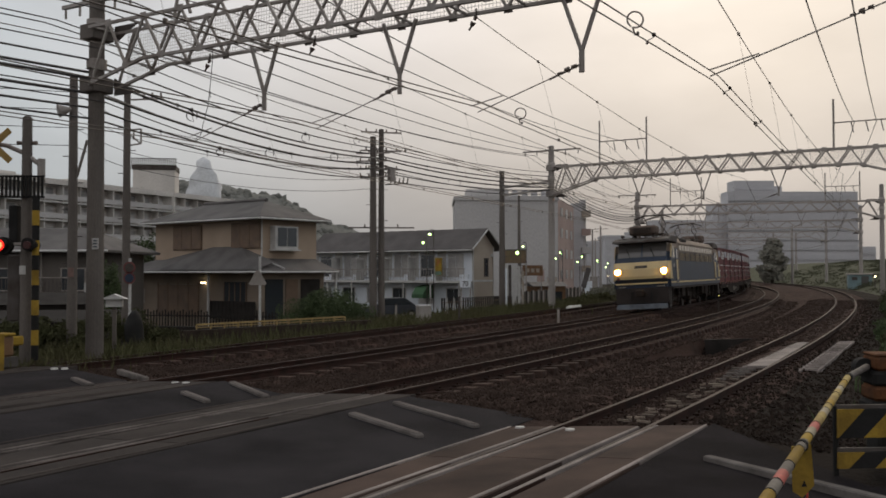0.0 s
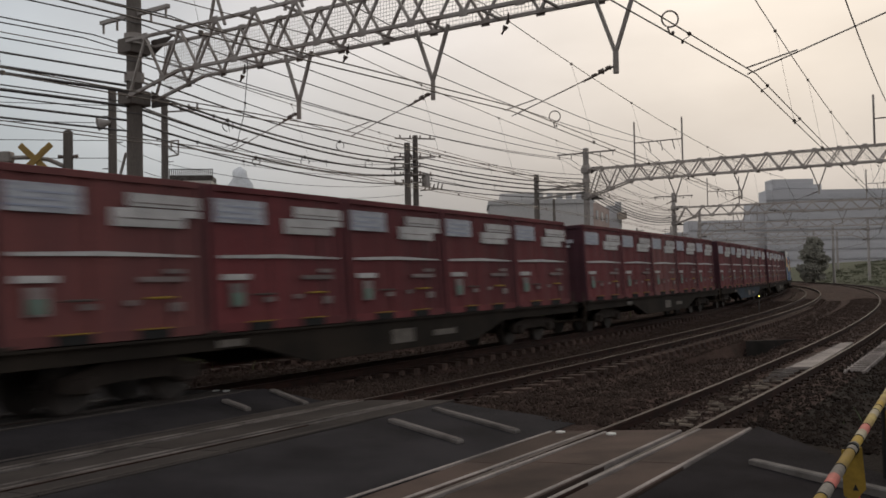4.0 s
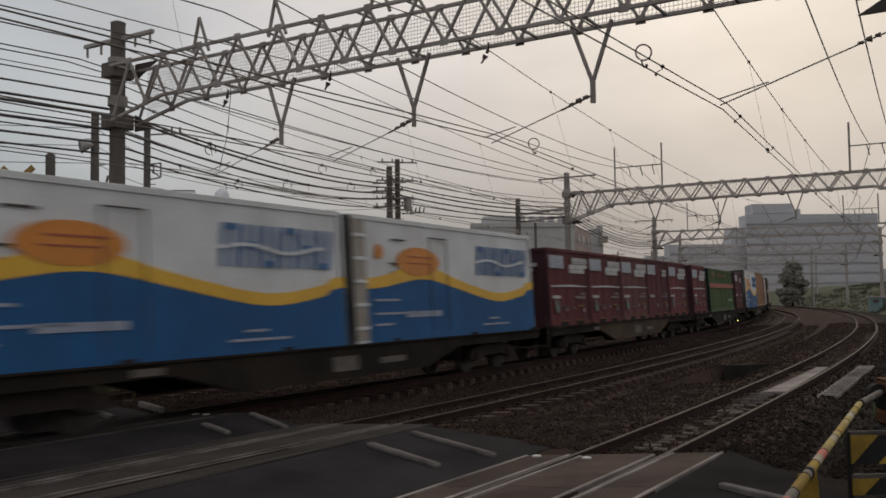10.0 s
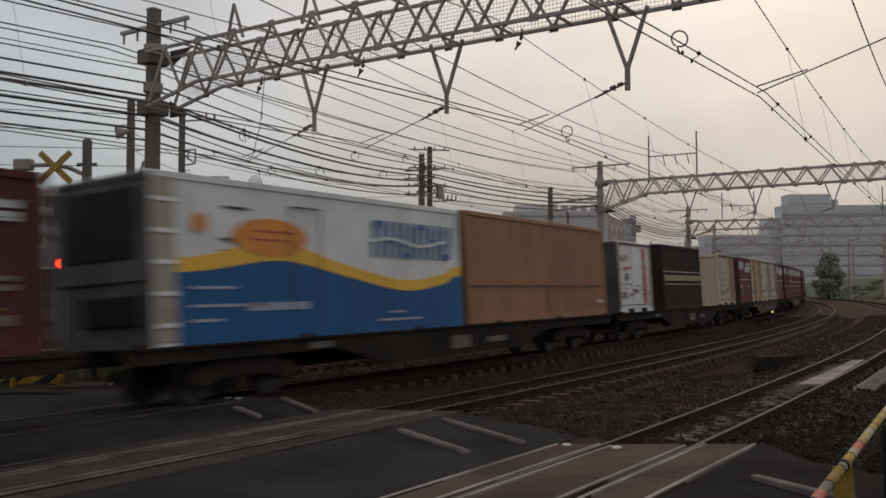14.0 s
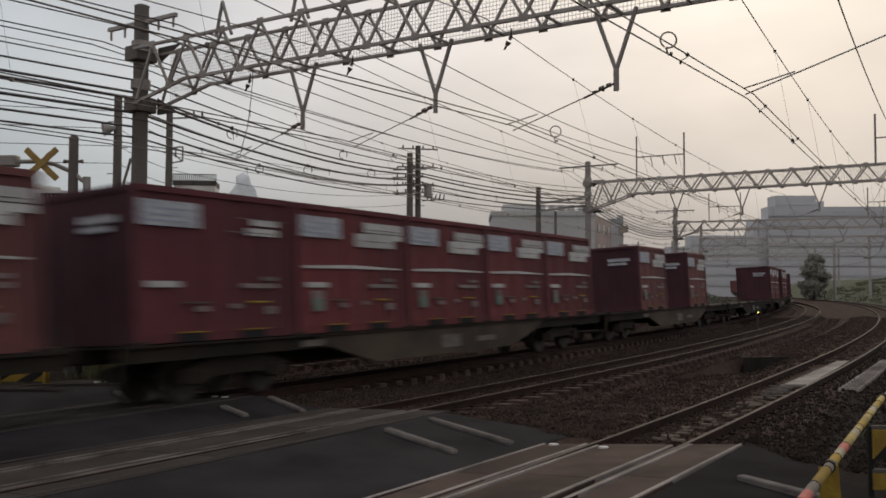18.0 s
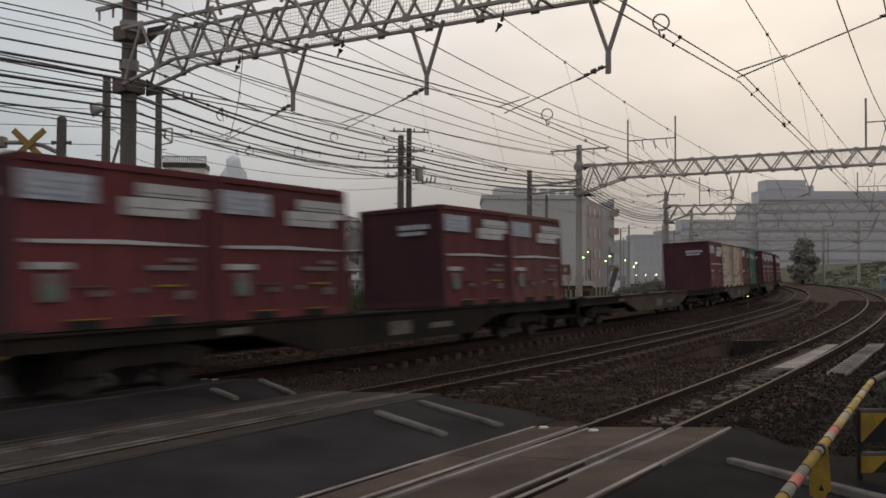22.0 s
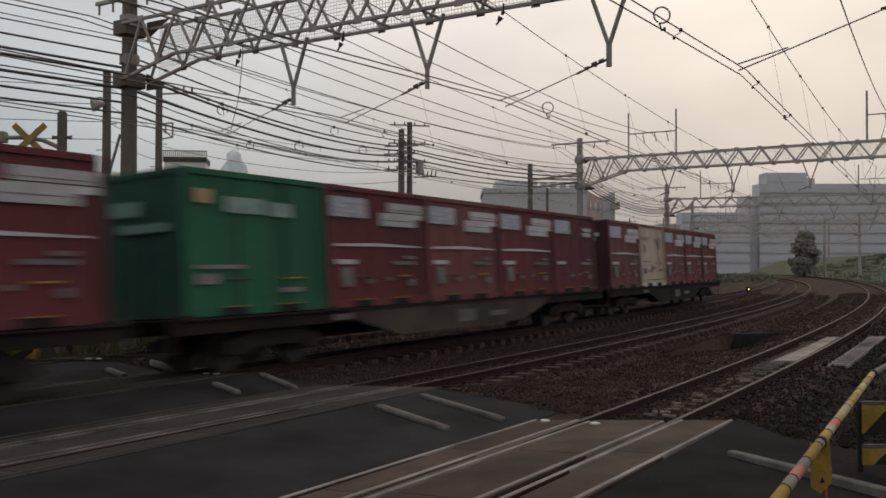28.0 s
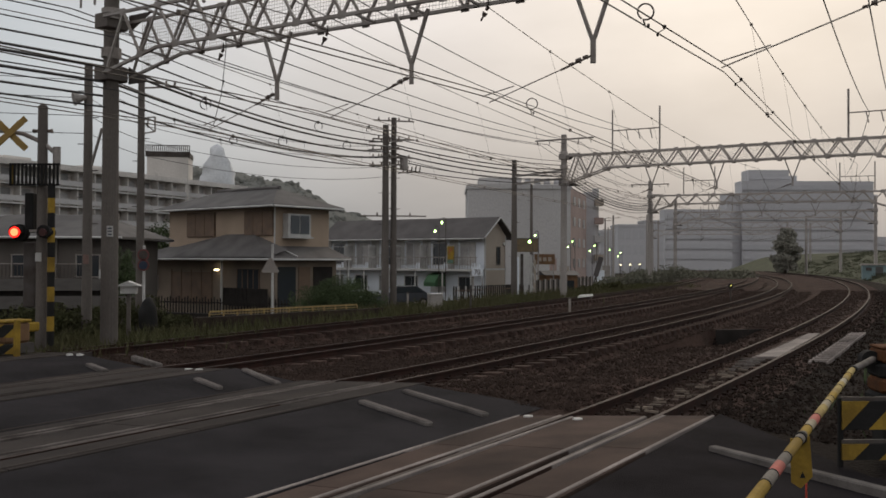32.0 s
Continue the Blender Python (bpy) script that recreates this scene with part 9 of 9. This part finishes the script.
for i, (x, y, sz) in enumerate(((-10.45, 25.7, 0.85), (-10.3, 27.8, 0.95), (-11.4, 26.8, 1.05), (-9.7, 30.2, 0.8), (-11.0, 31.5, 1.1), (-9.3, 25.2, 0.6), (-12.3, 27.5, 1.0), (-8.6, 29.4, 0.55))):
    bush(x, y, (sz * 1.1, sz * 0.8, sz * 0.95), 3200, 0.085, "rank grass and weeds at the foot of the poles", mat=WEED, z=-0.45, seed=200 + i, stems=4)
cov = thing("covered_box", turned(-8.95, 27.6, -0.5), "black tarpaulin-covered trackside box", "box")
g = B()
bmesh.ops.create_icosphere(g, subdivisions=3, radius=1, matrix=Matrix.Translation((0, 0, 0.62)) @ Matrix.Diagonal((0.27, 0.3, 0.68, 1)))
for v in g.verts:
    v.co += Vector((0.16 * max(0.0, 0.5 - v.co.z), 0, 0)) + v.co * noise.noise(v.co * 3.1) * 0.12
part("cover", g, BLACKP, cov, smooth=True)
part("plinth", box(B(), (0.05, 0, 0.0), (0.62, 0.5, 0.14), bevel=0.02), NEARBLACK, cov)
for i, (x, y, sx, sz) in enumerate(((-23.5, 42, 2.2, 2.0), (-18.8, 41, 1.6, 1.5), (-30, 50, 3.5, 3.0))):
    bush(x, y, (sx, 1.4, sz), 4200, 0.2, "dark hedge and shrubs behind the crossing", z=-1.3, seed=60 + i)
for i, (s, n_, sz) in enumerate(((20, 0.6, 1.0), (25, 0.9, 1.2), (31, 1.2, 1.3), (38, 1.6, 1.4), (47, 2.2, 1.6), (16.5, -0.6, 0.8), (56, 2.4, 1.6))):
    q = at(s, n_)
    bush(q.x, q.y, (sz, sz, sz * 0.8), 3000, 0.11, "low dark green scrub beside the near track", z=-0.35, seed=20 + i)
for i, (s, n_, sz) in enumerate(((23.5, 1.9, 0.7), (27, 2.1, 0.8), (30.5, 2.5, 0.9), (34, 3.0, 1.0), (38.5, 3.4, 1.1), (20.5, 1.5, 0.6))):
    q = at(s, n_)
    bush(q.x, q.y, (sz * 1.2, sz, sz * 0.55), 2400, 0.09, "low dark weeds beside the near rail", z=-0.4, seed=80 + i, stems=3)
for i, (x, y, sz) in enumerate(((14, 74, 1.3), (17, 80, 1.5), (12, 66, 1.0), (21, 92, 2.0), (27, 108, 2.2), (9.5, 60, 0.9))):
    bush(x, y, (sz * 1.3, sz, sz * 0.8), 1600, 0.2, "green scrub beside the far tracks", mat=GRASS if y < 70 else HAZEGREEN, z=-0.6, seed=40 + i)

# rank growth behind the near barrier machine
for i, (u, o, sx, sz) in enumerate(((27.5, 3.3, 0.8, 0.7), (30.5, 3.2, 0.9, 0.8), (34, 3.2, 1.0, 0.9), (38, 3.3, 1.1, 1.0), (43, 3.5, 1.2, 1.1), (49, 3.9, 1.3, 1.2), (56, 4.2, 1.4, 1.2), (22.5, 3.7, 0.8, 0.9), (25, 3.9, 0.9, 1.1), (26, 4.8, 1.1, 1.6), (29, 4.9, 1.3, 1.9), (33, 5.0, 1.4, 2.0), (37.5, 5.2, 1.6, 2.1), (43, 5.6, 1.7, 2.2), (50, 6.0, 1.9, 2.2))):
    q = on_line(1, u, o)
    bush(q.x, q.y, (sx, sx, sz), 5000, 0.08 if o < 3.6 else 0.10, "rank dark green growth beside the near track", z=-0.4, seed=120 + i, stems=4)

for i, (u, o, sx, sz) in enumerate(((25.3, 2.75, 0.55, 0.6), (28.5, 2.6, 0.6, 0.65), (31.5, 2.5, 0.65, 0.7), (35.5, 2.5, 0.7, 0.8), (40.5, 2.5, 0.8, 0.9), (46, 2.6, 0.9, 1.0), (52, 2.7, 1.0, 1.0), (59, 3.0, 1.1, 1.1), (66, 3.4, 1.3, 1.2))):
    q = on_line(1, u, o)
    bush(q.x, q.y, (sx, sx, sz), 4200, 0.075, "rank dark green growth beside the near track", mat=WEED if i % 3 == 1 else None, z=-0.4, seed=160 + i, stems=4)

# tall conifer beyond the curve, its colour paled for haze
tree = thing("conifer_tree", turned(56.6, 150, -0.5), "tall hazy grey-green conifer beyond the curve", "tree")
part("trunk", tube(B(), (0, 0, -0.5), (0, 0, 7.6), 0.28, 0.06, seg=10), TRUNK, tree)
rng = random.Random(9)
g = B()
for i in range(26):
    z = 1.3 + 6.2 * i / 25
    r = 2.1 * (1 - max(0, i - 15) / 15) * rng.uniform(0.55, 1.15)
    for j in range(5):
        a = rng.random() * 6.3
        leaf_cloud(g, rng, (math.cos(a) * r * 0.75 + 0.3 * math.sin(z * 2), math.sin(a) * r * 0.75, z + rng.uniform(-0.3, 0.3)), (0.75, 0.75, 0.5), 60, 0.42)
part("crown", g, CONIFER, tree)
for i in range(8):
    a = rng.random() * 6.3
    part("limb", tube(B(), (0, 0, 1.5 + i * 0.6), (math.cos(a) * 1.7, math.sin(a) * 1.7, 1.9 + i * 0.6), 0.06, 0.02, seg=5), TRUNK, tree)

# low hedge inside the far curve
g = B()
rng = random.Random(91)
for i in range(150):
    d_ = 112 + 30 * rng.random()
    px_ = (0.205 + 0.135 * i / 150) * d_
    r = rng.uniform(0.5, 1.1)
    leaf_cloud(g, rng, (px_, d_, -0.6 + 0.55 * r), (r * 1.6, r * 1.2, r * 0.8), 40, 0.32)
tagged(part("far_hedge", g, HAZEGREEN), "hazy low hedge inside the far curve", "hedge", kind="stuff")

# grass bank outside the curve
g = B()
prev = None
for i in range(60):
    u = 48 + i * 3.2
    row = []
    for j, (o, z) in enumerate(((3.4, -0.4), (5.5, 0.3), (8, 1.3), (12, 2.6), (17, 3.6), (30, 3.9), (60, 3.6))):
        p = on_line(1, u, o)
        rise = min(1.0, max(0.0, (u - 50) / 40))
        row.append(g.verts.new((p.x, p.y, -0.4 + (z + 0.4) * rise + noise.noise(p * 0.3) * 0.3 * (j > 0))))
    if prev:
        for j in range(len(row) - 1):
            g.faces.new((prev[j], prev[j + 1], row[j + 1], row[j]))
    prev = row
bmesh.ops.recalc_face_normals(g, faces=g.faces[:])
tagged(part("grass_bank", g, BANK, smooth=True), "hazy green grass bank outside the curve", "bank", kind="structure")

# rough growth on the bank
g = B()
rng = random.Random(77)
steps_ = ((3.4, -0.4), (5.5, 0.3), (8, 1.3), (12, 2.6), (17, 3.6), (30, 3.9))
for i in range(900):
    u, o = rng.uniform(52, 190), rng.uniform(4.0, 26.0)
    z = next(z0 + (z1 - z0) * (o - o0) / (o1 - o0) for (o0, z0), (o1, z1) in zip(steps_, steps_[1:]) if o <= o1)
    p = on_line(1, u, o)
    z = -0.4 + (z + 0.4) * min(1.0, max(0.0, (u - 50) / 40))
    r = rng.uniform(0.3, 0.9)
    leaf_cloud(g, rng, (p.x, p.y, z + r * 0.15), (r * 1.9, r * 1.9, r * 0.35), 60, 0.16)
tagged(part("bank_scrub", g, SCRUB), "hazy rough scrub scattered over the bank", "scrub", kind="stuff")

# grass blades and weeds
def grass(name, spots, label, mat=GRASS, seed=11):
    """spots: (x, y, spread x, spread y, blades, height, ground level)"""
    rng = random.Random(seed)
    verts, faces = [], []
    for x, y, sx, sy, n, h, z in spots:
        for _ in range(n):
            px, py = x + rng.gauss(0, sx), y + rng.gauss(0, sy)
            a, l_ = rng.random() * 6.3, h * rng.uniform(0.5, 1.4)
            w = 0.012 + 0.012 * rng.random()
            lean = Vector((math.cos(a), math.sin(a), 0)) * l_ * rng.uniform(0.1, 0.5)
            side_ = Vector((-math.sin(a), math.cos(a), 0)) * w
            p = Vector((px, py, z))
            k = len(verts)
            verts += [p - side_, p + side_, p + lean * 0.4 + Vector((0, 0, l_ * 0.6)) + side_ * 0.7, p + lean * 0.4 + Vector((0, 0, l_ * 0.6)) - side_ * 0.7, p + lean + Vector((0, 0, l_))]
            faces += [(k, k + 1, k + 2, k + 3), (k + 3, k + 2, k + 4)]
    me = bpy.data.meshes.new(name)
    me.from_pydata(verts, [], faces)
    me.materials.append(mat)
    return tagged(new(name, me), label, "grass", kind="stuff")


spots = []
for i in range(34):
    t = i / 33
    q = at(10.5 + 20 * t, 18.6 + 1.6 * math.sin(i * 1.7) + 3.4 * t)
    spots.append((q.x, q.y, 0.6, 0.6, 480 if t < 0.35 else 90, 0.42, -0.40))
for i in range(40):
    q = at(26 + i * 1.4, 21.3 + i * 0.16 + math.sin(i * 2.3))
    spots.append((q.x, q.y, 1.2, 1.2, 330, 0.4, -0.36))
grass("trackside_grass", spots, "green weeds and grass along the far track")
spots = []
for i in range(30):
    q = at(12.5 + i * 1.4, 0.4 + i * 0.05 + 0.7 * math.sin(i * 1.9))
    spots.append((q.x, q.y, 0.55, 0.55, 330, 0.34, -0.33))
for i in range(14):
    q = at(13 + i * 2.0, -2.0 + math.sin(i))
    spots.append((q.x, q.y, 1.0, 1.0, 360, 0.5, -0.33))
grass("near_weeds", spots, "dark weeds beside the near track", LEAF, 12)

# ---------------------------------------------------------------- ballast stones
rng = np.random.default_rng(7)
base = np.array([(1, 0, 0), (-1, 0, 0), (0, 1, 0), (0, -1, 0), (0, 0, 1), (0, 0, -1)], float)
tri = np.array([(0, 2, 4), (2, 1, 4), (1, 3, 4), (3, 0, 4), (2, 0, 5), (1, 2, 5), (3, 1, 5), (0, 3, 5)])
N = 130000
uu = 11.3 + 60 * rng.random(N) ** 1.6
kk = rng.integers(1, 5, N)
oo = rng.uniform(-2.4, 2.9, N)
sets = ([], [])
for u, k, o in zip(uu, kk, oo):
    if abs(abs(o) - 0.5665) < 0.09 or u < ENDS[int(k)] + 0.1:
        continue
    if k == 1 and (-0.4 < o < 0.05 and 19 < u < 27 or o > 1.3 and rng.random() < 0.25):
        continue
    p = on_line(int(k), float(u), float(o))
    p.z = 0
    z = ballast_height(float(u), abs(float(o)), p, int(k)) - pit_depth(float(u), float(o), int(k))
    r = rng.uniform(0.018, 0.04)
    pts = base * r * rng.uniform(0.55, 1.25, (6, 3)) + rng.normal(0, r * 0.28, (6, 3))
    sets[1 if k == 1 and o > 0.85 else 0].append(pts + np.array((p.x, p.y, z + r * 0.25)))
for verts, mat, words in zip(sets, (STONE, DARKSTONE), ("loose rusty brown ballast stones", "darker ballast stones beside the near rail")):
    V = np.concatenate(verts)
    F = (tri[None] + 6 * np.arange(len(verts))[:, None, None]).reshape(-1, 3)
    me = bpy.data.meshes.new("ballast_stones")
    me.from_pydata(V.tolist(), [], F.tolist())
    me.materials.append(mat)
    tagged(new("ballast_stones", me), words, "ballast", kind="stuff")


motions()
